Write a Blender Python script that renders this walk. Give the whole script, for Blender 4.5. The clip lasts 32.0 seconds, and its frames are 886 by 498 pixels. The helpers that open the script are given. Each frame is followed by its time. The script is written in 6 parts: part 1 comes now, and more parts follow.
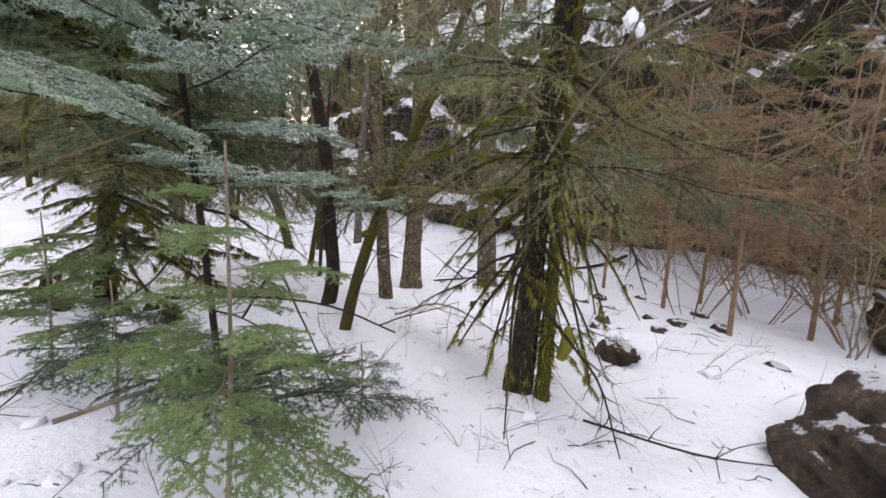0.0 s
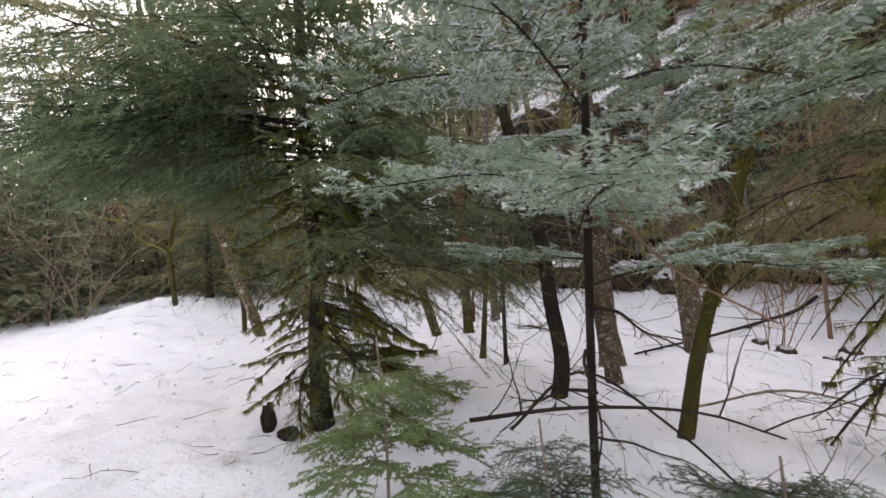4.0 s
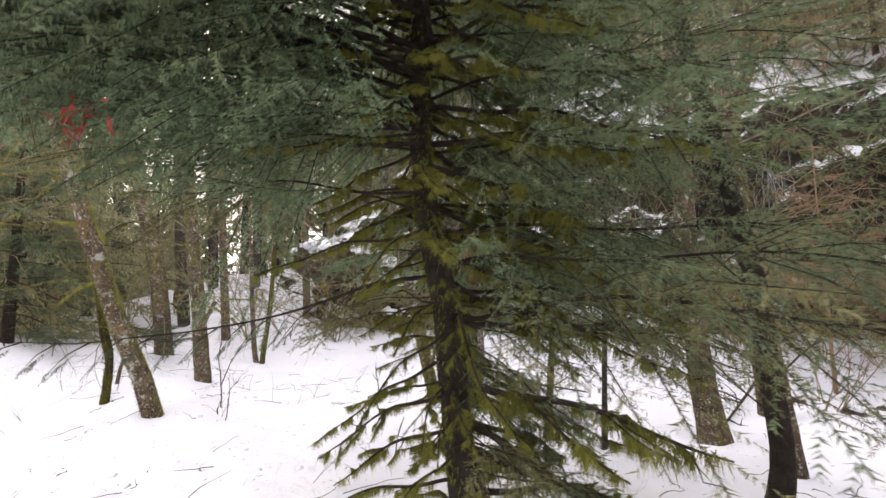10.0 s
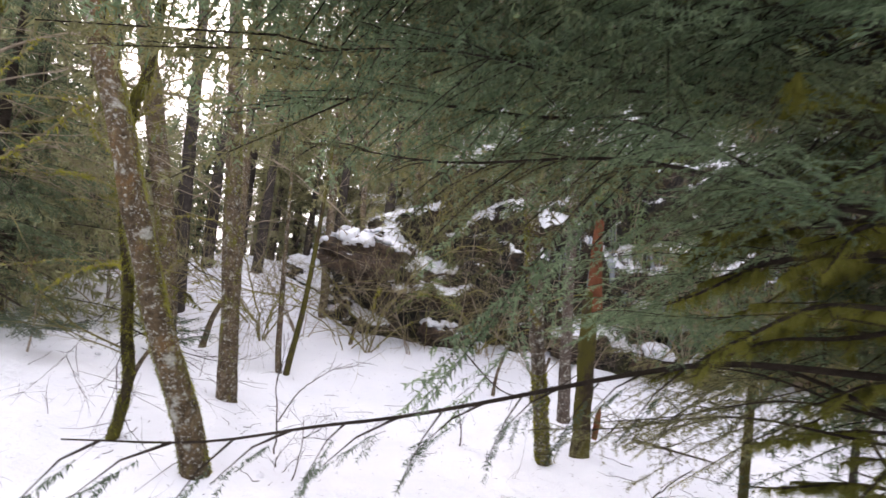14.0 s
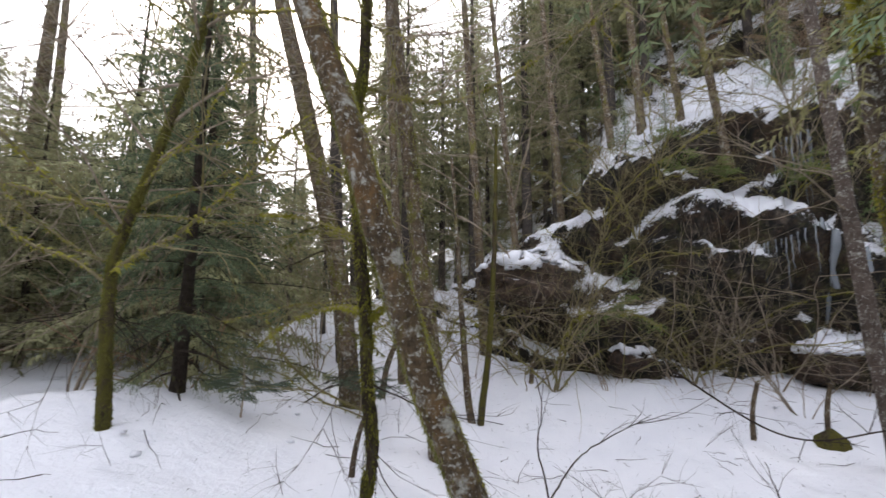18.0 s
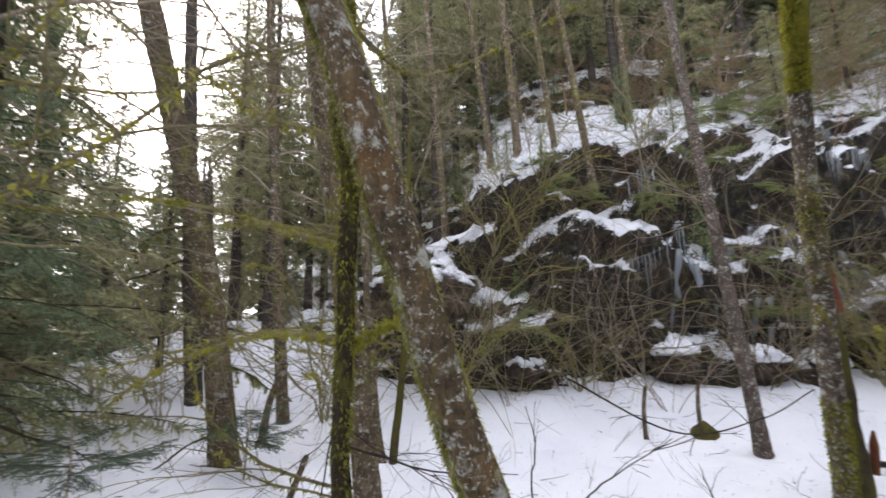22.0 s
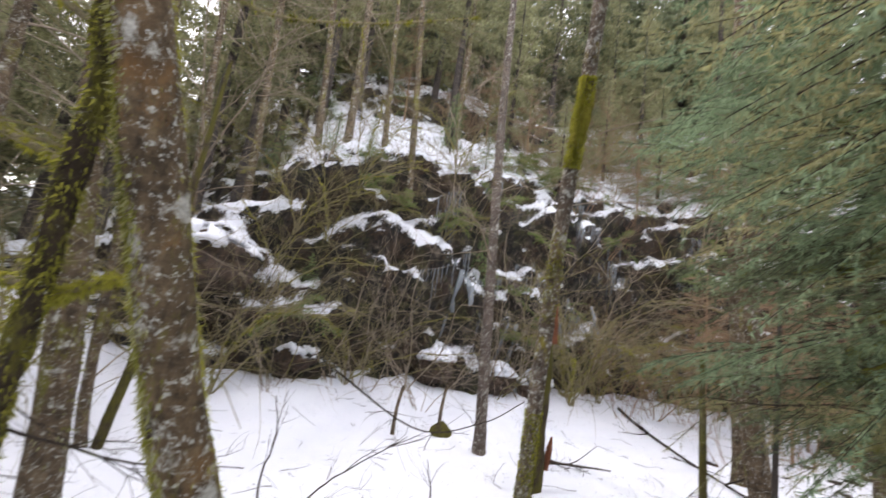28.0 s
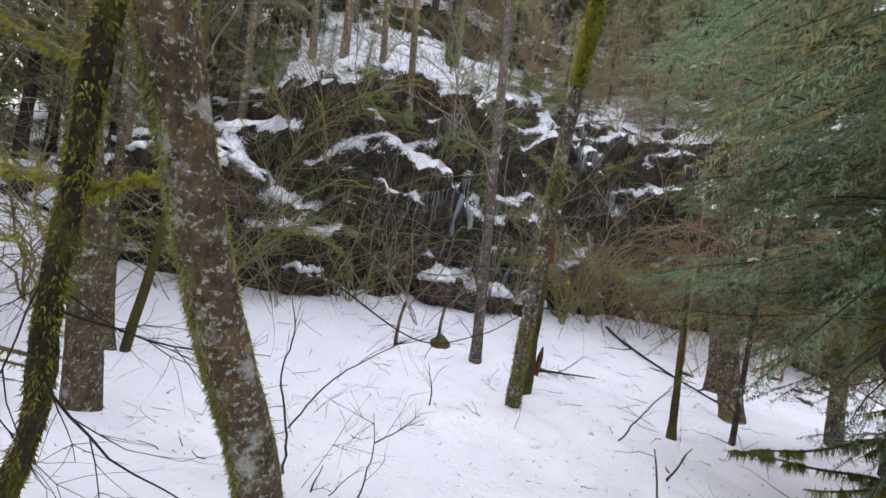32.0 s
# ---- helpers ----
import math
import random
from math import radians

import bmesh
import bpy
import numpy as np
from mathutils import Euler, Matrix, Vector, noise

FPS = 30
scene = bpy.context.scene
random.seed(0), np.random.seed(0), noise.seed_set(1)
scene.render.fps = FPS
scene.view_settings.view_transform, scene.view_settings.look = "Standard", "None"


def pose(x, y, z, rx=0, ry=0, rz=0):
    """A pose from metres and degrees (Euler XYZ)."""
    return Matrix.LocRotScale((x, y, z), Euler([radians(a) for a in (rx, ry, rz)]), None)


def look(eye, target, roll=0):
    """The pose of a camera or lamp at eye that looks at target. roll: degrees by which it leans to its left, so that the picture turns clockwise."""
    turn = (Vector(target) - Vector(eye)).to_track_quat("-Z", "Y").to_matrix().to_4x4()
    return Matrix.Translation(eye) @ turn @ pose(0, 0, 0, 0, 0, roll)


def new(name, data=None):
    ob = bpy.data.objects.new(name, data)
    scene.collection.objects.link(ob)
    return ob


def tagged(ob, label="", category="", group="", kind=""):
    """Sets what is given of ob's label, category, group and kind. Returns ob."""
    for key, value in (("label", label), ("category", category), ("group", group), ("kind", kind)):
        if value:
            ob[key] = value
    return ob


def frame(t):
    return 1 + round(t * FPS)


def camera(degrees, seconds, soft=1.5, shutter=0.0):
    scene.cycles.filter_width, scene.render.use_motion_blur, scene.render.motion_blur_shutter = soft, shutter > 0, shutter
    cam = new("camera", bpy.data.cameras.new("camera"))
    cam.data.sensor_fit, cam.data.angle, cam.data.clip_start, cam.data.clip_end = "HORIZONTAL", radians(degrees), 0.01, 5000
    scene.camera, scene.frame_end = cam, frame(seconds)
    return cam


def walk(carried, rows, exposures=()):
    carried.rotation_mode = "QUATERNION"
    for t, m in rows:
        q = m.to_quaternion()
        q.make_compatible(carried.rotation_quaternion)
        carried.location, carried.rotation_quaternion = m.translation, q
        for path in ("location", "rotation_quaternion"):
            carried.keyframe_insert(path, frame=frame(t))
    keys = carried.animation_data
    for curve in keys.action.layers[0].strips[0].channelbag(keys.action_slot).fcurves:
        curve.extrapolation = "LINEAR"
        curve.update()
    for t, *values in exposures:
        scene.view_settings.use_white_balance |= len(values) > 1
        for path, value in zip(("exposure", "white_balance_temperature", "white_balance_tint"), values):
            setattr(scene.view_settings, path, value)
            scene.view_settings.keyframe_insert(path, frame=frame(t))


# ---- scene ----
cam = camera(93.2, 32.0, 1.5, 0.4)
PATH = [
    (0, (2.253, 0.767, 1.446), (2.095, 2.735, 1.128), 4.9),
    (0.5, (2.141, 0.778, 1.491), (2.127, 2.766, 1.27), 6.5),
    (1, (1.981, 0.804, 1.493), (2.165, 2.794, 1.409), 5.2),
    (1.5, (1.722, 0.735, 1.554), (1.775, 2.734, 1.507), 2.2),
    (2, (1.458, 0.715, 1.568), (1.397, 2.713, 1.483), 0.7),
    (2.5, (1.228, 0.736, 1.55), (1.014, 2.722, 1.462), -0.5),
    (3, (0.883, 0.946, 1.557), (0.515, 2.911, 1.515), -3.4),
    (3.5, (0.673, 0.985, 1.478), (0.266, 2.943, 1.469), -3.5),
    (5.5, (-0.054, 1.308, 1.512), (-0.345, 3.287, 1.522), -0.9),
    (6, (-0.235, 1.423, 1.534), (-0.508, 3.402, 1.633), 1.5),
    (6.5, (-0.413, 1.605, 1.581), (-0.874, 3.551, 1.548), -2.3),
    (7, (-0.64, 1.704, 1.586), (-1.094, 3.652, 1.62), -3.3),
    (7.5, (-0.82, 1.784, 1.646), (-1.335, 3.716, 1.644), -4.4),
    (8, (-1.136, 1.982, 1.628), (-1.554, 3.936, 1.546), -3.2),
    (8.5, (-1.286, 2.142, 1.561), (-1.424, 4.138, 1.56), -1.9),
    (9, (-1.487, 2.235, 1.556), (-1.401, 4.23, 1.671), -0.4),
    (9.5, (-1.76, 2.403, 1.55), (-1.463, 4.375, 1.707), -1.0),
    (10, (-2.022, 2.647, 1.554), (-1.659, 4.609, 1.7), 0.0),
    (10.5, (-2.342, 2.786, 1.547), (-2.051, 4.762, 1.653), 6.0),
    (11, (-2.661, 2.94, 1.558), (-2.586, 4.937, 1.641), 3.5),
    (11.5, (-2.859, 3.058, 1.559), (-2.968, 5.055, 1.554), -3.0),
    (12, (-3.009, 3.318, 1.559), (-2.806, 5.304, 1.442), 5.0),
    (12.5, (-3.106, 3.47, 1.554), (-2.807, 5.445, 1.654), 7.3),
    (13, (-3.287, 3.646, 1.58), (-2.946, 5.61, 1.746), 5.1),
    (13.5, (-3.372, 3.931, 1.588), (-2.778, 5.838, 1.68), 9.5),
    (14, (-3.426, 4.169, 1.706), (-2.918, 6.098, 1.85), 6.7),
    (14.5, (-3.584, 4.275, 1.563), (-3.285, 6.252, 1.572), 7.7),
    (15, (-3.783, 4.505, 1.557), (-3.738, 6.503, 1.469), 7.9),
    (15.5, (-3.916, 4.671, 1.645), (-3.944, 6.67, 1.676), 6.8),
    (17.5, (-4.381, 5.249, 1.52), (-4.185, 7.231, 1.702), 2.5),
    (18, (-4.436, 5.258, 1.536), (-4.394, 7.239, 1.805), 0.3),
    (18.5, (-4.505, 5.303, 1.477), (-4.556, 7.291, 1.689), 0.5),
    (19, (-4.65, 5.433, 1.518), (-4.757, 7.425, 1.649), -2.2),
    (19.5, (-4.676, 5.512, 1.571), (-4.693, 7.501, 1.785), -6.2),
    (20, (-4.779, 5.57, 1.531), (-4.658, 7.542, 1.837), -5.5),
    (20.5, (-4.929, 5.659, 1.503), (-4.823, 7.633, 1.809), -1.7),
    (21, (-5.062, 5.743, 1.531), (-4.771, 7.692, 1.875), 0.0),
    (21.5, (-5.033, 5.942, 1.551), (-4.545, 7.85, 1.903), 1.2),
    (22, (-5.102, 6.007, 1.558), (-4.359, 7.832, 1.898), -1.9),
    (22.5, (-5.08, 6.066, 1.555), (-4.098, 7.79, 1.806), 3.7),
    (23, (-5.069, 6.027, 1.547), (-3.902, 7.636, 1.766), 7.4),
    (23.5, (-5.059, 6.023, 1.554), (-3.828, 7.565, 1.88), 10.4),
    (24, (-5.067, 6.017, 1.556), (-3.818, 7.544, 1.888), 9.8),
    (24.5, (-5.058, 6.024, 1.56), (-3.785, 7.523, 1.925), 11.2),
    (25, (-5.027, 5.966, 1.592), (-3.66, 7.353, 2.047), 12.1),
    (25.5, (-4.999, 5.92, 1.599), (-3.533, 7.162, 2.154), 12.2),
    (27.5, (-4.964, 5.971, 1.618), (-3.375, 7.089, 2.092), 8.3),
    (28, (-5.005, 6.019, 1.565), (-3.534, 7.328, 1.915), 8.5),
    (28.5, (-5.038, 6.041, 1.518), (-3.652, 7.469, 1.72), 8.7),
    (29, (-5.062, 6.04, 1.511), (-3.748, 7.536, 1.698), 8.6),
    (29.5, (-5.08, 6.029, 1.515), (-3.819, 7.569, 1.707), 7.9),
    (30, (-5.078, 6.036, 1.525), (-3.815, 7.581, 1.653), 7.4),
    (30.5, (-5.048, 6.028, 1.508), (-3.608, 7.416, 1.545), 8.5),
    (31, (-5.062, 6.002, 1.49), (-3.634, 7.402, 1.465), 5.9),
    (31.5, (-5.073, 5.993, 1.476), (-3.539, 7.274, 1.4), 7.4),
    (32, (-5.091, 5.974, 1.466), (-3.557, 7.257, 1.481), 8.9),
]
walk(cam, [(t, look(eye, target, roll)) for t, eye, target, roll in PATH], [(0, 0.7, 6550, 15), (1, 1.05, 6800, 16), (2, 0.7, 6650, 16), (3, 0.4, 6800, 16), (6, 0.5, 6850, 16), (8, 0.5, 6400, 16), (10, 1.1, 6900, 17), (12, 0.42, 6300, 18), (13, 0.55, 6300, 15), (14, 1.0, 6600, 17), (15, 0.45, 6200, 15), (18, 0.5, 6350, 13), (20, 0.25, 6250, 14), (22, 0.8, 6350, 13), (24, 1.05, 6500, 14), (25, 1.2, 6600, 14), (28, 1.1, 6550, 14), (29, 0.85, 6300, 15), (32, 0.73, 6250, 14)])

# ---------------------------------------------------------------- sky and sun
SUN_ELEV, SUN_AZ = radians(38), radians(-25)
world = bpy.data.worlds.new("overcast_sky")
scene.world = world
world.use_nodes = True
wt = world.node_tree
wt.nodes.clear()
w_out = wt.nodes.new("ShaderNodeOutputWorld")
w_add = wt.nodes.new("ShaderNodeAddShader")
w_sky = wt.nodes.new("ShaderNodeTexSky")
w_sky.sky_type = "NISHITA"
w_sky.sun_disc = False
w_sky.sun_elevation, w_sky.sun_rotation = SUN_ELEV, SUN_AZ
w_sky.air_density, w_sky.dust_density, w_sky.ozone_density = 1.0, 5.0, 1.0
w_b1 = wt.nodes.new("ShaderNodeBackground")
w_b1.inputs["Strength"].default_value = 0.06
w_b2 = wt.nodes.new("ShaderNodeBackground")
w_b2.inputs["Color"].default_value = (0.935, 0.95, 1.0, 1)
w_b2.inputs["Strength"].default_value = 1.75
wt.links.new(w_sky.outputs[0], w_b1.inputs["Color"])
wt.links.new(w_b1.outputs[0], w_add.inputs[0])
wt.links.new(w_b2.outputs[0], w_add.inputs[1])
wt.links.new(w_add.outputs[0], w_out.inputs["Surface"])
sun_data = bpy.data.lights.new("sun", "SUN")
sun_data.energy, sun_data.angle, sun_data.color = 0.9, radians(25), (1.0, 0.97, 0.92)
sun = new("sun", sun_data)
sun.matrix_world = look((0, 0, 0), (-math.sin(SUN_AZ) * math.cos(SUN_ELEV), -math.cos(SUN_AZ) * math.cos(SUN_ELEV), -math.sin(SUN_ELEV)))


# ---------------------------------------------------------------- noise and mesh tools
_perm = np.random.RandomState(7).permutation(512)
_grad = np.random.RandomState(8).normal(size=(512, 3))
_grad /= np.linalg.norm(_grad, axis=1)[:, None]


def pnoise(p):
    """Gradient noise in -1..1 for an array of places (n, 3)."""
    p = np.asarray(p, float)
    i0 = np.floor(p).astype(int)
    f = p - i0
    w = f * f * f * (f * (f * 6 - 15) + 10)
    out = np.zeros(len(p))
    for dx in (0, 1):
        for dy in (0, 1):
            for dz in (0, 1):
                c = i0 + (dx, dy, dz)
                h = _perm[(_perm[(_perm[c[:, 0] % 512] + c[:, 1]) % 512] + c[:, 2]) % 512]
                g = (_grad[h] * (f - (dx, dy, dz))).sum(1)
                out += g * (w[:, 0] if dx else 1 - w[:, 0]) * (w[:, 1] if dy else 1 - w[:, 1]) * (w[:, 2] if dz else 1 - w[:, 2])
    return out * 1.6


def fbm(p, octaves=4):
    p = np.asarray(p, float)
    return sum(pnoise(p * 2.0**k + 17.3 * k) * 0.5**k for k in range(octaves))


class Build:
    """Collects vertices and faces of one mesh."""

    def __init__(self):
        self.v, self.f, self.count = [], [], 0

    def add(self, verts, faces, mat=0):
        verts = np.asarray(verts, float).reshape(-1, 3)
        self.f.append((np.asarray(faces, int) + self.count, mat))
        self.v.append(verts)
        self.count += len(verts)

    def tube(self, pts, radii, sides=6, mat=0):
        pts, radii = np.asarray(pts, float), np.asarray(radii, float)
        n = len(pts)
        if radii.ndim == 1:
            radii = np.repeat(radii[:, None], sides, 1)
        along = np.gradient(pts, axis=0)
        along /= np.linalg.norm(along, axis=1)[:, None] + 1e-9
        ref = np.array([1.0, 0.13, 0.07]) if abs(along[0, 2]) > 0.7 else np.array([0.05, 0.1, 1.0])
        a = np.cross(along, ref)
        a /= np.linalg.norm(a, axis=1)[:, None] + 1e-9
        b = np.cross(along, a)
        ang = np.arange(sides) * 2 * np.pi / sides
        ring = pts[:, None] + radii[:, :, None] * (a[:, None] * np.cos(ang)[None, :, None] + b[:, None] * np.sin(ang)[None, :, None])
        verts = ring.reshape(-1, 3)
        i, j = np.meshgrid(np.arange(n - 1), np.arange(sides), indexing="ij")
        k = (j + 1) % sides
        quads = np.stack([i * sides + j, (i + 1) * sides + j, (i + 1) * sides + k, i * sides + k], -1).reshape(-1, 4)
        self.add(verts, quads, mat)
        end = np.vstack([ring[-1], pts[-1] + along[-1] * radii[-1].mean() * 0.6])
        self.add(end, [[q, (q + 1) % sides, sides] for q in range(sides)], mat)

    def blades(self, base, way, length, width, side=None, mat=0):
        """One thin triangle from each base place along its way."""
        base, way = np.asarray(base, float), np.asarray(way, float)
        way = way / (np.linalg.norm(way, axis=1)[:, None] + 1e-9)
        if side is None:
            side = np.cross(way, np.random.normal(size=way.shape))
        side = side / (np.linalg.norm(side, axis=1)[:, None] + 1e-9)
        length, width = np.broadcast_to(length, len(base))[:, None], np.broadcast_to(width, len(base))[:, None]
        v = np.stack([base - side * width / 2, base + side * width / 2, base + way * length], 1).reshape(-1, 3)
        self.add(v, np.arange(len(base) * 3).reshape(-1, 3), mat)

    def mesh(self, name, mats, smooth=True):
        me = bpy.data.meshes.new(name)
        verts = np.concatenate(self.v)
        me.vertices.add(len(verts))
        me.vertices.foreach_set("co", verts.astype(np.float32).ravel())
        loops, starts, mat_ids, at = [], [], [], 0
        for faces, mat in self.f:
            if not len(faces):
                continue
            n, k = faces.shape
            loops.append(faces.ravel())
            starts.append(at + np.arange(n) * k)
            mat_ids.append(np.full(n, mat))
            at += n * k
        loops, starts, mat_ids = (np.concatenate(a).astype(np.int32) for a in (loops, starts, mat_ids))
        me.loops.add(len(loops))
        me.loops.foreach_set("vertex_index", loops)
        me.polygons.add(len(starts))
        me.polygons.foreach_set("loop_start", starts)
        me.polygons.foreach_set("material_index", mat_ids)
        me.polygons.foreach_set("use_smooth", np.full(len(starts), smooth))
        for m in mats:
            me.materials.append(m)
        me.update(calc_edges=True)
        return me


def part(name, me, parent=None, label="", m=None):
    ob = new(name, me)
    if parent and name in ("moss", "moss_cushion", "splinter"):
        parent = next((c for c in parent.children if c.name.startswith("trunk")), parent)
    ob.parent = parent
    if m is not None:
        ob.matrix_local = m
    if label:
        ob["label"] = label
    return tagged(ob, label, kind="stuff") if name == "moss" else ob


def root(name, place, label, category, group=""):
    ob = new(name)
    ob.location = place
    return tagged(ob, label, category, group)


def curve_through(points, step=0.1):
    """A smooth line through a few places."""
    p = np.asarray(points, float)
    ext = np.vstack([2 * p[0] - p[1], p, 2 * p[-1] - p[-2]])
    out = []
    for k in range(len(p) - 1):
        a, b, c, d = ext[k : k + 4]
        n = max(2, int(np.linalg.norm(c - b) / step))
        t = np.linspace(0, 1, n, endpoint=False)[:, None]
        out.append(0.5 * (2 * b + (c - a) * t + (2 * a - 5 * b + 4 * c - d) * t**2 + (3 * b - a - 3 * c + d) * t**3))
    return np.vstack(out + [p[-1:]])


# ---------------------------------------------------------------- materials
def shader(name):
    m = bpy.data.materials.new(name)
    m.use_nodes = True
    t = m.node_tree
    t.nodes.clear()
    o = t.nodes.new("ShaderNodeOutputMaterial")
    b = t.nodes.new("ShaderNodeBsdfPrincipled")
    t.links.new(b.outputs[0], o.inputs["Surface"])
    return m, t, b, o


def noise_node(t, scale, detail=4, rough=0.6, coord="Object", stretch=None):
    c = t.nodes.new("ShaderNodeTexCoord")
    n = t.nodes.new("ShaderNodeTexNoise")
    n.inputs["Scale"].default_value = scale
    n.inputs["Detail"].default_value = detail
    n.inputs["Roughness"].default_value = rough
    src = c.outputs[coord]
    if stretch:
        mp = t.nodes.new("ShaderNodeMapping")
        mp.inputs["Scale"].default_value = stretch
        t.links.new(src, mp.inputs["Vector"])
        src = mp.outputs[0]
    t.links.new(src, n.inputs["Vector"])
    return n.outputs["Fac"]


def ramp(t, fac, stops):
    r = t.nodes.new("ShaderNodeValToRGB")
    e = r.color_ramp.elements
    while len(e) < len(stops):
        e.new(0.5)
    for el, (pos, col) in zip(e, stops):
        el.position = pos
        el.color = (*col, 1) if len(col) == 3 else (col[0],) * 3 + (1,)
    t.links.new(fac, r.inputs[0])
    return r.outputs[0]


def mix(t, fac, a, b):
    n = t.nodes.new("ShaderNodeMix")
    n.data_type = "RGBA"
    for sock, val in ((n.inputs[0], fac), (n.inputs[6], a), (n.inputs[7], b)):
        if isinstance(val, (tuple, float, int)):
            sock.default_value = (*val, 1) if isinstance(val, tuple) else val
        else:
            t.links.new(val, sock)
    return n.outputs[2]


def arith(t, op, a, b):
    n = t.nodes.new("ShaderNodeMath")
    n.operation = op
    n.use_clamp = op != "MULTIPLY_ADD"
    for sock, val in zip(n.inputs, (a, b)):
        if isinstance(val, (float, int)):
            sock.default_value = val
        else:
            t.links.new(val, sock)
    return n.outputs[0]


def bump(t, b, height, strength, distance):
    n = t.nodes.new("ShaderNodeBump")
    n.inputs["Strength"].default_value = strength
    n.inputs["Distance"].default_value = distance
    t.links.new(height, n.inputs["Height"])
    t.links.new(n.outputs[0], b.inputs["Normal"])


def facing_up(t):
    g = t.nodes.new("ShaderNodeNewGeometry")
    s = t.nodes.new("ShaderNodeSeparateXYZ")
    t.links.new(g.outputs["Normal"], s.inputs[0])
    return s.outputs["Z"]


def snow_material(name, dirt):
    m, t, b, _ = shader(name)
    big = ramp(t, noise_node(t, 0.7, 5), [(0.3, (0.64, 0.65, 0.695)), (0.7, (0.745, 0.745, 0.775))])
    specks = ramp(t, noise_node(t, 38, 3, 0.7), [(0.70, (0.0,)), (0.76, (1.0,))])
    patch = ramp(t, noise_node(t, 1.6, 4), [(0.45, (0.0,)), (0.72, (1.0,))])
    fac = arith(t, "MULTIPLY", arith(t, "MULTIPLY", specks, patch), dirt)
    t.links.new(mix(t, fac, big, (0.10, 0.07, 0.045)), b.inputs["Base Color"])
    b.inputs["Roughness"].default_value = 0.65
    b.inputs["Specular IOR Level"].default_value = 0.25
    h = arith(t, "ADD", arith(t, "MULTIPLY", noise_node(t, 4, 8, 0.7), 0.75), arith(t, "MULTIPLY", noise_node(t, 26, 3), 0.05))
    bump(t, b, h, 0.9, 0.08)
    return m


SNOW = snow_material("snow", 0.75)
SNOW_CLEAN = snow_material("fresh_snow", 0.1)


def bark_material(name, dark, light, lichen=0.0, moss=0.0, rust=0.0, moss_col=(0.12, 0.13, 0.02), patch=11):
    """Bark with cracks, rusty algae, moss streaks and crusts of lichen in two sizes."""
    m, t, b, _ = shader(name)
    col = ramp(t, noise_node(t, 18, 10, 0.8, stretch=(1, 1, 0.45)), [(0.32, dark), (0.68, light)])
    band = noise_node(t, 5, 6, 0.7, stretch=(0.35, 0.35, 1.6))
    col = mix(t, ramp(t, band, [(0.40, (0.55,)), (0.56, (0.0,))]), col, dark)
    if rust:
        f = ramp(t, noise_node(t, 2.0, 12, 0.78, stretch=(1, 1, 0.8)), [(0.60 - 0.10 * rust, (0.0,)), (0.72 - 0.10 * rust, (1.0,))])
        f = arith(t, "MULTIPLY", f, ramp(t, noise_node(t, 1.1, 3, 0.5), [(0.51 - 0.10 * rust, (0.0,)), (0.62 - 0.10 * rust, (1.0,))]))
        col = mix(t, arith(t, "MULTIPLY", f, 0.5 + 0.4 * rust), col, (0.28, 0.15, 0.05))
    if moss:
        f = ramp(t, noise_node(t, 4.0, 10, 0.78, stretch=(1, 1, 0.4)), [(0.62 - 0.22 * moss, (0.0,)), (0.70 - 0.22 * moss, (1.0,))])
        col = mix(t, f, col, moss_col)
    if lichen:
        f = ramp(t, noise_node(t, patch, 9, 0.72), [(0.705 - 0.12 * lichen, (0.0,)), (0.78 - 0.12 * lichen, (1.0,))])
        g = ramp(t, noise_node(t, 40, 8, 0.75), [(0.68 - 0.10 * lichen, (0.0,)), (0.72 - 0.10 * lichen, (1.0,))])
        tone = ramp(t, noise_node(t, 60, 4), [(0.3, (0.38, 0.37, 0.33)), (0.7, (0.68, 0.67, 0.60))])
        col = mix(t, arith(t, "MULTIPLY", arith(t, "MAXIMUM", f, g), 0.9), col, tone)
    t.links.new(col, b.inputs["Base Color"])
    b.inputs["Roughness"].default_value = 0.9
    b.inputs["Specular IOR Level"].default_value = 0.15
    bump(t, b, noise_node(t, 26, 10, 0.8, stretch=(1, 1, 0.45)), 1.0, 0.06)
    return m


BARK_LEAN = bark_material("alder_bark_rust_lichen", (0.016, 0.012, 0.008), (0.28, 0.20, 0.115), 1.25, 0.25, 0.62, (0.16, 0.145, 0.03), 6.5)
BARK_ALDER = bark_material("alder_bark_lichen", (0.030, 0.022, 0.015), (0.26, 0.19, 0.12), 1.1, 0.35, 0.25, (0.16, 0.15, 0.03))
BARK_SPECK = bark_material("speckled_bark", (0.055, 0.04, 0.032), (0.21, 0.165, 0.135), 1.15, 0.12, 0.2)
BARK_YELLOW = bark_material("lichen_bark_yellow_moss", (0.03, 0.022, 0.016), (0.25, 0.19, 0.14), 1.3, 0.3, 0.3, (0.24, 0.20, 0.03))
BARK_MOSS = bark_material("mossy_bark", (0.03, 0.022, 0.014), (0.11, 0.08, 0.05), 0.2, 0.85, 0.2, (0.10, 0.09, 0.02))
BARK_SHAG = bark_material("dark_bark_moss_clumps", (0.02, 0.015, 0.01), (0.10, 0.072, 0.045), 0.5, 0.55, 0.2, (0.115, 0.105, 0.022))
BARK_DARK = bark_material("dark_spruce_bark", (0.015, 0.0115, 0.009), (0.075, 0.057, 0.043), 0.15, 0.25, 0.0, (0.06, 0.06, 0.015))
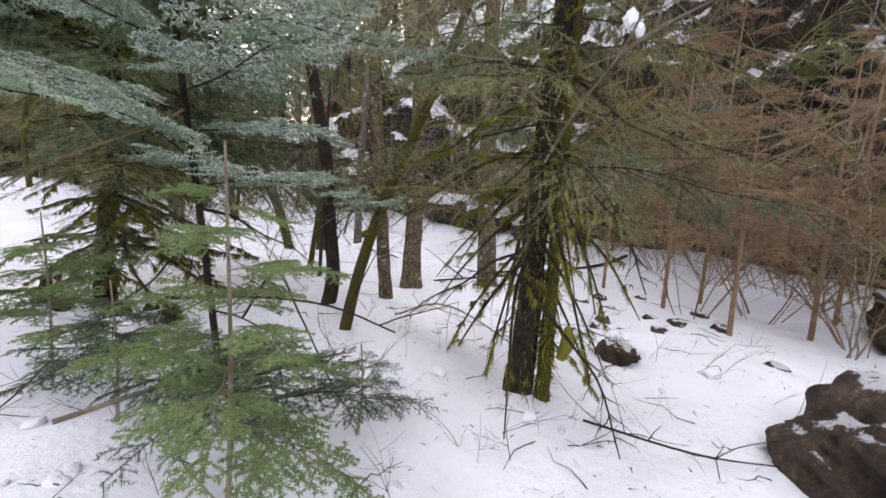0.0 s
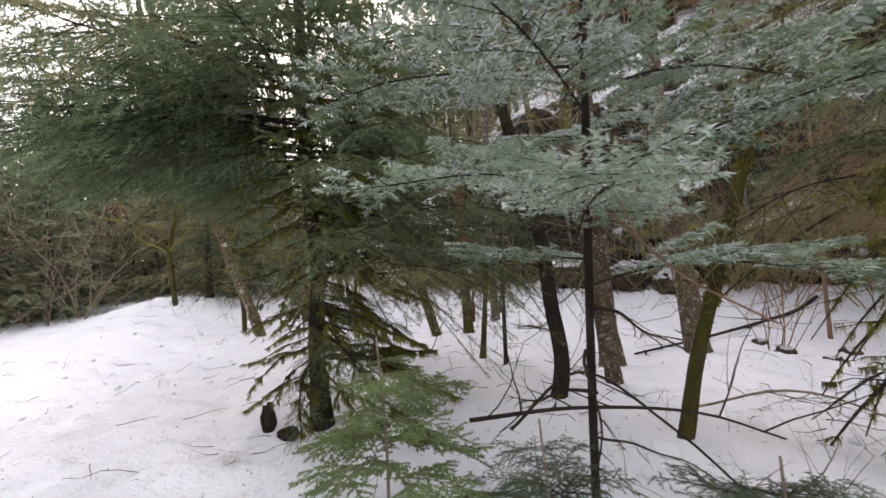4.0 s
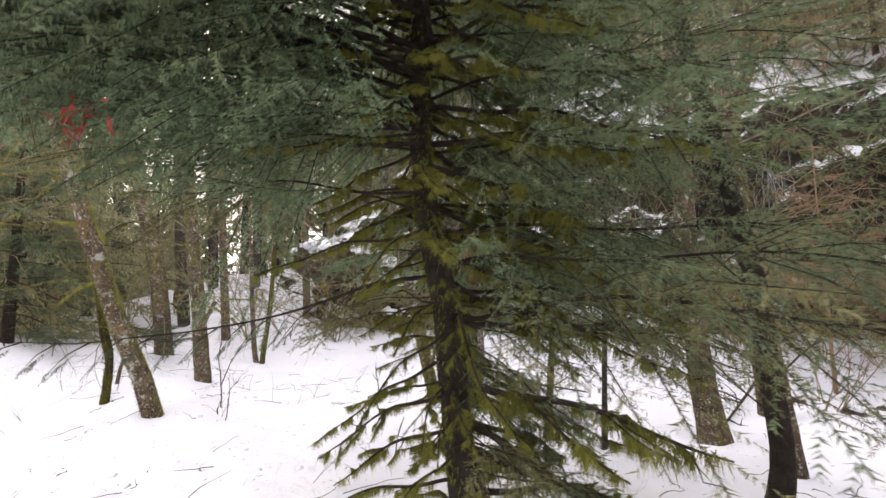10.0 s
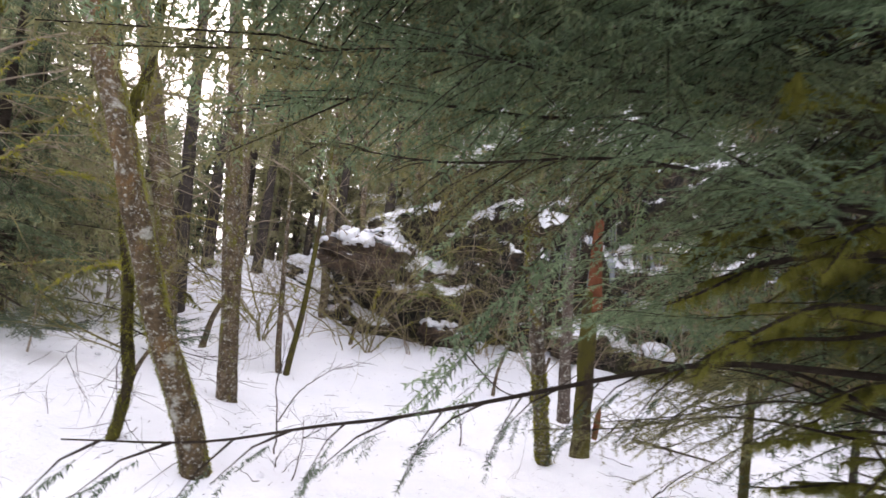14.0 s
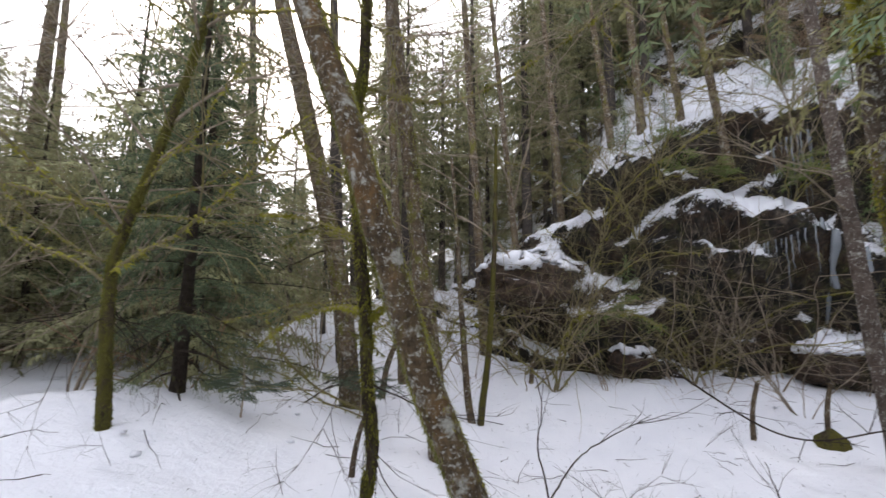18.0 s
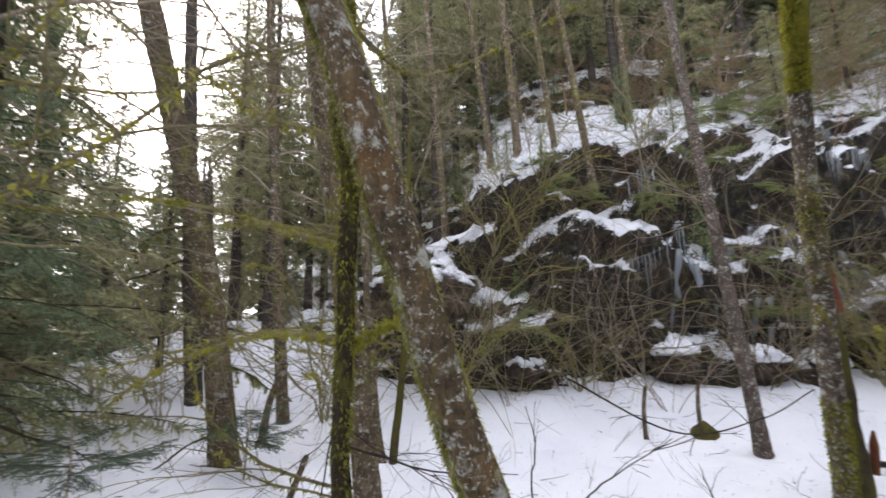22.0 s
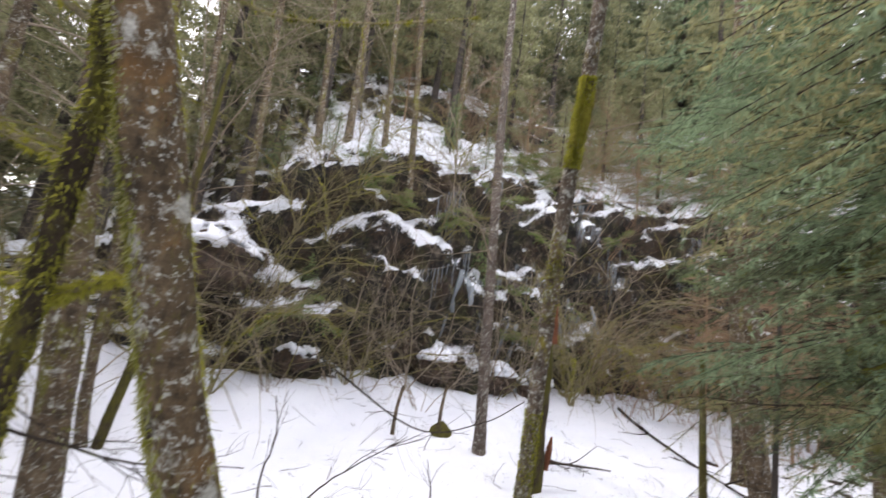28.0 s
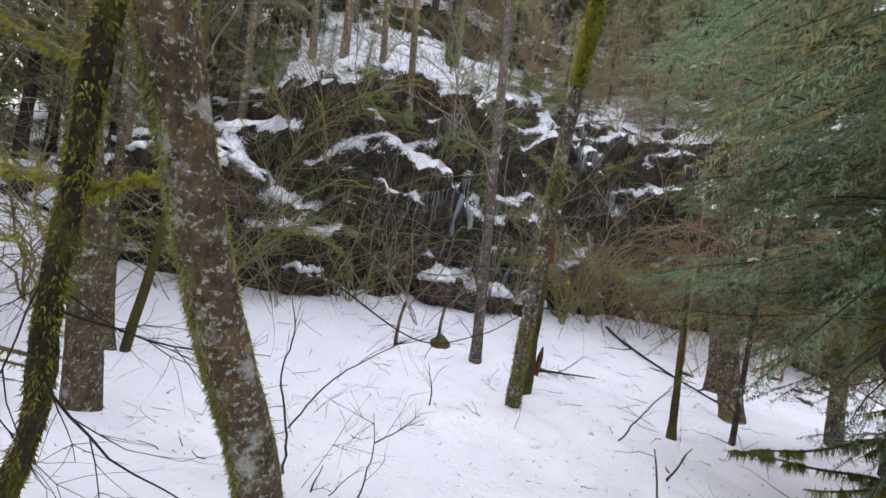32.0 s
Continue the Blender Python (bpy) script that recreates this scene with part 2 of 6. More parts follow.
BARK_GREY = bark_material("grey_fir_bark", (0.035, 0.03, 0.027), (0.12, 0.10, 0.09), 0.5, 0.15, 0.1)
BARK_RED = bark_material("broken_red_wood", (0.13, 0.04, 0.02), (0.30, 0.12, 0.06), 0.0, 0.0, 0.3)
TWIG = bark_material("brown_twig", (0.23, 0.18, 0.13), (0.54, 0.45, 0.35), 0.3, 0.25, 0.1, (0.16, 0.15, 0.04))
TWIG_OLIVE = bark_material("olive_mossy_twig", (0.16, 0.135, 0.075), (0.40, 0.335, 0.20), 0.2, 0.5, 0.0, (0.27, 0.24, 0.075))
MOSS_PAD = bark_material("yellow_moss_pad", (0.12, 0.105, 0.012), (0.38, 0.335, 0.04), 0.0, 0.0, 0.0)
TWIG_DARK = bark_material("dark_twig", (0.025, 0.018, 0.014), (0.09, 0.068, 0.052), 0.2, 0.1, 0.0)
TWIG_RUST = bark_material("rusty_twig", (0.23, 0.14, 0.085), (0.47, 0.31, 0.20), 0.0, 0.0, 0.2)


def leaf_material(name, a, b_col, through_part=0.3, rough=0.5, top_sheen=0.0):
    m, t, b, o = shader(name)
    g = t.nodes.new("ShaderNodeNewGeometry")
    oi = t.nodes.new("ShaderNodeObjectInfo")
    f = arith(t, "ADD", arith(t, "MULTIPLY", g.outputs["Random Per Island"], 0.22), arith(t, "MULTIPLY", oi.outputs["Random"], 0.25))
    f = arith(t, "ADD", f, arith(t, "SUBTRACT", arith(t, "MULTIPLY", noise_node(t, 3.5, 4, 0.6), 0.95), 0.22))
    col = ramp(t, f, [(0.15, a), (0.85, b_col)])
    if top_sheen:
        # pale sky sheen put into the colour of level needles, in patches
        flat_part = ramp(t, arith(t, "ABSOLUTE", facing_up(t), 0.0), [(0.35, (0.0,)), (0.8, (1.0,))])
        thin = ramp(t, noise_node(t, 2.5, 3), [(0.38, (0.0,)), (0.54, (1.0,))])
        col = mix(t, arith(t, "MULTIPLY", arith(t, "MULTIPLY", flat_part, thin), top_sheen), col, (0.66, 0.70, 0.70))
    t.links.new(col, b.inputs["Base Color"])
    b.inputs["Roughness"].default_value = rough
    b.inputs["Specular IOR Level"].default_value = 0.22
    tr = t.nodes.new("ShaderNodeBsdfTranslucent")
    t.links.new(col, tr.inputs["Color"])
    mx = t.nodes.new("ShaderNodeMixShader")
    mx.inputs[0].default_value = through_part
    t.links.new(b.outputs[0], mx.inputs[1])
    t.links.new(tr.outputs[0], mx.inputs[2])
    t.links.new(mx.outputs[0], o.inputs["Surface"])
    return m


NEEDLE_DARK = leaf_material("dark_spruce_needles", (0.028, 0.044, 0.024), (0.23, 0.275, 0.145), 0.45)
NEEDLE_BLUE = leaf_material("blue_green_needles", (0.052, 0.088, 0.044), (0.32, 0.41, 0.24), 0.54)
# the last value mixes a painted sheen into needles that lie flat
NEEDLE_SILVER = leaf_material("silvery_wet_needles", (0.06, 0.10, 0.05), (0.32, 0.40, 0.275), 0.3, 0.4, 0.7)
NEEDLE_SPRAY = leaf_material("deep_green_fir_needles", (0.025, 0.045, 0.026), (0.15, 0.19, 0.12), 0.3)
NEEDLE_LIGHT = leaf_material("light_green_needles", (0.085, 0.13, 0.046), (0.27, 0.35, 0.145), 0.45)
NEEDLE_BROWN = leaf_material("olive_brown_needles", (0.07, 0.068, 0.028), (0.34, 0.32, 0.15), 0.38)
NEEDLE_FOREST = leaf_material("forest_green_needles", (0.05, 0.062, 0.034), (0.31, 0.335, 0.20), 0.45)
NEEDLE_FAR = leaf_material("olive_green_fir_needles", (0.075, 0.078, 0.036), (0.44, 0.43, 0.235), 0.5)
RUST_LEAF = leaf_material("rusty_dry_foliage", (0.15, 0.092, 0.055), (0.37, 0.25, 0.155), 0.35)
FERN_LEAF = leaf_material("fern_green", (0.08, 0.12, 0.03), (0.24, 0.30, 0.08), 0.4)
MOSS_OLIVE = leaf_material("olive_moss", (0.06, 0.058, 0.010), (0.225, 0.215, 0.036), 0.35, 0.9)
MOSS_LIMB = leaf_material("dark_olive_moss", (0.062, 0.062, 0.013), (0.25, 0.245, 0.05), 0.35, 0.9)
MOSS_YELLOW = leaf_material("yellow_moss", (0.11, 0.103, 0.015), (0.38, 0.355, 0.06), 0.35, 0.9)
MOSS_BRIGHT = leaf_material("bright_yellow_green_moss", (0.16, 0.155, 0.018), (0.42, 0.40, 0.06), 0.35, 0.9)
MOSS_PALE = leaf_material("pale_grey_green_moss", (0.14, 0.14, 0.06), (0.33, 0.32, 0.15), 0.35, 0.9)
RED_LEAF = leaf_material("dark_red_dead_leaf", (0.10, 0.02, 0.015), (0.20, 0.04, 0.025), 0.2)


def rock_material():
    m, t, b, _ = shader("wet_mossy_rock")
    base = ramp(t, noise_node(t, 6.0, 10, 0.72, stretch=(1, 1, 0.6)), [(0.42, (0.004, 0.0035, 0.003)), (0.52, (0.016, 0.013, 0.010)), (0.60, (0.075, 0.06, 0.045)), (0.68, (0.20, 0.165, 0.13))])
    earth = ramp(t, noise_node(t, 1.6, 9, 0.7), [(0.47, (0.0,)), (0.56, (1.0,))])
    base = mix(t, arith(t, "MULTIPLY", earth, 0.7), base, ramp(t, noise_node(t, 20, 8, 0.75), [(0.42, (0.010, 0.006, 0.004)), (0.64, (0.12, 0.07, 0.035))]))
    mossy = ramp(t, noise_node(t, 2.6, 10, 0.75), [(0.51, (0.0,)), (0.66, (1.0,))])
    base = mix(t, arith(t, "MULTIPLY", mossy, 0.75), base, ramp(t, noise_node(t, 24, 8, 0.75), [(0.42, (0.012, 0.013, 0.004)), (0.64, (0.15, 0.145, 0.04))]))
    up = arith(t, "ADD", arith(t, "MULTIPLY", facing_up(t), 0.5), arith(t, "ADD", arith(t, "MULTIPLY", noise_node(t, 1.1, 5, 0.6), 0.30), arith(t, "MULTIPLY", noise_node(t, 6.0, 10, 0.75), 0.42)))
    up = arith(t, "ADD", up, arith(t, "MULTIPLY", noise_node(t, 24.0, 8, 0.75), 0.36))
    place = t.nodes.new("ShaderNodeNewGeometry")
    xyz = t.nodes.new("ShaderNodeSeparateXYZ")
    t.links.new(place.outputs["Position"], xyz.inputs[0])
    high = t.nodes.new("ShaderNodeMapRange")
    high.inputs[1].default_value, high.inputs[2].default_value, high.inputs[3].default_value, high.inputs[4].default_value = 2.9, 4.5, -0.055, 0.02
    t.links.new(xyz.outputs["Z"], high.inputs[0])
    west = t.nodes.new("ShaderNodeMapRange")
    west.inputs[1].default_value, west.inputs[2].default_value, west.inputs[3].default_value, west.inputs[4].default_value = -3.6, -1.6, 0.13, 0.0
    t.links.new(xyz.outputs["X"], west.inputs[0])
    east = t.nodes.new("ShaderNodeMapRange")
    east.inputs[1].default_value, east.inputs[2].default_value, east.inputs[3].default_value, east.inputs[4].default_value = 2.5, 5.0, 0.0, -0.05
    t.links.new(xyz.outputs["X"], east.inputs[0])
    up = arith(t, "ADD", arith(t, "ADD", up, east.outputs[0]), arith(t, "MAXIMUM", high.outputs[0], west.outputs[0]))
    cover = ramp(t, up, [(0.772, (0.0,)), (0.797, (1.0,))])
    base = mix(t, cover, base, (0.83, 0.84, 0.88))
    t.links.new(base, b.inputs["Base Color"])
    b.inputs["Roughness"].default_value = 0.7
    b.inputs["Specular IOR Level"].default_value = 0.25
    h = arith(t, "ADD", arith(t, "MULTIPLY", noise_node(t, 6, 10, 0.78), 0.7), arith(t, "MULTIPLY", cover, 0.25))
    bump(t, b, h, 1.0, 0.16)
    return m


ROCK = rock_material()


def boulder_material():
    m, t, b, _ = shader("brown_boulder")
    base = ramp(t, noise_node(t, 7, 12, 0.8), [(0.38, (0.015, 0.009, 0.006)), (0.52, (0.075, 0.045, 0.027)), (0.66, (0.20, 0.13, 0.08))])
    up = arith(t, "ADD", arith(t, "MULTIPLY", facing_up(t), 0.55), arith(t, "MULTIPLY", noise_node(t, 4.5, 10, 0.75), 0.6))
    base = mix(t, ramp(t, up, [(0.765, (0.0,)), (0.79, (1.0,))]), base, (0.83, 0.84, 0.88))
    t.links.new(base, b.inputs["Base Color"])
    b.inputs["Roughness"].default_value = 0.75
    bump(t, b, noise_node(t, 7, 12, 0.8), 1.0, 0.14)
    return m


BOULDER = boulder_material()
ICE, _t, _b, _ = shader("clear_ice")
_b.inputs["Base Color"].default_value = (0.36, 0.39, 0.42, 1)
_b.inputs["Roughness"].default_value = 0.18
_b.inputs["Transmission Weight"].default_value = 0.5
_b.inputs["IOR"].default_value = 1.31
bump(_t, _b, noise_node(_t, 30, 3), 0.5, 0.01)


# ---------------------------------------------------------------- ground
FOOT = curve_through([(-9, 24, 0), (-5.8, 18.0, 0), (-4.2, 15.2, 0), (-3.3, 13.6, 0), (-2.5, 12.7, 0), (-1.6, 12.2, 0), (-0.6, 11.9, 0), (0.6, 11.6, 0), (2.0, 11.35, 0),
                      (3.5, 10.9, 0), (5.5, 10.2, 0), (6.9, 9.4, 0), (7.7, 8.2, 0), (8.4, 6.5, 0), (9.6, 4.0, 0), (12, 0, 0), (15, -5, 0)], 0.12)[:, :2]


def near_foot(x, y):
    """Distance to the foot of the rock wall, and whether the place lies behind it."""
    x, y = np.atleast_1d(x), np.atleast_1d(y)
    dist, behind = np.full(len(x), 1e9), np.zeros(len(x), bool)
    pts, way = FOOT[::4], np.gradient(FOOT, axis=0)[::4]
    for (px, py), (wx, wy) in zip(pts, way):
        d = np.hypot(x - px, y - py)
        closer = d < dist
        dist = np.where(closer, d, dist)
        behind = np.where(closer, (x - px) * -wy + (y - py) * wx > 0, behind)
    return dist, behind


def near_walk(x, y):
    return abs(x) < 14 and -2 < y < 15


def ground_z(x, y):
    x, y = np.atleast_1d(np.asarray(x, float)), np.atleast_1d(np.asarray(y, float))

    def hump(cx, cy, w, h):
        return h * np.exp(-((x - cx) ** 2 + (y - cy) ** 2) / w**2)

    z = hump(-7.3, 9.0, 2.0, 0.62) + hump(-4.25, 7.75, 0.8, 0.17) + hump(-2.8, 9.8, 1.6, -0.2) + hump(1.5, 3.6, 0.9, 0.25) + hump(-12, 13.5, 5, 0.48) + hump(-6.2, 17.5, 3.4, 1.3)
    z += hump(-5.0, 3.0, 2.2, -0.06) + hump(-1.4, 4.5, 0.7, -0.08) + hump(4.6, 4.2, 1.6, 0.12)
    d, behind = near_foot(x, y)
    z += np.where(behind, 0.42, 0.42 * np.clip(1 - d / 3.2, 0, 1) ** 1.5)
    p = np.stack([x, y, 0 * x], -1)
    fade = np.exp(-(((x + 2) ** 2 + (y - 6) ** 2) / 25.0**2))
    z += (0.07 * pnoise(p * 0.7) + 0.05 * pnoise(p * 2.1 + 5)) * fade
    trail = np.exp(-((x + 3.3 + (y - 2.0) * 0.55) ** 2) / 1.6**2)
    for a in range(2):
        for k in range(26):
            fy = -1.5 + 0.62 * k + 0.2 * math.sin(k * 2.3 + a)
            fx = -3.5 - (fy - 2.0) * 0.52 + (0.16 if k % 2 else -0.16) + 0.55 * a + 0.1 * math.sin(k * 1.7 + 2 * a)
            if near_walk(fx, fy):
                z -= 0.055 * np.exp(-(((x - fx) / 0.10) ** 2 + ((y - fy) / 0.17) ** 2) ** 1.6)
    z += -0.06 * np.clip(pnoise(p * 1.5 + 31) - 0.25, 0, 1) * fade
    z += 0.022 * np.abs(pnoise(p * 2.9 + 51)) * fade
    z += (0.034 * pnoise(p * 4.3 + 9) * (0.5 + trail) + 0.017 * pnoise(p * 8 + 3)) * fade
    return z + 0.6 * (1 - fade) * (0.5 + 0.5 * pnoise(p * 0.04))


def gz(x, y):
    return float(ground_z(x, y)[0])


g_u = np.sinh(np.linspace(-1, 1, 331) * 6.2) / np.sinh(6.2)
gx, gy = np.meshgrid(-1.5 + g_u * 420, 6.0 + g_u * 420, indexing="ij")
gn = len(g_u)
gb = Build()
gi, gj = np.meshgrid(np.arange(gn - 1), np.arange(gn - 1), indexing="ij")
gb.add(np.stack([gx.ravel(), gy.ravel(), ground_z(gx.ravel(), gy.ravel())], -1),
       np.stack([gi * gn + gj, (gi + 1) * gn + gj, (gi + 1) * gn + gj + 1, gi * gn + gj + 1], -1).reshape(-1, 4))
tagged(part("ground", gb.mesh("ground", [SNOW])), "snow-covered forest floor with a trodden trail", "ground", kind="structure")

# rock wall and hillside: a profile swept along the foot line, roughened
PROFILE = curve_through([(-0.05, 0, -0.6), (0.0, 0, 0.25), (0.15, 0, 1.0), (0.36, 0, 1.9), (0.6, 0, 2.7), (0.95, 0, 3.4), (1.6, 0, 3.95), (2.6, 0, 4.6), (4.0, 0, 5.6), (4.6, 0, 6.7),
                         (6.4, 0, 8.2), (9.0, 0, 10.8), (14, 0, 15.5), (22, 0, 23), (45, 0, 36)], 0.13)[:, (0, 2)]
f_way = np.gradient(FOOT, axis=0)
f_way /= np.linalg.norm(f_way, axis=1)[:, None]
f_in = np.stack([-f_way[:, 1], f_way[:, 0]], -1)
for _ in range(60):
    f_in = np.vstack([f_in[:1], (f_in[:-2] + f_in[1:-1] + f_in[2:]) / 3, f_in[-1:]])
f_in /= np.linalg.norm(f_in, axis=1)[:, None]
low = np.interp(FOOT[:, 0], (-6, -3, -1.6, 0, 2, 4, 9), (0.35, 0.84, 1.12, 1.26, 1.36, 1.45, 1.5))
hs, hz = PROFILE[:, 0], PROFILE[:, 1]
hill = np.empty((len(FOOT), len(PROFILE), 3))
steep = np.interp(FOOT[:, 0], (-3, -1, 1, 6), (1.15, 1.0, 0.7, 0.6))
back = hs[None] * (1 - (1 - steep[:, None]) * np.exp(-hs[None] / 4.0))
hill[:, :, :2] = FOOT[:, None] + f_in[:, None] * back[:, :, None]
hill[:, :, 2] = hz[None] * (1 + (low[:, None] - 1) * np.clip(1.6 - hz[None] / 8, 0.25, 1))
flat = hill.reshape(-1, 3).copy()
nearby = (np.clip(1.4 - hs / 20, 0.3, 1) * (1 - 0.45 * np.exp(-((hs - 2.7) / 1.0) ** 2)))[None].repeat(len(FOOT), 0).ravel()
big = fbm(flat * (0.5, 0.5, 0.75), 3)
mid = fbm(flat * (1.0, 1.0, 1.7) + 40, 4)
ridge = 1 - np.abs(fbm(flat * (0.8, 0.8, 2.2) + 90, 3))
fine = fbm(flat * (2.0, 2.0, 4.8) + 11, 3)
crag = fbm(flat * (3.6, 3.6, 9.5) + 61, 2)
calm = (1 - 0.58 * np.clip((hs - 0.9) / 0.8, 0, 1))[None].repeat(len(FOOT), 0).ravel()
push = ((0.04 + 0.54 * calm) * big + calm * (0.50 * (0.45 - np.abs(mid)) + 0.17 * (0.4 - np.abs(fine)) + 0.13 * (0.35 - np.abs(crag))) + 0.08 * (ridge - 0.7)) * nearby * np.clip((flat[:, 2] + 0.3) * 1.2, 0, 1)
out_way = np.concatenate([-f_in[:, None].repeat(len(PROFILE), 1), np.full((len(FOOT), len(PROFILE), 1), 0.55)], -1).reshape(-1, 3)
flat += out_way * push[:, None]
HILL = flat.reshape(hill.shape)
hb = Build()
hi, hj = np.meshgrid(np.arange(len(FOOT) - 1), np.arange(len(PROFILE) - 1), indexing="ij")
hw = len(PROFILE)
hb.add(flat, np.stack([hi * hw + hj, (hi + 1) * hw + hj, (hi + 1) * hw + hj + 1, hi * hw + hj + 1], -1).reshape(-1, 4))
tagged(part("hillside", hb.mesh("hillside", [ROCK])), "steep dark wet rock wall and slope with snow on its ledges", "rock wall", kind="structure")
HILL_FLAT = flat


def hill_at(x, y):
    """Height of the hillside over a place (or of the ground where there is no hill)."""
    d = (HILL_FLAT[:, 0] - x) ** 2 + (HILL_FLAT[:, 1] - y) ** 2
    k = np.argmin(d)
    return float(max(HILL_FLAT[k, 2], gz(x, y))) if d[k] < 0.6 else gz(x, y)


# ---------------------------------------------------------------- trunks, moss, boughs
def trunk_mesh(name, pts, r0, r1, mat, sides=12, flare=0.35, rough=0.10, seed=0, step=0.07):
    line = curve_through(pts, step)
    t = np.linspace(0, 1, len(line))
    rad = r0 + (r1 - r0) * t
    height = line[:, 2] - line[0, 2]
    rad = rad * (1 + flare * np.exp(-np.maximum(height, 0) / (2.2 * r0)))
    ang = np.arange(sides) * 2 * np.pi / sides
    p = np.stack([np.cos(ang)[None] * np.ones((len(t), 1)) * 1.3, np.sin(ang)[None] * np.ones((len(t), 1)) * 1.3, (height[:, None] / max(r0, 0.02) * 0.30) * np.ones((1, sides))], -1)
    q = pnoise(p.reshape(-1, 3) + seed * 13.7).reshape(len(t), sides) + 0.5 * pnoise(p.reshape(-1, 3) * 2.3 + seed * 3.1).reshape(len(t), sides)
    b = Build()
    b.tube(line, rad[:, None] * (1 + rough * q), sides)
    return b.mesh(name, [mat]), line, rad


def moss_mesh(name, line, rad, count, length, mats, lo=0.0, hi=1.0, toward=None, spread=1.0, width=0.012, hang=0.8, seed=0):
    """Tufts of moss on a trunk or limb, thicker on one side if wanted."""
    rs = np.random.RandomState(seed + 100)
    tufts = rs.uniform(lo, hi, max(6, count // 45))
    s = np.where(rs.uniform(size=count) < 0.65, np.clip(rs.choice(tufts, count) + rs.normal(0, 0.006, count), lo, hi), rs.uniform(lo, hi, count)) * (len(line) - 1)
    k = s.astype(int).clip(0, len(line) - 2)
    f = (s - k)[:, None]
    c = line[k] * (1 - f) + line[k + 1] * f
    r = (rad[k] * (1 - f[:, 0]) + rad[k + 1] * f[:, 0])[:, None]
    along = line[k + 1] - line[k]
    along /= np.linalg.norm(along, axis=1)[:, None]
    away = rs.normal(size=(count, 3))
    if toward is not None:
        away = away * spread + np.asarray(toward, float)
    away -= along * (away * along).sum(1)[:, None]
    away /= np.linalg.norm(away, axis=1)[:, None] + 1e-9
    base = c + away * r * 0.96
    way = away * rs.uniform(0.3, 1.0, (count, 1)) + (0, 0, -1) * rs.uniform(0.2, 1.0, (count, 1)) * hang + rs.normal(size=(count, 3)) * 0.35
    b = Build()
    half = count // 3
    ln = length * rs.uniform(0.4, 1.3, count)
    b.blades(base[:half], way[:half], ln[:half], width * 1.3, mat=1 if len(mats) > 1 else 0)
    b.blades(base[half:], way[half:], ln[half:], width, mat=0)
    return b.mesh(name, mats)


def needles(b, p0, p1, step, length, width, mat, rs, tilt=0.35, rows=3):
    """Rows of needles along a twig: to both sides and hanging."""
    p0, p1 = np.asarray(p0), np.asarray(p1)
    ln = np.linalg.norm(p1 - p0)
    n = max(2, int(ln / step))
    way = (p1 - p0) / (ln + 1e-9)
    side = np.cross(way, (0, 0, 1.0))
    side /= np.linalg.norm(side) + 1e-9
    up = np.cross(side, way)
    for out in (side, -side, -up * 0.9)[:rows]:
        t = (np.arange(n) + rs.uniform(0, 1, n)) / n
        base = p0 + (p1 - p0) * t[:, None]
        d = way * rs.uniform(0.5, 1.0, (n, 1)) + out + up * rs.normal(-0.05, tilt, (n, 1)) + rs.normal(0, 0.15, (n, 3))
        b.blades(base, d, length * rs.uniform(0.7, 1.2, n), width, side=np.tile(way, (n, 1)) + rs.normal(0, 0.45, (n, 3)), mat=mat)


def bough_mesh(name, L, seed, mats, twig_gap=0.085, sub_gap=0.085, needle=0.038, nwidth=0.014, nstep=0.033, droop=0.18, spread=0.42, sub=True, bare=0.12, hang=0.5):
    """A flat conifer bough along +x: stem, side twigs, twiglets and needles."""
    rs = np.random.RandomState(seed)
    b = Build()
    n = max(6, int(L / 0.12))
    s = np.linspace(0, L, n)
    stem = np.stack([s, 0.05 * L * np.sin(s / L * 3 + rs.uniform(0, 6)), -droop * s**2 / L + 0.03 * np.sin(s * 5 + rs.uniform(0, 6))], -1)
    b.tube(stem, np.linspace(0.004 * L + 0.002, 0.0018, n), 5, 0)

    def stem_at(q):
        return np.array([np.interp(q, s, stem[:, k]) for k in range(3)])

    q, sgn = bare * L, 1
    while q < L:
        p = stem_at(q)
        tl = min(spread * L, 0.55 * (L - q) + 0.07) * rs.uniform(0.4, 1.25)
        a = radians(rs.uniform(32, 76))
        tip = p + np.array([math.cos(a) * tl, sgn * math.sin(a) * tl, -hang * tl * rs.uniform(0.1, 1.6) + rs.normal(0, 0.2) * tl])
        mid_p = (p + tip) / 2 + (0, 0, 0.05 * tl)
        b.tube([p, mid_p, tip], [0.0035, 0.0025, 0.001], 3, 0)
        for u, v in ((p, mid_p), (mid_p, tip)):
            needles(b, u, v, nstep, needle, nwidth, 1, rs)
        if sub and tl > 0.12:
            r, sg = 0.15 * tl, 1
            while r < tl:
                sp = p + (tip - p) * (r / tl) + (0, 0, 0.05 * tl * (1 - abs(2 * r / tl - 1)))
                sl = min(0.16, 0.5 * (tl - r) + 0.035) * rs.uniform(0.7, 1.2)
                ang = math.atan2((tip - p)[1], (tip - p)[0]) + sg * radians(rs.uniform(40, 60))
                st = sp + np.array([math.cos(ang) * sl, math.sin(ang) * sl, -hang * sl * rs.uniform(0.3, 2.2)])
                needles(b, sp, st, nstep, needle, nwidth, 1, rs)
                r += sub_gap * rs.uniform(0.45, 0.65)
                sg = -sg
        q += twig_gap * rs.uniform(0.4, 0.6) * 2 * (0.5 if sub else 0.5)
        sgn = -sgn
    needles(b, stem[-3], stem[-1], nstep, needle, nwidth, 1, rs)
    return b.mesh(name, mats)


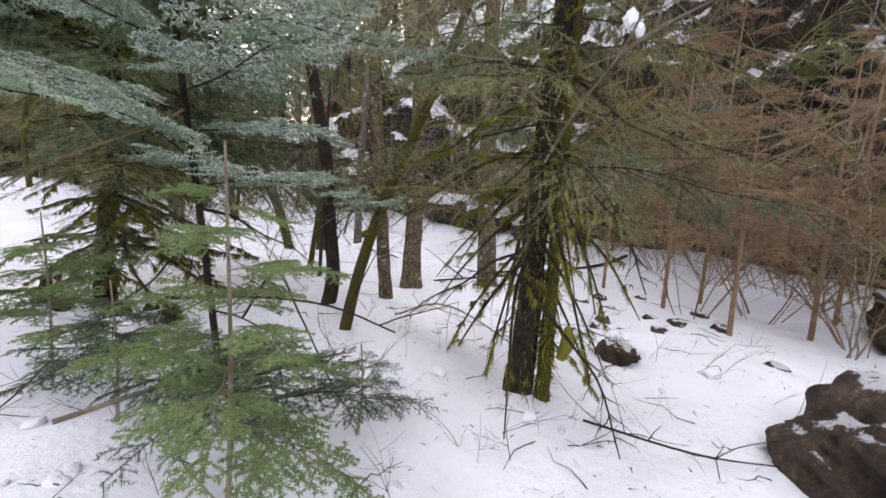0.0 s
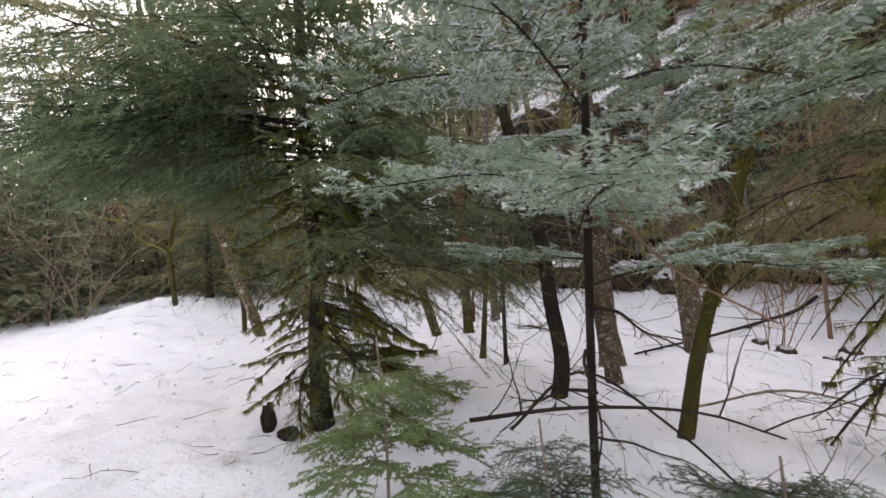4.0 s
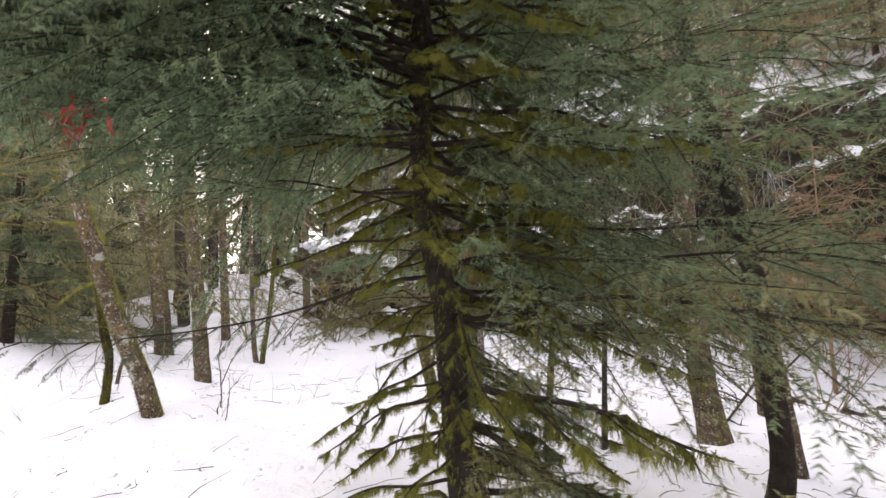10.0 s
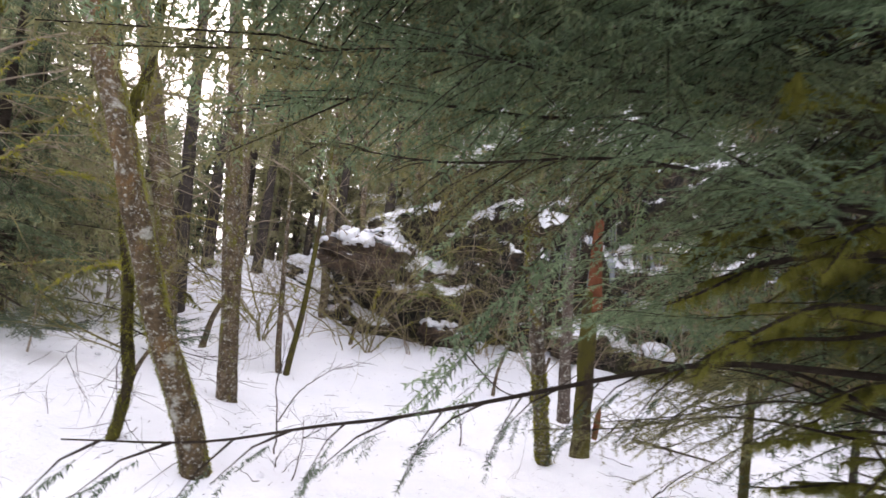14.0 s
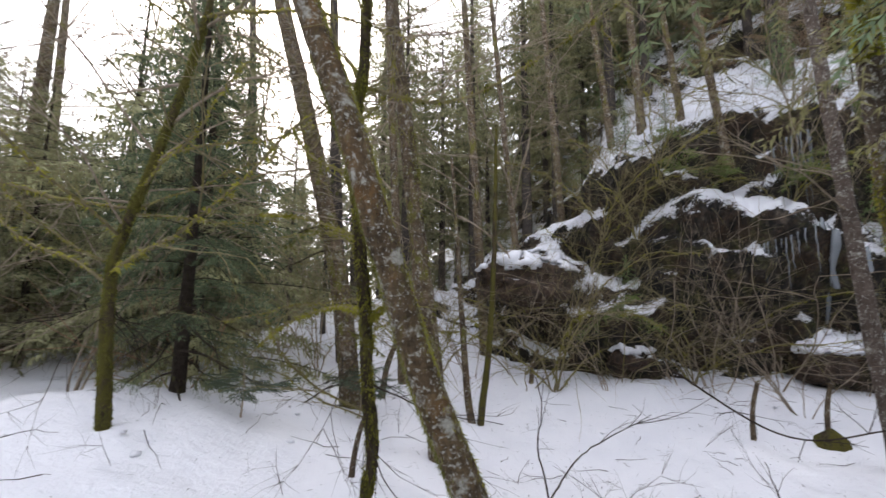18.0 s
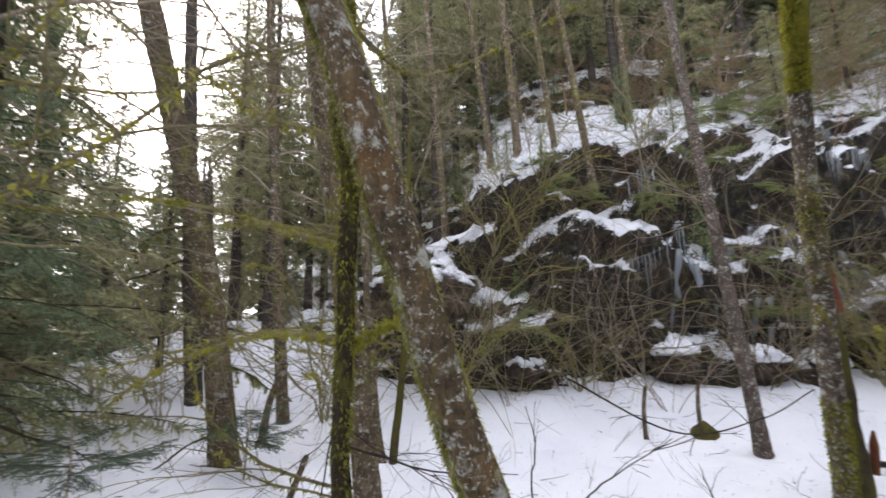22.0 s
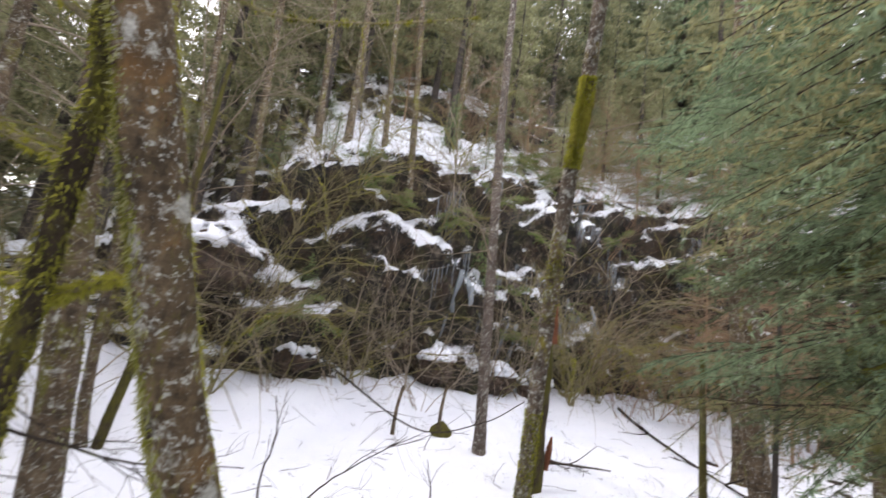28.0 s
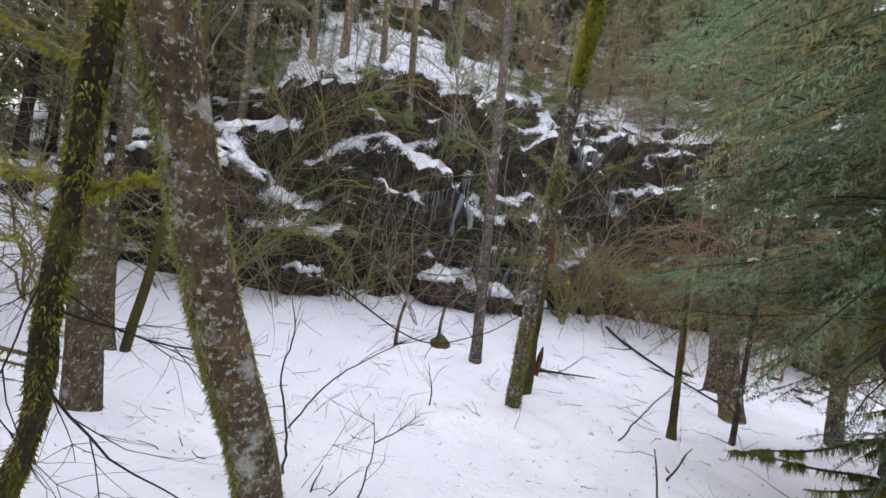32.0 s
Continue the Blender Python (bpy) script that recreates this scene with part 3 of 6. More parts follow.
def mossy_limb_mesh(name, L, seed, mats, droop=0.30, shag=2100, length=0.065):
    """A dead limb with side twigs, hung with moss: bark, moss, second moss."""
    rs = np.random.RandomState(seed)
    b = Build()
    s = np.linspace(0, L, 14)
    line = np.stack([s, 0.06 * np.sin(s * 4 + seed), -droop * s**1.6 / L**0.6 + 0.02 * np.sin(s * 9 + seed)], -1)
    b.tube(line, np.linspace(0.019, 0.004, 14), 5, 0)
    lines = [(line, 0.012)]
    for k in range(int(7 * L)):
        q = rs.uniform(0.15, 0.95)
        p = np.array([np.interp(q * L, s, line[:, c]) for c in range(3)])
        tl = rs.uniform(0.12, 0.42) * (1.1 - q * 0.6)
        a = rs.choice([-1, 1]) * radians(rs.uniform(25, 65))
        tw = p + np.linspace(0, 1, 5)[:, None] * np.array([math.cos(a) * tl, math.sin(a) * tl, -0.35 * tl]) + rs.normal(0, 0.008, (5, 3))
        tw[0] = p
        b.tube(tw, np.linspace(0.005, 0.0015, 5), 3, 0)
        lines.append((tw, 0.004))
    total = sum(np.linalg.norm(np.diff(l, axis=0), axis=1).sum() for l, _ in lines)
    for l, r in lines:
        ln = np.linalg.norm(np.diff(l, axis=0), axis=1).sum()
        n = max(4, int(shag * ln / total))
        clump = rs.uniform(0, len(l) - 1.001, max(1, int(ln / 0.09)))
        t = np.clip(rs.choice(clump, n) + rs.normal(0, 0.28, n) * (len(l) - 1) * 0.09 / max(ln, 0.1), 0, len(l) - 1.001)
        k = t.astype(int)
        base = l[k] + (l[k + 1] - l[k]) * (t - k)[:, None] + rs.normal(0, r * 0.6, (n, 3))
        way = rs.normal(0, 0.28, (n, 3)) + (0, 0, -1)
        cut = int(n * 0.72)
        ln = length * rs.uniform(0.3, 1.6, n)
        b.blades(base[:cut], way[:cut], ln[:cut], 0.005, mat=1)
        b.blades(base[cut:], way[cut:], ln[cut:], 0.005, mat=2)
    return b.mesh(name, mats)


def set_bough(parent, me, at_z, azimuth, pitch, scale, roll=0.0, axis_xy=(0, 0), name="branch"):
    m = pose(axis_xy[0], axis_xy[1], at_z) @ Euler((radians(roll), radians(-pitch), radians(azimuth)), "XYZ").to_matrix().to_4x4() @ Matrix.Scale(scale, 4)
    return part(name, me, parent, m=m)


def axis_at(line, z):
    return float(np.interp(z, line[:, 2], line[:, 0])), float(np.interp(z, line[:, 2], line[:, 1]))


# near boughs, shared by the near trees
FINE = dict(twig_gap=0.10, sub_gap=0.095, needle=0.025, nwidth=0.0072, nstep=0.0165, spread=0.36)
B_DARK = [bough_mesh("spruce_bough", 2.1, k, [BARK_DARK, NEEDLE_DARK], droop=d, **FINE) for k, d in ((1, 0.10), (2, 0.20), (3, 0.15))]
B_BLUE = [bough_mesh("spruce_bough", 2.1, k, [BARK_DARK, NEEDLE_BLUE], droop=d, hang=0.55, **FINE) for k, d in ((4, 0.12), (5, 0.22))]
B_OLIVE = [bough_mesh("spruce_bough", 2.1, k, [TWIG_DARK, NEEDLE_BROWN], droop=d, bare=0.15, hang=0.55, twig_gap=0.12, sub_gap=0.11, needle=0.022, nwidth=0.005, nstep=0.014, spread=0.34) for k, d in ((6, 0.12), (7, 0.22))]
B_NEAR = [bough_mesh("spruce_bough", 2.1, k, [TWIG_DARK, NEEDLE_BROWN], droop=d, bare=0.40, hang=0.45, twig_gap=0.11, sub_gap=0.085, needle=0.024, nwidth=0.0062, nstep=0.0155, spread=0.34) for k, d in ((17, 0.10), (18, 0.2))]
B_TEAL = [bough_mesh("spruce_bough", 2.1, k, [TWIG_DARK, NEEDLE_BLUE], droop=d, bare=0.40, hang=0.4, twig_gap=0.10, sub_gap=0.08, needle=0.024, nwidth=0.0068, nstep=0.0155, spread=0.36) for k, d in ((19, 0.10), (20, 0.18))]
B_SILVER = [bough_mesh("fir_bough", 1.2, k, [TWIG_DARK, NEEDLE_SILVER], needle=0.030, nwidth=0.013, nstep=0.0135, twig_gap=0.10, sub_gap=0.07, droop=d, spread=0.36, hang=0.05) for k, d in ((8, 0.16), (9, 0.28))]
B_LIGHT = [bough_mesh("fir_bough", 0.8, k, [TWIG, NEEDLE_LIGHT], needle=0.025, nwidth=0.010, nstep=0.0095, twig_gap=0.07, sub_gap=0.055, droop=d, spread=0.5, hang=0.15) for k, d in ((10, 0.12), (11, 0.3))]
B_SPRAY = [bough_mesh("fir_bough", 0.8, k, [TWIG_DARK, NEEDLE_SPRAY], needle=0.024, nwidth=0.0055, nstep=0.0085, twig_gap=0.085, sub_gap=0.075, droop=d, spread=0.45, hang=0.2) for k, d in ((24, 0.15), (25, 0.3))]
DEAD_MOSSY = [mossy_limb_mesh("mossy_limb", L, k, [TWIG_DARK, MOSS_LIMB, MOSS_OLIVE]) for k, L in ((1, 1.5), (2, 1.25), (3, 1.0))]
DEAD_BARE = [mossy_limb_mesh("dead_limb", L, k, [TWIG_DARK, MOSS_OLIVE, MOSS_OLIVE], droop=0.2, shag=160, length=0.035) for k, L in ((4, 1.5), (5, 1.2))]
B_HIGH = [bough_mesh("high_bough", 2.1, k, [BARK_DARK, NEEDLE_BLUE], droop=d, hang=0.55, twig_gap=0.15, sub_gap=0.15, needle=0.06, nwidth=0.022, nstep=0.045, spread=0.36) for k, d in ((12, 0.12), (13, 0.2))]
DEAD_HANG = [mossy_limb_mesh("hanging_limb", L, k, [TWIG_DARK, MOSS_OLIVE, MOSS_YELLOW], droop=d, shag=700, length=0.05) for k, L, d in ((14, 0.75, 1.5), (15, 0.6, 1.7), (16, 0.85, 1.2))]

# ---------------------------------------------------------------- the large spruce beside the trail
WALK_LINE = curve_through([(2.25, 0.77, 1.5), (1.46, 0.72, 1.55), (-0.05, 1.31, 1.5), (-0.82, 1.78, 1.6), (-1.76, 2.4, 1.55), (-2.86, 3.06, 1.55), (-3.37, 3.93, 1.55), (-3.92, 4.67, 1.6), (-4.65, 5.43, 1.5), (-5.07, 6.0, 1.5)], 0.1)


def clear_length(x, y, z, azimuth, pitch, length, gap=0.72):
    """Length of a bough that leaves the footpath's headroom free."""
    way = np.array([math.cos(radians(azimuth)) * math.cos(radians(pitch)), math.sin(radians(azimuth)) * math.cos(radians(pitch)), math.sin(radians(pitch)) - 0.12])
    for reach in np.arange(0.4, length, 0.1):
        if np.linalg.norm(WALK_LINE - ((x, y, z) + way * reach), axis=1).min() < gap:
            return reach
    return length


def big_spruce():
    x, y = -1.46, 4.58
    z0 = gz(x, y) - 0.05
    tree = root("spruce", (x, y, z0), "large dark green spruce with drooping boughs and mossy dead lower limbs", "tree")
    me, line, rad = trunk_mesh("trunk", [(0, 0, -0.15), (-0.03, 0.04, 0.4), (-0.09, 0.13, 0.8), (-0.11, 0.23, 1.2), (-0.135, 0.34, 1.6), (-0.21, 0.41, 2.0), (-0.25, 0.47, 2.5), (-0.26, 0.46, 3.2), (-0.22, 0.42, 4.5), (-0.2, 0.4, 9.2)], 0.082, 0.014, BARK_DARK, 16, 1.5, 0.2, 3)
    part("trunk", me, tree, "dark trunk with flared base")
    part("moss", moss_mesh("moss", line, rad, 2600, 0.035, [MOSS_LIMB, MOSS_OLIVE], 0.03, 0.34, None, 1, 0.007, 2.2, 31), tree, "olive moss on the trunk")
    rs = np.random.RandomState(21)
    # dead limbs below
    for k in range(110):
        z = 0.48 + 3.1 * (k / 110) + rs.uniform(-0.08, 0.08)
        az = k * 137.5 + rs.uniform(-15, 15)
        toward = (math.cos(radians(az)), math.sin(radians(az)))
        short = 0.75 if toward[0] * -0.65 + toward[1] * -0.76 > 0.2 else 1.0
        set_bough(tree, DEAD_MOSSY[k % 3], z, az, rs.uniform(-18, 8), short * rs.uniform(0.5, 1.0) * (1.25 if toward[0] > 0.3 else 0.85), rs.uniform(-20, 20), axis_at(line, z), "mossy_limb")
    # live boughs
    n = 128
    for k in range(n):
        f = k / n
        z = 1.45 + 7.4 * f**1.3 + rs.uniform(-0.1, 0.1)
        az = (k * 137.5 + rs.uniform(-18, 18)) % 360
        c = math.cos(radians(az)) * -0.72 + math.sin(radians(az)) * -0.69
        full = (2.35 + 0.35 * max(0.0, -c)) * (1 - ((z - 1.45) / 7.9)) ** 0.7 + 0.15
        west = max(0.0, math.cos(radians(az - 175)))
        full *= 1 + 0.22 * west
        if 55 < az < 150:
            full = min(full, 2.15)
        west_side = 115 < az < 235 and z > 1.9
        if 100 < az < 215 and z < 1.9:
            full = min(full, 1.2)
        if z < 1.8 and c > 0.05 and not west_side:
            full = min(full, 1.2)
        elif z < 2.15 and c > 0.05 and not west_side:
            full = min(full, 1.45)
        lift_up = 9 if c > 0.05 and z > 2.1 and not west_side else 0
        pick = B_OLIVE[k % 2] if z < (1.95 if c > 0.6 else 1.7) or (z < 2.7 and c > 0.6 and rs.uniform() < 0.4) else (B_BLUE[k % 2] if rs.uniform() < 0.65 else B_DARK[k % 3])
        if c > 0.1 and z < 3.0:
            pick = B_NEAR[k % 2] if z < 2.3 or rs.uniform() < 0.3 else B_TEAL[k % 2]
        elif 80 < az < 170 and z < 3.2:
            pick = B_NEAR[k % 2] if z < 1.85 else B_TEAL[k % 2]
        if (az > 275 or az < 75) and 1.6 < z < 3.8:
            pick = B_DARK[k % 3]
        if z > 3.8:
            pick = B_HIGH[k % 2]
        if (c > 0.3 and z < 2.9 and k % 5 < 4) or (195 < az < 305 and z < 3.15) or (z > 3.5 and k % 5 == 0):
            continue
        pitch = rs.uniform(-5, 10) + lift_up + 14 * f + (6 if west_side else 0)
        full = clear_length(x, y, z, az, pitch, full * rs.uniform(0.85, 1.1))
        set_bough(tree, pick, z, az, pitch, full / 2.1, rs.uniform(-15, 15), axis_at(line, z))
    # drooping boughs low on the side away from the trail
    for k in range(16):
        z = 0.75 + 0.9 * k / 16
        set_bough(tree, (B_NEAR[k % 2] if k % 3 else B_DARK[k % 3]), z, -75 + 9.0 * ((k * 7) % 16) + rs.uniform(-6, 6), rs.uniform(-26, -8), rs.uniform(0.4, 0.62), rs.uniform(-15, 15), axis_at(line, z))
    # thick boughs above head height
    for k in range(26):
        z = 2.5 + 1.6 * k / 26
        az = k * 137.5 + rs.uniform(-15, 15)
        toward = math.cos(radians(az)) * -0.72 + math.sin(radians(az)) * -0.69
        if (toward > 0.4 and z < 3.3) or (195 < az % 360 < 305 and z < 3.3) or 145 < az % 360 < 200:
            continue
        pitch = rs.uniform(-4, 10)
        reach_out = 2.1 + (0.5 if 175 < az % 360 < 260 else 0.0) - 0.35 * max(0.0, math.sin(radians(az))) - 0.25 * (z - 2.5)
        set_bough(tree, B_BLUE[k % 2] if k % 3 else B_DARK[k % 2], z, az, pitch, clear_length(x, y, z, az, pitch, reach_out) / 2.1, rs.uniform(-15, 15), axis_at(line, z))
    # boughs reaching out above the trail
    for k in range(14):
        z = 2.45 + 1.0 * k / 14
        az, pitch = (160 + (k * 47) % 95 if z > 3.15 else 165 + (k * 47) % 30) + rs.uniform(-5, 5), rs.uniform(3, 12)
        set_bough(tree, B_NEAR[k % 2] if k % 3 == 0 else B_TEAL[k % 2], z, az, pitch, clear_length(x - 0.2, y + 0.4, z, az, pitch - 6, 3.0, 0.92) / 2.1, rs.uniform(-15, 15), axis_at(line, z))
    # dense boughs hanging far out over the trail to the west
    for k in range(11):
        z = 2.5 + 0.6 * k / 11
        az, pitch = 174 + (k * 23) % 38 + rs.uniform(-3, 3), rs.uniform(2, 10)
        set_bough(tree, B_BLUE[k % 2] if k % 2 else B_DARK[k % 3], z, az, pitch, clear_length(x - 0.2, y + 0.4, z, az, pitch - 6, 3.1, 0.95) / 2.1, rs.uniform(-15, 15), axis_at(line, z))
    for k in range(9):
        z = 3.1 + 0.8 * k / 9
        az, pitch = 182 + (k * 11) % 26 + rs.uniform(-3, 3), rs.uniform(0, 8)
        set_bough(tree, B_BLUE[k % 2] if k % 2 else B_DARK[k % 3], z, az, pitch, clear_length(x - 0.2, y + 0.4, z, az, pitch - 6, 3.2, 0.95) / 2.1, rs.uniform(-15, 15), axis_at(line, z))
    # long boughs to the west
    for k in range(6):
        az, z = 160 + 6.5 * k + rs.uniform(-4, 4), 2.15 + 0.42 * (k % 4) + rs.uniform(-0.1, 0.1)
        pitch = rs.uniform(-2, 10)
        set_bough(tree, (B_TEAL[k % 2] if k % 3 else B_NEAR[k % 2]), z, az, pitch, clear_length(x - 0.2, y + 0.4, z, az, pitch - 6, 2.6, 0.95) / 2.1, rs.uniform(-15, 15), axis_at(line, z))
    # one long low branch reaching out over the snow
    base = np.array([x, y, z0])
    reach = curve_through(np.array([(x - 0.13, y + 0.32, 1.58), (-1.95, 5.35, 1.53), (-2.2, 5.55, 1.44), (-2.5, 5.65, 1.34), (-2.8, 5.66, 1.27), (-3.13, 5.62, 1.22), (-3.4, 5.57, 1.2), (-3.7, 5.49, 1.18), (-4.0, 5.42, 1.21)]) - base, 0.07)
    b = Build()
    b.tube(reach, np.linspace(0.015, 0.002, len(reach)), 6, 0)
    for k in range(10, len(reach), 2):
        sgn = 1 if k % 4 else -1
        w = reach[min(k + 1, len(reach) - 1)] - reach[k - 1]
        w = w / np.linalg.norm(w)
        out = np.array([-w[1], w[0], 0]) * sgn
        tl = rs.uniform(0.16, 0.32)
        tip = reach[k] + (w * 0.8 + out * 0.55 + (0, 0, -0.75)) * tl
        b.tube([reach[k], (reach[k] + tip) / 2 + (0, 0, 0.03), tip], [0.005, 0.003, 0.001], 4, 0)
        needles(b, reach[k] * 0.7 + tip * 0.3, tip, 0.009, 0.020, 0.0045, 1, rs)
        for q in range(5):
            p = reach[k] + (tip - reach[k]) * rs.uniform(0.25, 0.9)
            needles(b, p, p + (w * 0.4 + out * rs.uniform(-0.8, 0.8) + (0, 0, -0.6)) * rs.uniform(0.06, 0.13), 0.009, 0.019, 0.0045, 1, rs)
    part("branch", b.mesh("branch", [TWIG_DARK, NEEDLE_SPRAY]), tree, "long bare branch with hanging twigs")
    return tree


big_spruce()


def limb_between(tree, name, pts, r0, r1, mat, world_base):
    b = Build()
    line = curve_through(np.asarray(pts, float) - np.asarray(world_base), 0.08)
    b.tube(line, np.linspace(r0, r1, len(line)), 6, 0)
    return part(name, b.mesh(name, [mat]), tree), line


def trunk_thing(name, pts, r0, r1, mat, label, seed=0, sides=12, flare=0.35, group="", category="tree", rough=0.1):
    """A leafless tree: world places of its trunk line."""
    base = np.asarray(pts[0], float)
    tree = root(name, tuple(base), label, category, group)
    rel = [tuple(np.asarray(p, float) - base) for p in pts]
    rel[0] = (rel[0][0], rel[0][1], -0.15)
    me, line, rad = trunk_mesh("trunk", rel, r0, r1, mat, sides, flare, rough, seed)
    part("trunk", me, tree)
    return tree, line, rad


def grow(b, p, d, L, r, depth, rs, mat=0, wander=0.25, kids=3, lift=0.0, sides=5):
    """A twig that forks, into b."""
    n = max(4, int(L / 0.15))
    pts, d = [np.asarray(p, float)], np.asarray(d, float)
    for _ in range(n):
        d = d + rs.normal(0, wander, 3) * 0.35 + (0, 0, lift * 0.1)
        d = d / np.linalg.norm(d)
        pts.append(pts[-1] + d * L / n)
    pts = np.array(pts)
    b.tube(pts, np.linspace(r, r * 0.35, len(pts)), max(3, sides), mat)
    if depth:
        for _ in range(kids):
            k = rs.randint(len(pts) // 4, len(pts))
            w = pts[min(k + 1, len(pts) - 1)] - pts[max(k - 1, 0)]
            w = w / (np.linalg.norm(w) + 1e-9) + rs.normal(0, 0.65, 3)
            grow(b, pts[k], w / np.linalg.norm(w), L * rs.uniform(0.35, 0.65), max(r * 0.5, 0.0015), depth - 1, rs, mat, wander, kids, lift, sides - 1)
    return pts


def branch_mesh(L, r, seed, mats, depth=2, kids=4, wander=0.3, lift=0.0, moss=0, droop=0.0):
    """A bare side branch along +x, with moss tufts if wanted."""
    rs = np.random.RandomState(seed)
    b = Build()
    pts = grow(b, (0, 0, 0), (1, 0, 0.15 - droop), L, r, depth, rs, 0, wander, kids, lift, 4)
    if moss:
        k = rs.randint(0, len(pts) - 1, moss)
        base = pts[k] + (pts[k + 1] - pts[k]) * rs.uniform(0, 1, (moss, 1))
        b.blades(base + rs.normal(0, r * 0.7, (moss, 3)), rs.normal(0, 0.5, (moss, 3)) + (0, 0, -0.6), 0.035 * rs.uniform(0.4, 1.6, moss), 0.014, mat=1)
    return b.mesh("branch", mats)


BR_OLIVE = [branch_mesh(1.5, 0.012, 30 + k, [TWIG_OLIVE, MOSS_YELLOW], 2, 5, 0.3, 0.05, 160) for k in range(3)]
BR_BROWN = [branch_mesh(1.4, 0.010, 40 + k, [TWIG], 3, 3, 0.3, 0.1) for k in range(3)]
BR_DARK = [branch_mesh(1.2, 0.008, 50 + k, [TWIG_DARK], 2, 5, 0.35, 0.0) for k in range(3)]


def add_branches(tree, line, meshes, n, z_lo, z_hi, seed, scale=(0.6, 1.1), pitch=(-10, 35), az=(0, 360)):
    rs = np.random.RandomState(seed)
    for k in range(n):
        z = rs.uniform(z_lo, z_hi)
        set_bough(tree, meshes[k % len(meshes)], z, rs.uniform(*az), rs.uniform(*pitch), rs.uniform(*scale), rs.uniform(-60, 60), axis_at(line, z))


# leaning alder with rust and lichen
def ext(a, b, z):
    """The line from a through b, carried to height z."""
    a, b = np.asarray(a, float), np.asarray(b, float)
    return tuple(a + (b - a) * (z - a[2]) / (b[2] - a[2]))


lean, l_line, l_rad = trunk_thing("leaning_alder", [(-4.07, 7.49, 0.1), (-4.185, 7.465, 0.4), (-4.285, 7.45, 0.7), (-4.455, 7.43, 1.1), (-4.587, 7.42, 1.5), (-4.732, 7.405, 1.95), (-4.895, 7.40, 2.5), (-5.085, 7.42, 3.0), (-5.30, 7.47, 3.6), (-5.75, 7.55, 5.0), (-6.6, 7.7, 8)], 0.083, 0.056, BARK_LEAN,
                                  "leaning alder trunk with grey lichen, rusty bark and moss", 5, 20, 0.4, rough=0.13)
part("moss", moss_mesh("moss", l_line, l_rad, 7500, 0.028, [MOSS_YELLOW, MOSS_PALE], 0.02, 0.42, (0.9, 0.1, 0), 0.30, 0.006, 2.6, 3), lean, "pale hanging moss")
part("moss", moss_mesh("moss", l_line, l_rad, 6000, 0.030, [MOSS_OLIVE, MOSS_PALE], 0.0, 0.36, (-0.9, 0.1, 0), 0.30, 0.006, 2.6, 4), lean, "olive hanging moss")
add_branches(lean, l_line, BR_OLIVE, 3, 2.0, 4.2, 61, (0.9, 1.3), (5, 40), (20, 140))
lb = Build()
lpts = curve_through(np.array([(-4.99, 7.41, 2.75), (-4.3, 8.3, 3.1), (-3.5, 8.4, 3.6), (-2.4, 8.3, 4.4)]) - np.array(lean.location), 0.08)
lb.tube(lpts, np.linspace(0.014, 0.004, len(lpts)), 6, 0)
rs_lb = np.random.RandomState(8)
for k in range(4, len(lpts), 3):
    grow(lb, lpts[k], rs_lb.normal(0, 1, 3) * (1, 1, 0.5) + (0.6, 0, 0.1), rs_lb.uniform(0.2, 0.6), 0.004, 1, rs_lb, 0, 0.3, 3, 0.0, 3)
part("branch", lb.mesh("branch", [TWIG_OLIVE]), lean)
part("moss", moss_mesh("moss", lpts, np.linspace(0.012, 0.004, len(lpts)), 420, 0.03, [MOSS_BRIGHT, MOSS_OLIVE], 0.1, 1.0, None, 1, 0.014, 0.7, 9), lean, "yellow moss tufts")

# shaggy crooked trunk in front of it
shag, s_line, s_rad = trunk_thing("mossy_sapling_tree", [(-4.92, 8.09, 0.1), (-4.81, 7.98, 0.6), (-4.828, 7.865, 1.05), (-4.832, 7.75, 1.45), (-4.842, 7.68, 1.65), (-4.851, 7.6, 1.85), (-4.853, 7.51, 2.1), (-4.896, 7.475, 2.31), (-4.874, 7.51, 2.7), (-4.86, 7.6, 3.2), (-4.9, 7.7, 5.5)], 0.040, 0.022, BARK_SHAG,
                                  "crooked thin trunk shaggy with olive moss", 7, 12, 0.3, rough=0.38)
part("moss", moss_mesh("moss", s_line, s_rad, 9000, 0.025, [MOSS_OLIVE, MOSS_YELLOW], 0, 0.85, None, 1, 0.007, 1.8, 5), shag, "shaggy olive moss")
add_branches(shag, s_line, BR_OLIVE, 9, 0.7, 3.4, 62, (0.4, 0.9), (-25, 25), (60, 300))
add_branches(shag, s_line, BR_DARK, 4, 0.6, 1.3, 162, (0.45, 0.75), (-65, -35))
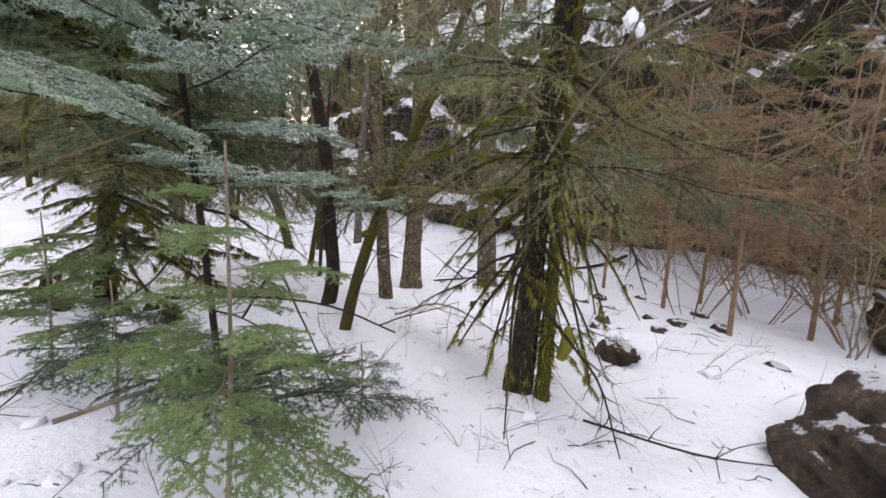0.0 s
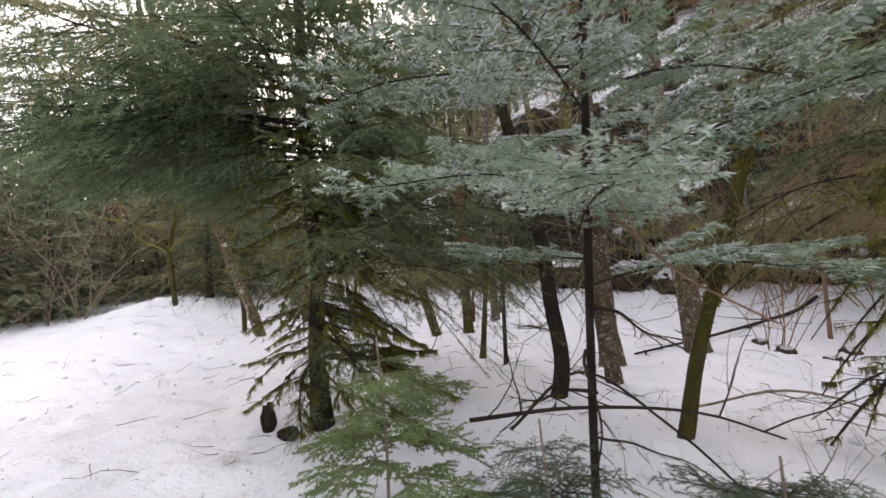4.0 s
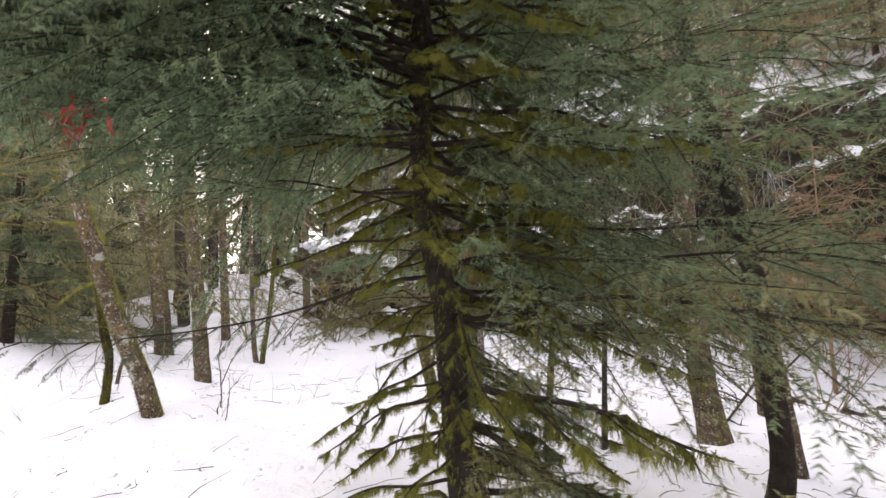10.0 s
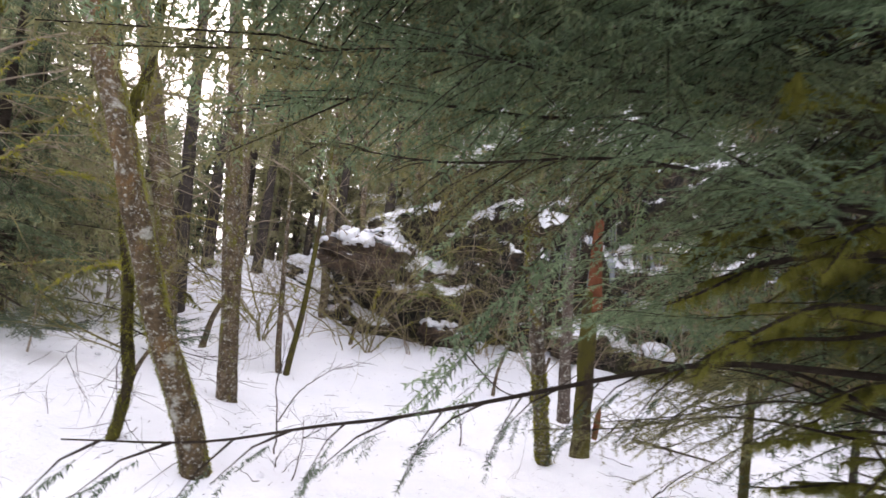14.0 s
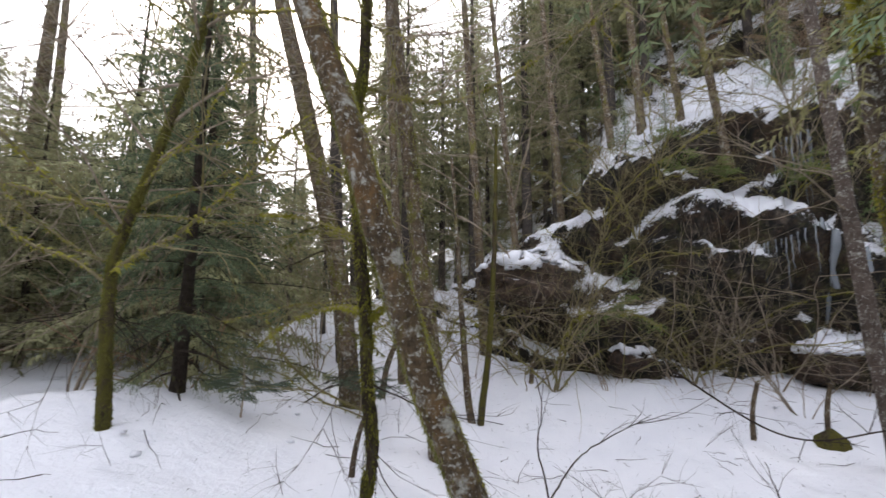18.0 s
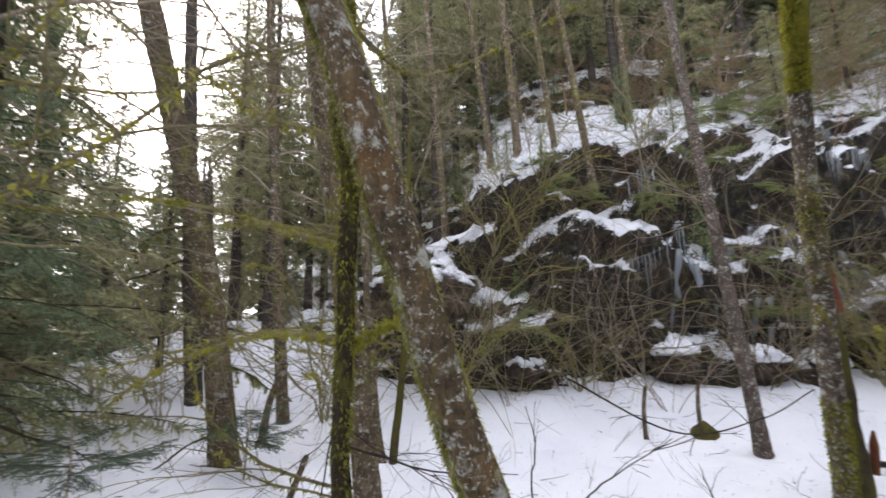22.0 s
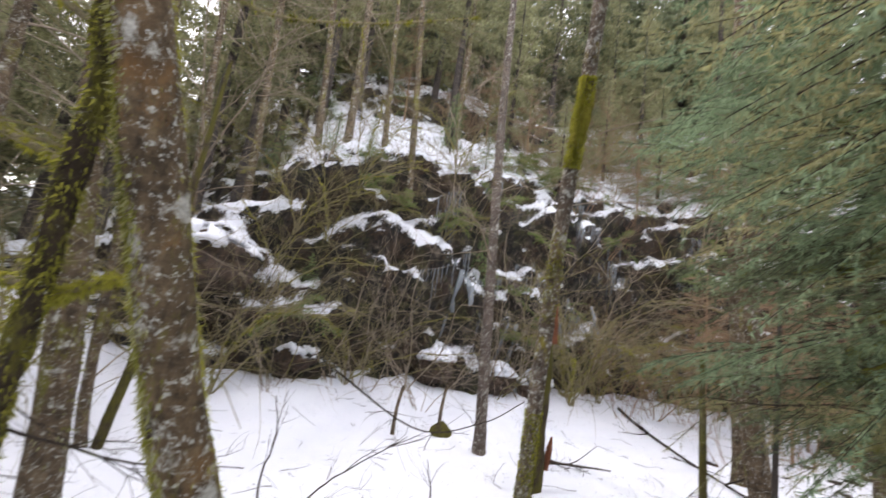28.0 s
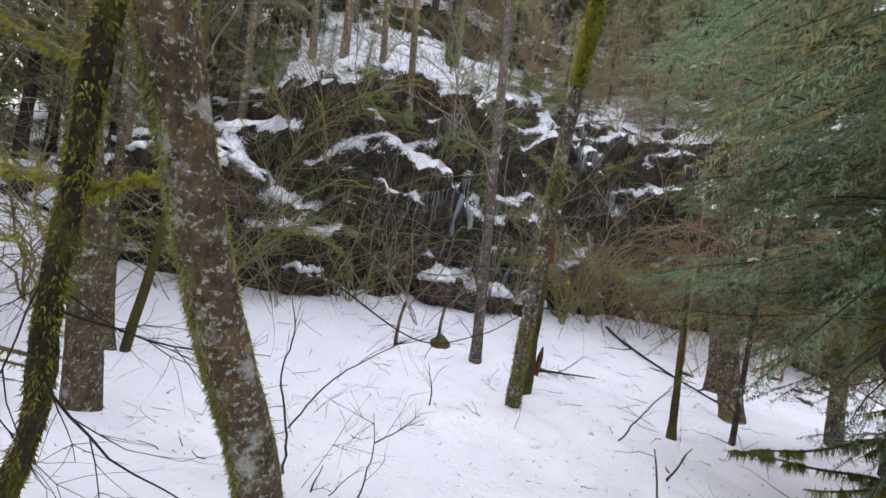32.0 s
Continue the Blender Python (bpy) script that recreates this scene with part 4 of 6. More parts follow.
for pts in ([(-4.85, 7.6, 1.85), (-4.98, 8.05, 1.98), (-5.22, 8.41, 2.13), (-5.6, 8.6, 2.25), (-6.1, 8.8, 2.3)], [(-4.83, 7.74, 1.5), (-5.15, 8.25, 1.52), (-5.6, 8.6, 1.38), (-6.0, 8.9, 1.1)], [(-4.83, 7.75, 1.45), (-4.68, 7.68, 1.55), (-4.58, 7.5, 1.57)]):
    sb_line = curve_through(np.array(pts) - np.array(shag.location), 0.06)
    sb = Build()
    sb.tube(sb_line, np.linspace(0.016, 0.005, len(sb_line)), 6, 0)
    rs_b = np.random.RandomState(len(sb_line))
    for k in range(3, len(sb_line), 3):
        grow(sb, sb_line[k], rs_b.normal(0, 1, 3) * (1, 1, 0.6) + (-0.5, 0.2, -0.1), rs_b.uniform(0.2, 0.6), 0.004, 1, rs_b, 0, 0.35, 3, 0.0, 3)
    limb = part("mossy_branch", sb.mesh("mossy_branch", [TWIG_OLIVE]), shag)
    part("moss", moss_mesh("moss", sb_line, np.linspace(0.015, 0.005, len(sb_line)), 1000, 0.03, [MOSS_BRIGHT, MOSS_YELLOW], 0.0, 0.9, None, 1, 0.008, 0.9, len(sb_line)), limb, "tufts of olive moss")

alder_b, a_line, a_rad = trunk_thing("alder", [(-4.33, 9.5, -0.1), (-4.45, 9.5, 1.0), (-4.58, 9.53, 2.0), (-4.72, 9.56, 3.2), (-5.0, 9.6, 5.5), (-5.2, 9.6, 9)], 0.105, 0.05, BARK_ALDER, "upright alder trunk with pale lichen", 8, 14)
part("moss", moss_mesh("moss", a_line, a_rad, 700, 0.05, [MOSS_OLIVE, MOSS_PALE], 0, 0.4, (0.6, -0.6, 0), 0.7, 0.012, 0.9, 6), alder_b, "moss")
add_branches(alder_b, a_line, BR_BROWN, 5, 2.0, 6.0, 63)

fork, f_line, f_rad = trunk_thing("forked_sapling", [(-3.88, 10.8, -0.2), (-3.8, 10.77, 0.35), (-3.72, 10.75, 1.0), (-3.65, 10.7, 2.2), (-3.6, 10.7, 4.0)], 0.05, 0.02, BARK_MOSS, "small forked mossy sapling", 9, 9)
limb_between(fork, "stem", [(-3.88, 10.8, -0.18), (-3.98, 10.84, 0.3), (-4.05, 10.86, 1.2), (-4.2, 10.9, 3.6)], 0.055, 0.02, BARK_ALDER, fork.location)
add_branches(fork, f_line, BR_BROWN, 5, 0.8, 3.0, 64, (0.5, 0.9))

moss_a, m_line, m_rad = trunk_thing("mossy_maple", [(-6.835, 8.53, 0.55), (-6.95, 8.575, 1.64), (-6.915, 8.605, 2.1), (-6.76, 8.665, 2.75), (-6.535, 8.77, 3.96), (-6.4, 8.9, 5.6)], 0.048, 0.018, BARK_MOSS, "slender curved tree with bright olive moss", 11, 14, 0.3, rough=0.28)
part("moss", moss_mesh("moss", m_line, m_rad, 6000, 0.022, [MOSS_LIMB, MOSS_OLIVE], 0, 0.7, None, 1, 0.008, 1.0, 7), moss_a, "olive moss")
add_branches(moss_a, m_line, BR_OLIVE, 14, 0.9, 4.6, 65, (0.8, 1.5), (-15, 40))
add_branches(moss_a, m_line, BR_DARK, 8, 0.5, 1.1, 165, (0.4, 0.7), (-60, -25))
add_branches(moss_a, m_line, BR_BROWN, 18, 1.5, 4.9, 75, (0.8, 1.5), (-5, 50))

yellow, y_line, y_rad = trunk_thing("leaning_mossy_tree", [(-1.07, 8.07, -0.07), (-1.305, 7.92, 0.75), (-1.55, 7.75, 1.7), (-1.80, 7.57, 2.7), (-2.0, 7.38, 3.7), (-2.3, 7.15, 5.2), (-2.7, 6.9, 8)], 0.073, 0.046, BARK_YELLOW,
                                    "leaning tree with lichen and bright yellow moss patches", 12, 14, 0.3)
y_lo, y_hi = int(0.412 * len(y_line)), int(0.468 * len(y_line))
sheath = Build()
y_mid = np.linspace(-1, 1, y_hi - y_lo)
y_ang = np.arange(16) * math.tau / 16
y_p = np.stack([np.cos(y_ang)[None] * np.ones((len(y_mid), 1)), np.sin(y_ang)[None] * np.ones((len(y_mid), 1)), y_mid[:, None] * 3.2 * np.ones((1, 16))], -1).reshape(-1, 3)
y_lump = fbm(y_p * 1.3 + 4, 3).reshape(len(y_mid), 16)
sheath.tube(y_line[y_lo:y_hi] + (-0.016, -0.006, 0), y_rad[y_lo:y_hi][:, None] * 0.9 + 0.05 * y_lump + 0.008 * (1 - 1.6 * y_mid[:, None] ** 2), 16, 0)
part("moss_cushion", sheath.mesh("moss_cushion", [MOSS_PAD]), yellow, "thick bright yellow moss cushion")
part("moss", moss_mesh("moss", y_line, y_rad, 3600, 0.03, [MOSS_BRIGHT, MOSS_BRIGHT], 0.395, 0.478, (-0.8, -0.3, 0), 0.5, 0.014, 0.5, 8), yellow, "bright yellow moss patch")
part("moss", moss_mesh("moss", y_line, y_rad, 2600, 0.025, [MOSS_BRIGHT, MOSS_OLIVE], 0.0, 0.14, (0, -0.4, 0), 0.9, 0.013, 0.6, 9), yellow, "olive moss at the base")
part("moss", moss_mesh("moss", y_line, y_rad, 500, 0.03, [MOSS_YELLOW, MOSS_OLIVE], 0.24, 0.33, (-0.8, -0.3, 0), 0.5, 0.013, 0.6, 10), yellow, "moss")
add_branches(yellow, y_line, BR_BROWN, 4, 2.5, 5.5, 66)

red, r_line, r_rad = trunk_thing("broken_tree", [(-0.59, 8.2, -0.07), (-0.63, 8.19, 1.0), (-0.64, 8.2, 1.75)], 0.095, 0.08, BARK_MOSS, "mossy broken trunk with red splintered wood", 13, 12, 0.3, rough=0.2)
rb = Build()
rl = curve_through([(0.0, -0.03, 1.6), (-0.03, -0.02, 2.1), (-0.02, 0.0, 2.62)], 0.06)
rb.tube(rl, np.linspace(0.085, 0.05, len(rl)), 9, 0)
part("broken_top", rb.mesh("broken_top", [BARK_RED]), red, "bare reddish broken wood")
sb = Build()
sb.tube([(0.10, -0.07, 0.28), (0.11, -0.09, 0.5), (0.12, -0.1, 0.62)], [0.03, 0.035, 0.01], 6, 0)
part("splinter", sb.mesh("splinter", [BARK_RED]), red, "red splinter of wood")

speck, p_line, p_rad = trunk_thing("speckled_alder", [(-0.2, 9.17, 0.1), (-0.24, 9.22, 1.0), (-0.25, 9.28, 1.95), (-0.22, 9.42, 3.74), (-0.2, 9.52, 5.24), (-0.1, 9.7, 9)], 0.078, 0.045, BARK_SPECK, "thin upright alder speckled with lichen", 14, 12)
add_branches(speck, p_line, BR_BROWN, 10, 1.0, 5.5, 67, (0.6, 1.2))

tall, t_line, t_rad = trunk_thing("tall_conifer_trunk", [(-5.46, 10.95, 0.05), (-5.67, 10.95, 1.62), (-6.0, 10.92, 3.16), (-6.34, 10.9, 4.58), (-6.9, 10.85, 7), (-7.6, 10.8, 12)], 0.135, 0.08, BARK_ALDER, "tall leaning dark trunk with moss", 15, 14)
part("moss", moss_mesh("moss", t_line, t_rad, 900, 0.05, [MOSS_OLIVE, MOSS_OLIVE], 0, 0.4, (0.4, -0.6, 0), 0.8, 0.012, 0.9, 12), tall, "dark olive moss")
for k, me in enumerate((DEAD_BARE[0], DEAD_BARE[1], DEAD_MOSSY[2], DEAD_BARE[0], B_OLIVE[1], DEAD_BARE[1], DEAD_MOSSY[1])):
    z = 0.5 + 0.35 * k
    set_bough(tall, me, z, 200 + k * 67, -12, 0.7, 0, axis_at(t_line, z), "dead_limb")

# crooked dark trunk, its neighbours and the sapling in front
crook, c_line, c_rad = trunk_thing("crooked_tree", [(0.66, 5.1, 0.0), (0.74, 5.08, 0.35), (0.67, 5.09, 0.95), (0.60, 5.1, 1.6), (0.35, 5.15, 2.7), (0.08, 5.2, 4.0), (-0.2, 5.2, 6.5)], 0.075, 0.03, BARK_DARK, "crooked dark trunk, snow in its fork", 16, 12, 0.3)
add_branches(crook, c_line, BR_DARK, 6, 0.5, 4.5, 68, (0.6, 1.2), (-20, 35))
pair, q_line, q_rad = trunk_thing("mossy_alder", [(1.29, 5.43, -0.03), (1.14, 5.48, 0.96), (1.03, 5.52, 1.83), (0.95, 5.56, 2.8), (1.15, 5.48, 3.8), (1.3, 5.4, 7)], 0.078, 0.045, BARK_ALDER, "brown alder trunk with mossy upper part", 17, 13)
part("moss", moss_mesh("moss", q_line, q_rad, 900, 0.04, [MOSS_OLIVE, MOSS_YELLOW], 0.3, 0.65, None, 1, 0.013, 0.8, 13), pair, "olive moss")
add_branches(pair, q_line, BR_BROWN, 5, 1.5, 5.5, 69)
split, k_line, k_rad = trunk_thing("slanting_tree", [(1.30, 3.70, 0.25), (1.42, 3.70, 0.75), (1.58, 3.73, 1.3), (1.75, 3.82, 1.8), (2.0, 3.9, 2.55), (2.3, 4.0, 3.8)], 0.045, 0.022, BARK_MOSS, "slanting mossy stem rising from the snow", 18, 10)
part("moss", moss_mesh("moss", k_line, k_rad, 900, 0.03, [MOSS_LIMB, MOSS_OLIVE], 0.2, 1, None, 1, 0.013, 0.8, 14), split, "olive moss")
add_branches(split, k_line, BR_OLIVE, 4, 1.0, 3.0, 70, (0.5, 0.9))
behind, b_line, b_rad = trunk_thing("alder", [(1.4, 6.35, 0.1), (1.36, 6.5, 0.95), (1.3, 6.55, 3), (1.2, 6.6, 8)], 0.12, 0.06, BARK_ALDER, "brown alder trunk with patches of moss", 19, 13)
add_branches(behind, b_line, BR_BROWN, 5, 1.8, 6, 81)
far_r, b_line, b_rad = trunk_thing("alder", [(2.46, 6.65, 0.1), (2.3, 6.72, 1.6), (2.15, 6.8, 4), (2.0, 6.8, 8)], 0.13, 0.06, BARK_ALDER, "brown alder trunk beside the rock slope", 20, 13)
add_branches(far_r, b_line, BR_BROWN, 5, 1.8, 6, 82)
post, b_line, b_rad = trunk_thing("thin_stem", [(0.14, 6.25, 0.1), (0.16, 6.23, 1.05), (0.2, 6.2, 2.6)], 0.028, 0.015, BARK_GREY, "thin straight dead stem", 21, 8)
add_branches(post, b_line, BR_DARK, 3, 0.8, 2.0, 71, (0.4, 0.7))
slim, b_line, b_rad = trunk_thing("slanting_sapling", [(-0.2, 6.72, 0.1), (-0.14, 6.75, 0.6), (-0.05, 6.8, 1.6)], 0.04, 0.025, BARK_MOSS, "short slanting mossy dead stem", 22, 9)

# the sapling with silvery boughs
TWIG_LINE = [(0.745, 2.80, 1.69), (0.77, 2.59, 1.59), (0.80, 2.28, 1.48), (0.83, 2.03, 1.39), (0.91, 1.84, 1.32)]


def silver_sapling():
    x, y = 0.74, 3.12
    tree = root("young_fir", (x, y, gz(x, y)), "young fir with silvery grey-green drooping boughs", "tree")
    me, line, rad = trunk_mesh("trunk", [(0, 0, -0.1), (0, -0.19, 1.0), (0.01, -0.38, 2.0), (0.02, -0.5, 3.2), (0.02, -0.52, 4.6)], 0.022, 0.006, BARK_DARK, 9, 0.3, 0.12, 4)
    part("trunk", me, tree, "thin dark trunk")
    rs = np.random.RandomState(33)
    twig = Build()
    tw = curve_through(np.array(TWIG_LINE) - (x, y, gz(x, y)), 0.05)
    twig.tube(tw, np.linspace(0.007, 0.002, len(tw)), 5, 0)
    grow(twig, tw[len(tw) // 2], (-0.3, -0.2, 0.8), 0.3, 0.003, 1, rs, 0, 0.3, 2, 0.0, 3)
    part("dead_twig", twig.mesh("dead_twig", [TWIG_RUST]), tree, "bare reddish dead twig")
    for k in range(4):
        z = 0.5 + 0.2 * k
        set_bough(tree, DEAD_BARE[k % 2], z, k * 131, rs.uniform(-18, 0), rs.uniform(0.35, 0.6), 0, axis_at(line, z), "dead_limb")
    for k in range(34):
        f = k / 34
        z = 1.2 + 3.2 * f
        az = k * 137.5 + rs.uniform(-15, 15)
        full = 1.3 * (1 - f) ** 0.6 + 0.15
        if f < 0.12:
            full *= 0.75
        if math.sin(radians(az)) < -0.3:
            full = min(full, 1.15)
        set_bough(tree, B_SILVER[k % 2], z, az, rs.uniform(4, 20), full / 1.2, rs.uniform(-12, 12), axis_at(line, z))


silver_sapling()


def low_fir(place, height, n, meshes, seed, scale, label, lean_y=0.0, low_part=0.45):
    x, y = place
    tree = root("small_fir", (x, y, gz(x, y)), label, "tree")
    me, line, rad = trunk_mesh("trunk", [(0, 0, -0.1), (0.02, lean_y * 0.5, height * 0.5), (0, lean_y, height)], 0.011, 0.004, TWIG, 7, 0.3, 0.1, seed)
    part("trunk", me, tree, "pale brown stem")
    rs = np.random.RandomState(seed)
    for k in range(n):
        f = k / n
        z = max(0.12, low_part * height) + (height * (1 - low_part) - 0.08) * f
        set_bough(tree, meshes[k % len(meshes)], z, k * 137.5 + rs.uniform(-20, 20), rs.uniform(-8, 18), scale * (1 - 0.65 * f) * rs.uniform(0.8, 1.1), rs.uniform(-12, 12), axis_at(line, z))


low_fir((1.50, 1.95), 1.5, 13, B_LIGHT, 41, 0.66, "waist-high young fir with light green boughs", 0.0, 0.42)
low_fir((1.2, 2.45), 0.75, 22, B_SPRAY, 42, 0.85, "small dark green fir with open sprays over the snow")
low_fir((1.72, 2.75), 0.5, 10, B_SPRAY, 44, 0.5, "small dark green fir poking out of the snow")
low_fir((0.5, 2.6), 0.75, 18, B_SPRAY, 45, 0.62, "small dark green fir poking out of the snow")
low_fir((-0.25, 2.95), 1.05, 12, B_LIGHT, 43, 0.85, "young fir with light green drooping sprays beside the spruce", 0.0, 0.35)


low_fir((-5.3, 10.4), 0.7, 12, B_SPRAY, 46, 0.75, "small snow-dusted fir at the foot of the tall trunk")
low_fir((-6.2, 9.3), 0.55, 10, B_SPRAY, 47, 0.7, "low fir spray lying out over the snow")


# the moss-hung tree
def moss_tree():
    x, y = 2.62, 3.5
    z0 = gz(x, y)
    tree = root("moss_hung_tree", (x, y, z0), "shaggy conifer hung with olive moss down to the snow", "tree")
    me, line, rad = trunk_mesh("trunk", [(0, 0, -0.15), (0.02, 0, 0.6), (0.0, 0.05, 1.5), (0.05, 0.05, 3.5), (0.1, 0, 7)], 0.085, 0.02, BARK_DARK, 12, 0.5, 0.25, 6)
    part("trunk", me, tree, "mossy trunk")
    part("moss", moss_mesh("moss", line, rad, 1500, 0.06, [MOSS_LIMB, MOSS_OLIVE], 0, 0.45, None, 1, 0.009, 1.6, 21), tree, "long hanging olive moss")
    me2, line2, rad2 = trunk_mesh("stem", [(0.17, -0.05, -0.1), (0.15, -0.03, 0.6), (0.12, 0.0, 1.6), (0.1, 0.02, 2.6)], 0.05, 0.02, BARK_MOSS, 9, 0.3, 0.2, 7)
    part("stem", me2, tree, "second mossy stem")
    part("moss", moss_mesh("moss", line2, rad2, 1600, 0.06, [MOSS_OLIVE, MOSS_YELLOW], 0, 0.9, None, 1, 0.009, 1.6, 22), tree)
    rs = np.random.RandomState(51)
    for k in range(20):
        z = 0.85 + 0.9 * k / 20
        set_bough(tree, DEAD_HANG[k % 3], z, k * 137.5 + rs.uniform(-25, 25), rs.uniform(-5, 25), rs.uniform(0.6, 1.05), 0, axis_at(line, z), "hanging_limb")
    for k in range(14):
        z = 0.5 + 1.7 * k / 14
        set_bough(tree, (DEAD_BARE[k % 2] if k % 3 else DEAD_MOSSY[k % 2]), z, k * 137.5 + rs.uniform(-20, 20), rs.uniform(-40, 0), rs.uniform(0.4, 0.8), rs.uniform(-40, 40), axis_at(line, z), "mossy_limb")
    for k in range(18):
        z = 1.2 + 3.0 * k / 18
        set_bough(tree, (BR_OLIVE + BR_BROWN)[k % 6], z, k * 137.5 + 40, rs.uniform(-15, 30), rs.uniform(0.6, 0.95), rs.uniform(-60, 60), axis_at(line, z), "twiggy_limb")
    for k in range(58):
        f = k / 58
        z = 1.55 + 5.0 * f**1.15
        az = k * 137.5
        full = 1.55 * (1 - f) ** 0.7 + 0.15
        if math.sin(radians(az)) < -0.2:
            full = min(full, 1.35)
        set_bough(tree, B_HIGH[k % 2] if z > 4.2 else (B_DARK[k % 3] if k % 3 == 0 else B_OLIVE[k % 2]), z, az, rs.uniform(-12, 8), full / 2.1, rs.uniform(-12, 12), axis_at(line, z))
    knob = Build()
    knob.tube([(0.24, -0.10, 0.30), (0.27, -0.12, 0.42), (0.26, -0.11, 0.52)], [0.03, 0.05, 0.02], 8, 0)
    part("moss_knob", knob.mesh("moss_knob", [MOSS_YELLOW]), tree, "yellow moss knob")
    lump = Build()
    for pts in ([(0.0, 0.03, 1.6), (0.06, -0.5, 1.85), (0.12, -0.93, 2.0), (0.16, -1.05, 2.16), (0.19, -1.15, 2.35)], [(0.12, -0.93, 2.0), (0.2, -1.05, 2.05), (0.32, -1.2, 2.1)]):
        cl = curve_through(np.array(pts) - (0, 0, z0), 0.06)
        lump.tube(cl, np.linspace(0.010, 0.003, len(cl)), 5, 0)
    part("branch", lump.mesh("branch", [TWIG]), tree, "bare forked branch")


moss_tree()

# ---------------------------------------------------------------- mid-distance and far trees
def far_conifer_meshes(seed, height, radius, needle_mat, bark, gap=0.30, low=0.08, blade=0.12, step=0.065, thin=0.27, rows=3):
    """Trunk and crown for a tree seen from some way off."""
    rs = np.random.RandomState(seed)
    me_t, line, rad = trunk_mesh("trunk", [(0, 0, -0.4), (0.03, 0.02, height * 0.4), (0, 0, height)], 0.012 * height + 0.02, 0.012, bark, 9, 0.3, 0.1, seed, 0.25)
    b = Build()
    z, k = height * low, 0
    while z < height * 0.985:
        f = (z - height * low) / (height * (1 - low))
        L = (radius * (1 - f) ** 0.8 + 0.12) * rs.uniform(0.6, 1.15)
        az = radians(k * 137.5 + rs.uniform(-20, 20))
        c, s_ = math.cos(az), math.sin(az)
        droop = rs.uniform(0.15, 0.45)
        n = max(4, int(L / 0.3))
        s = np.linspace(0, L, n)
        stem = np.stack([c * s, s_ * s, z + 0.12 * s - droop * s**2 / max(L, 0.5)], -1)
        b.tube(stem, np.linspace(0.012, 0.003, n), 3, 0)
        q = 0.12 * L
        while q < L:
            p = np.array([np.interp(q, s, stem[:, m]) for m in range(3)])
            for sg in (1, -1):
                tl = min(0.42 * L, 0.5 * (L - q) + 0.12) * rs.uniform(0.6, 1.2)
                a = az + sg * radians(rs.uniform(35, 65))
                tip = p + np.array([math.cos(a) * tl, math.sin(a) * tl, -rs.uniform(0.15, 0.9) * tl])
                needles(b, p, tip, step, blade, blade * thin, 1, rs, 0.6, rows)
            q += blade * 1.05 + 0.02 * L
        z += gap * rs.uniform(0.3, 0.7) * (1 - 0.55 * f)
        k += 1
    return me_t, b.mesh("crown", [bark, needle_mat])


FAR_KINDS = [far_conifer_meshes(71, 9.0, 2.0, NEEDLE_FAR, BARK_GREY, 0.31, 0.10, 0.15, 0.07), far_conifer_meshes(72, 11.0, 2.1, NEEDLE_FAR, BARK_GREY, 0.34, 0.22, 0.16, 0.075),
             far_conifer_meshes(73, 7.0, 2.3, NEEDLE_FAR, BARK_DARK, 0.25, 0.04, 0.13, 0.065), far_conifer_meshes(74, 13.0, 2.2, NEEDLE_FAR, BARK_GREY, 0.38, 0.30, 0.16, 0.08),
             far_conifer_meshes(75, 10.0, 2.6, NEEDLE_FOREST, BARK_GREY, 0.33, 0.03, 0.32, 0.13, 0.50, 2), far_conifer_meshes(76, 12.0, 2.6, NEEDLE_FOREST, BARK_GREY, 0.36, 0.06, 0.32, 0.13, 0.50, 2),
             far_conifer_meshes(77, 7.0, 2.3, NEEDLE_LIGHT, BARK_DARK, 0.42, 0.04, 0.34, 0.2, 0.14, 3),
             far_conifer_meshes(78, 9.0, 2.1, NEEDLE_DARK, BARK_DARK, 0.30, 0.12, 0.085, 0.05)]
FAR_LABEL = ["dark green spruce standing in the snow", "tall blue-green fir with a bare lower trunk", "dense dark young spruce with low boughs", "tall olive-green fir with a long bare trunk", "dark green spruce in the far forest", "blue-green fir in the far forest", "small green fir growing from the rock wall", "dark green spruce with a dark lower trunk"]


def far_tree(kind, x, y, scale, turn, group="", hill=False):
    z = (hill_at(x, y) if hill else gz(x, y)) - 0.05
    tree = root("conifer", (x, y, z), FAR_LABEL[kind], "tree", group)
    tree.matrix_basis = pose(x, y, z, 0, 0, turn) @ Matrix.Scale(scale, 4)
    part("trunk", FAR_KINDS[kind][0], tree)
    part("crown", FAR_KINDS[kind][1], tree)
    return tree


# spruces behind the leaning alder and along the trail
for kind, x, y, sc, turn in ((2, -8.3, 12.2, 1.2, 0), (0, -9.3, 13.4, 0.9, 210), (0, -10.4, 15.0, 0.8, 40), (1, -6.9, 14.8, 0.42, 90), (0, -8.6, 17.5, 0.68, 130), (1, -12.6, 13.6, 0.58, 10), (2, -12.2, 14.9, 0.78, 70),
                             (0, -14.3, 14.2, 0.78, 200), (1, -15.0, 15.0, 0.66, 250), (3, -5.2, 15.8, 0.8, 300), (1, -4.2, 18.5, 0.9, 20), (2, -13.4, 15.6, 0.8, 160), (1, -17.5, 18, 0.85, 60), (2, -9.7, 13.4, 0.75, 15), (2, -11.2, 12.4, 0.7, 135), (1, -6.0, 17.6, 0.95, 195), (0, -5.4, 19.5, 1.1, 15), (4, -11.5, 18.5, 0.8, 255), (4, -8.0, 20.5, 0.7, 315), (4, -13.5, 20, 0.9, 5), (5, -16.5, 13.0, 0.65, 95)):
    far_tree(kind, x, y, sc, turn, "spruces along the trail")
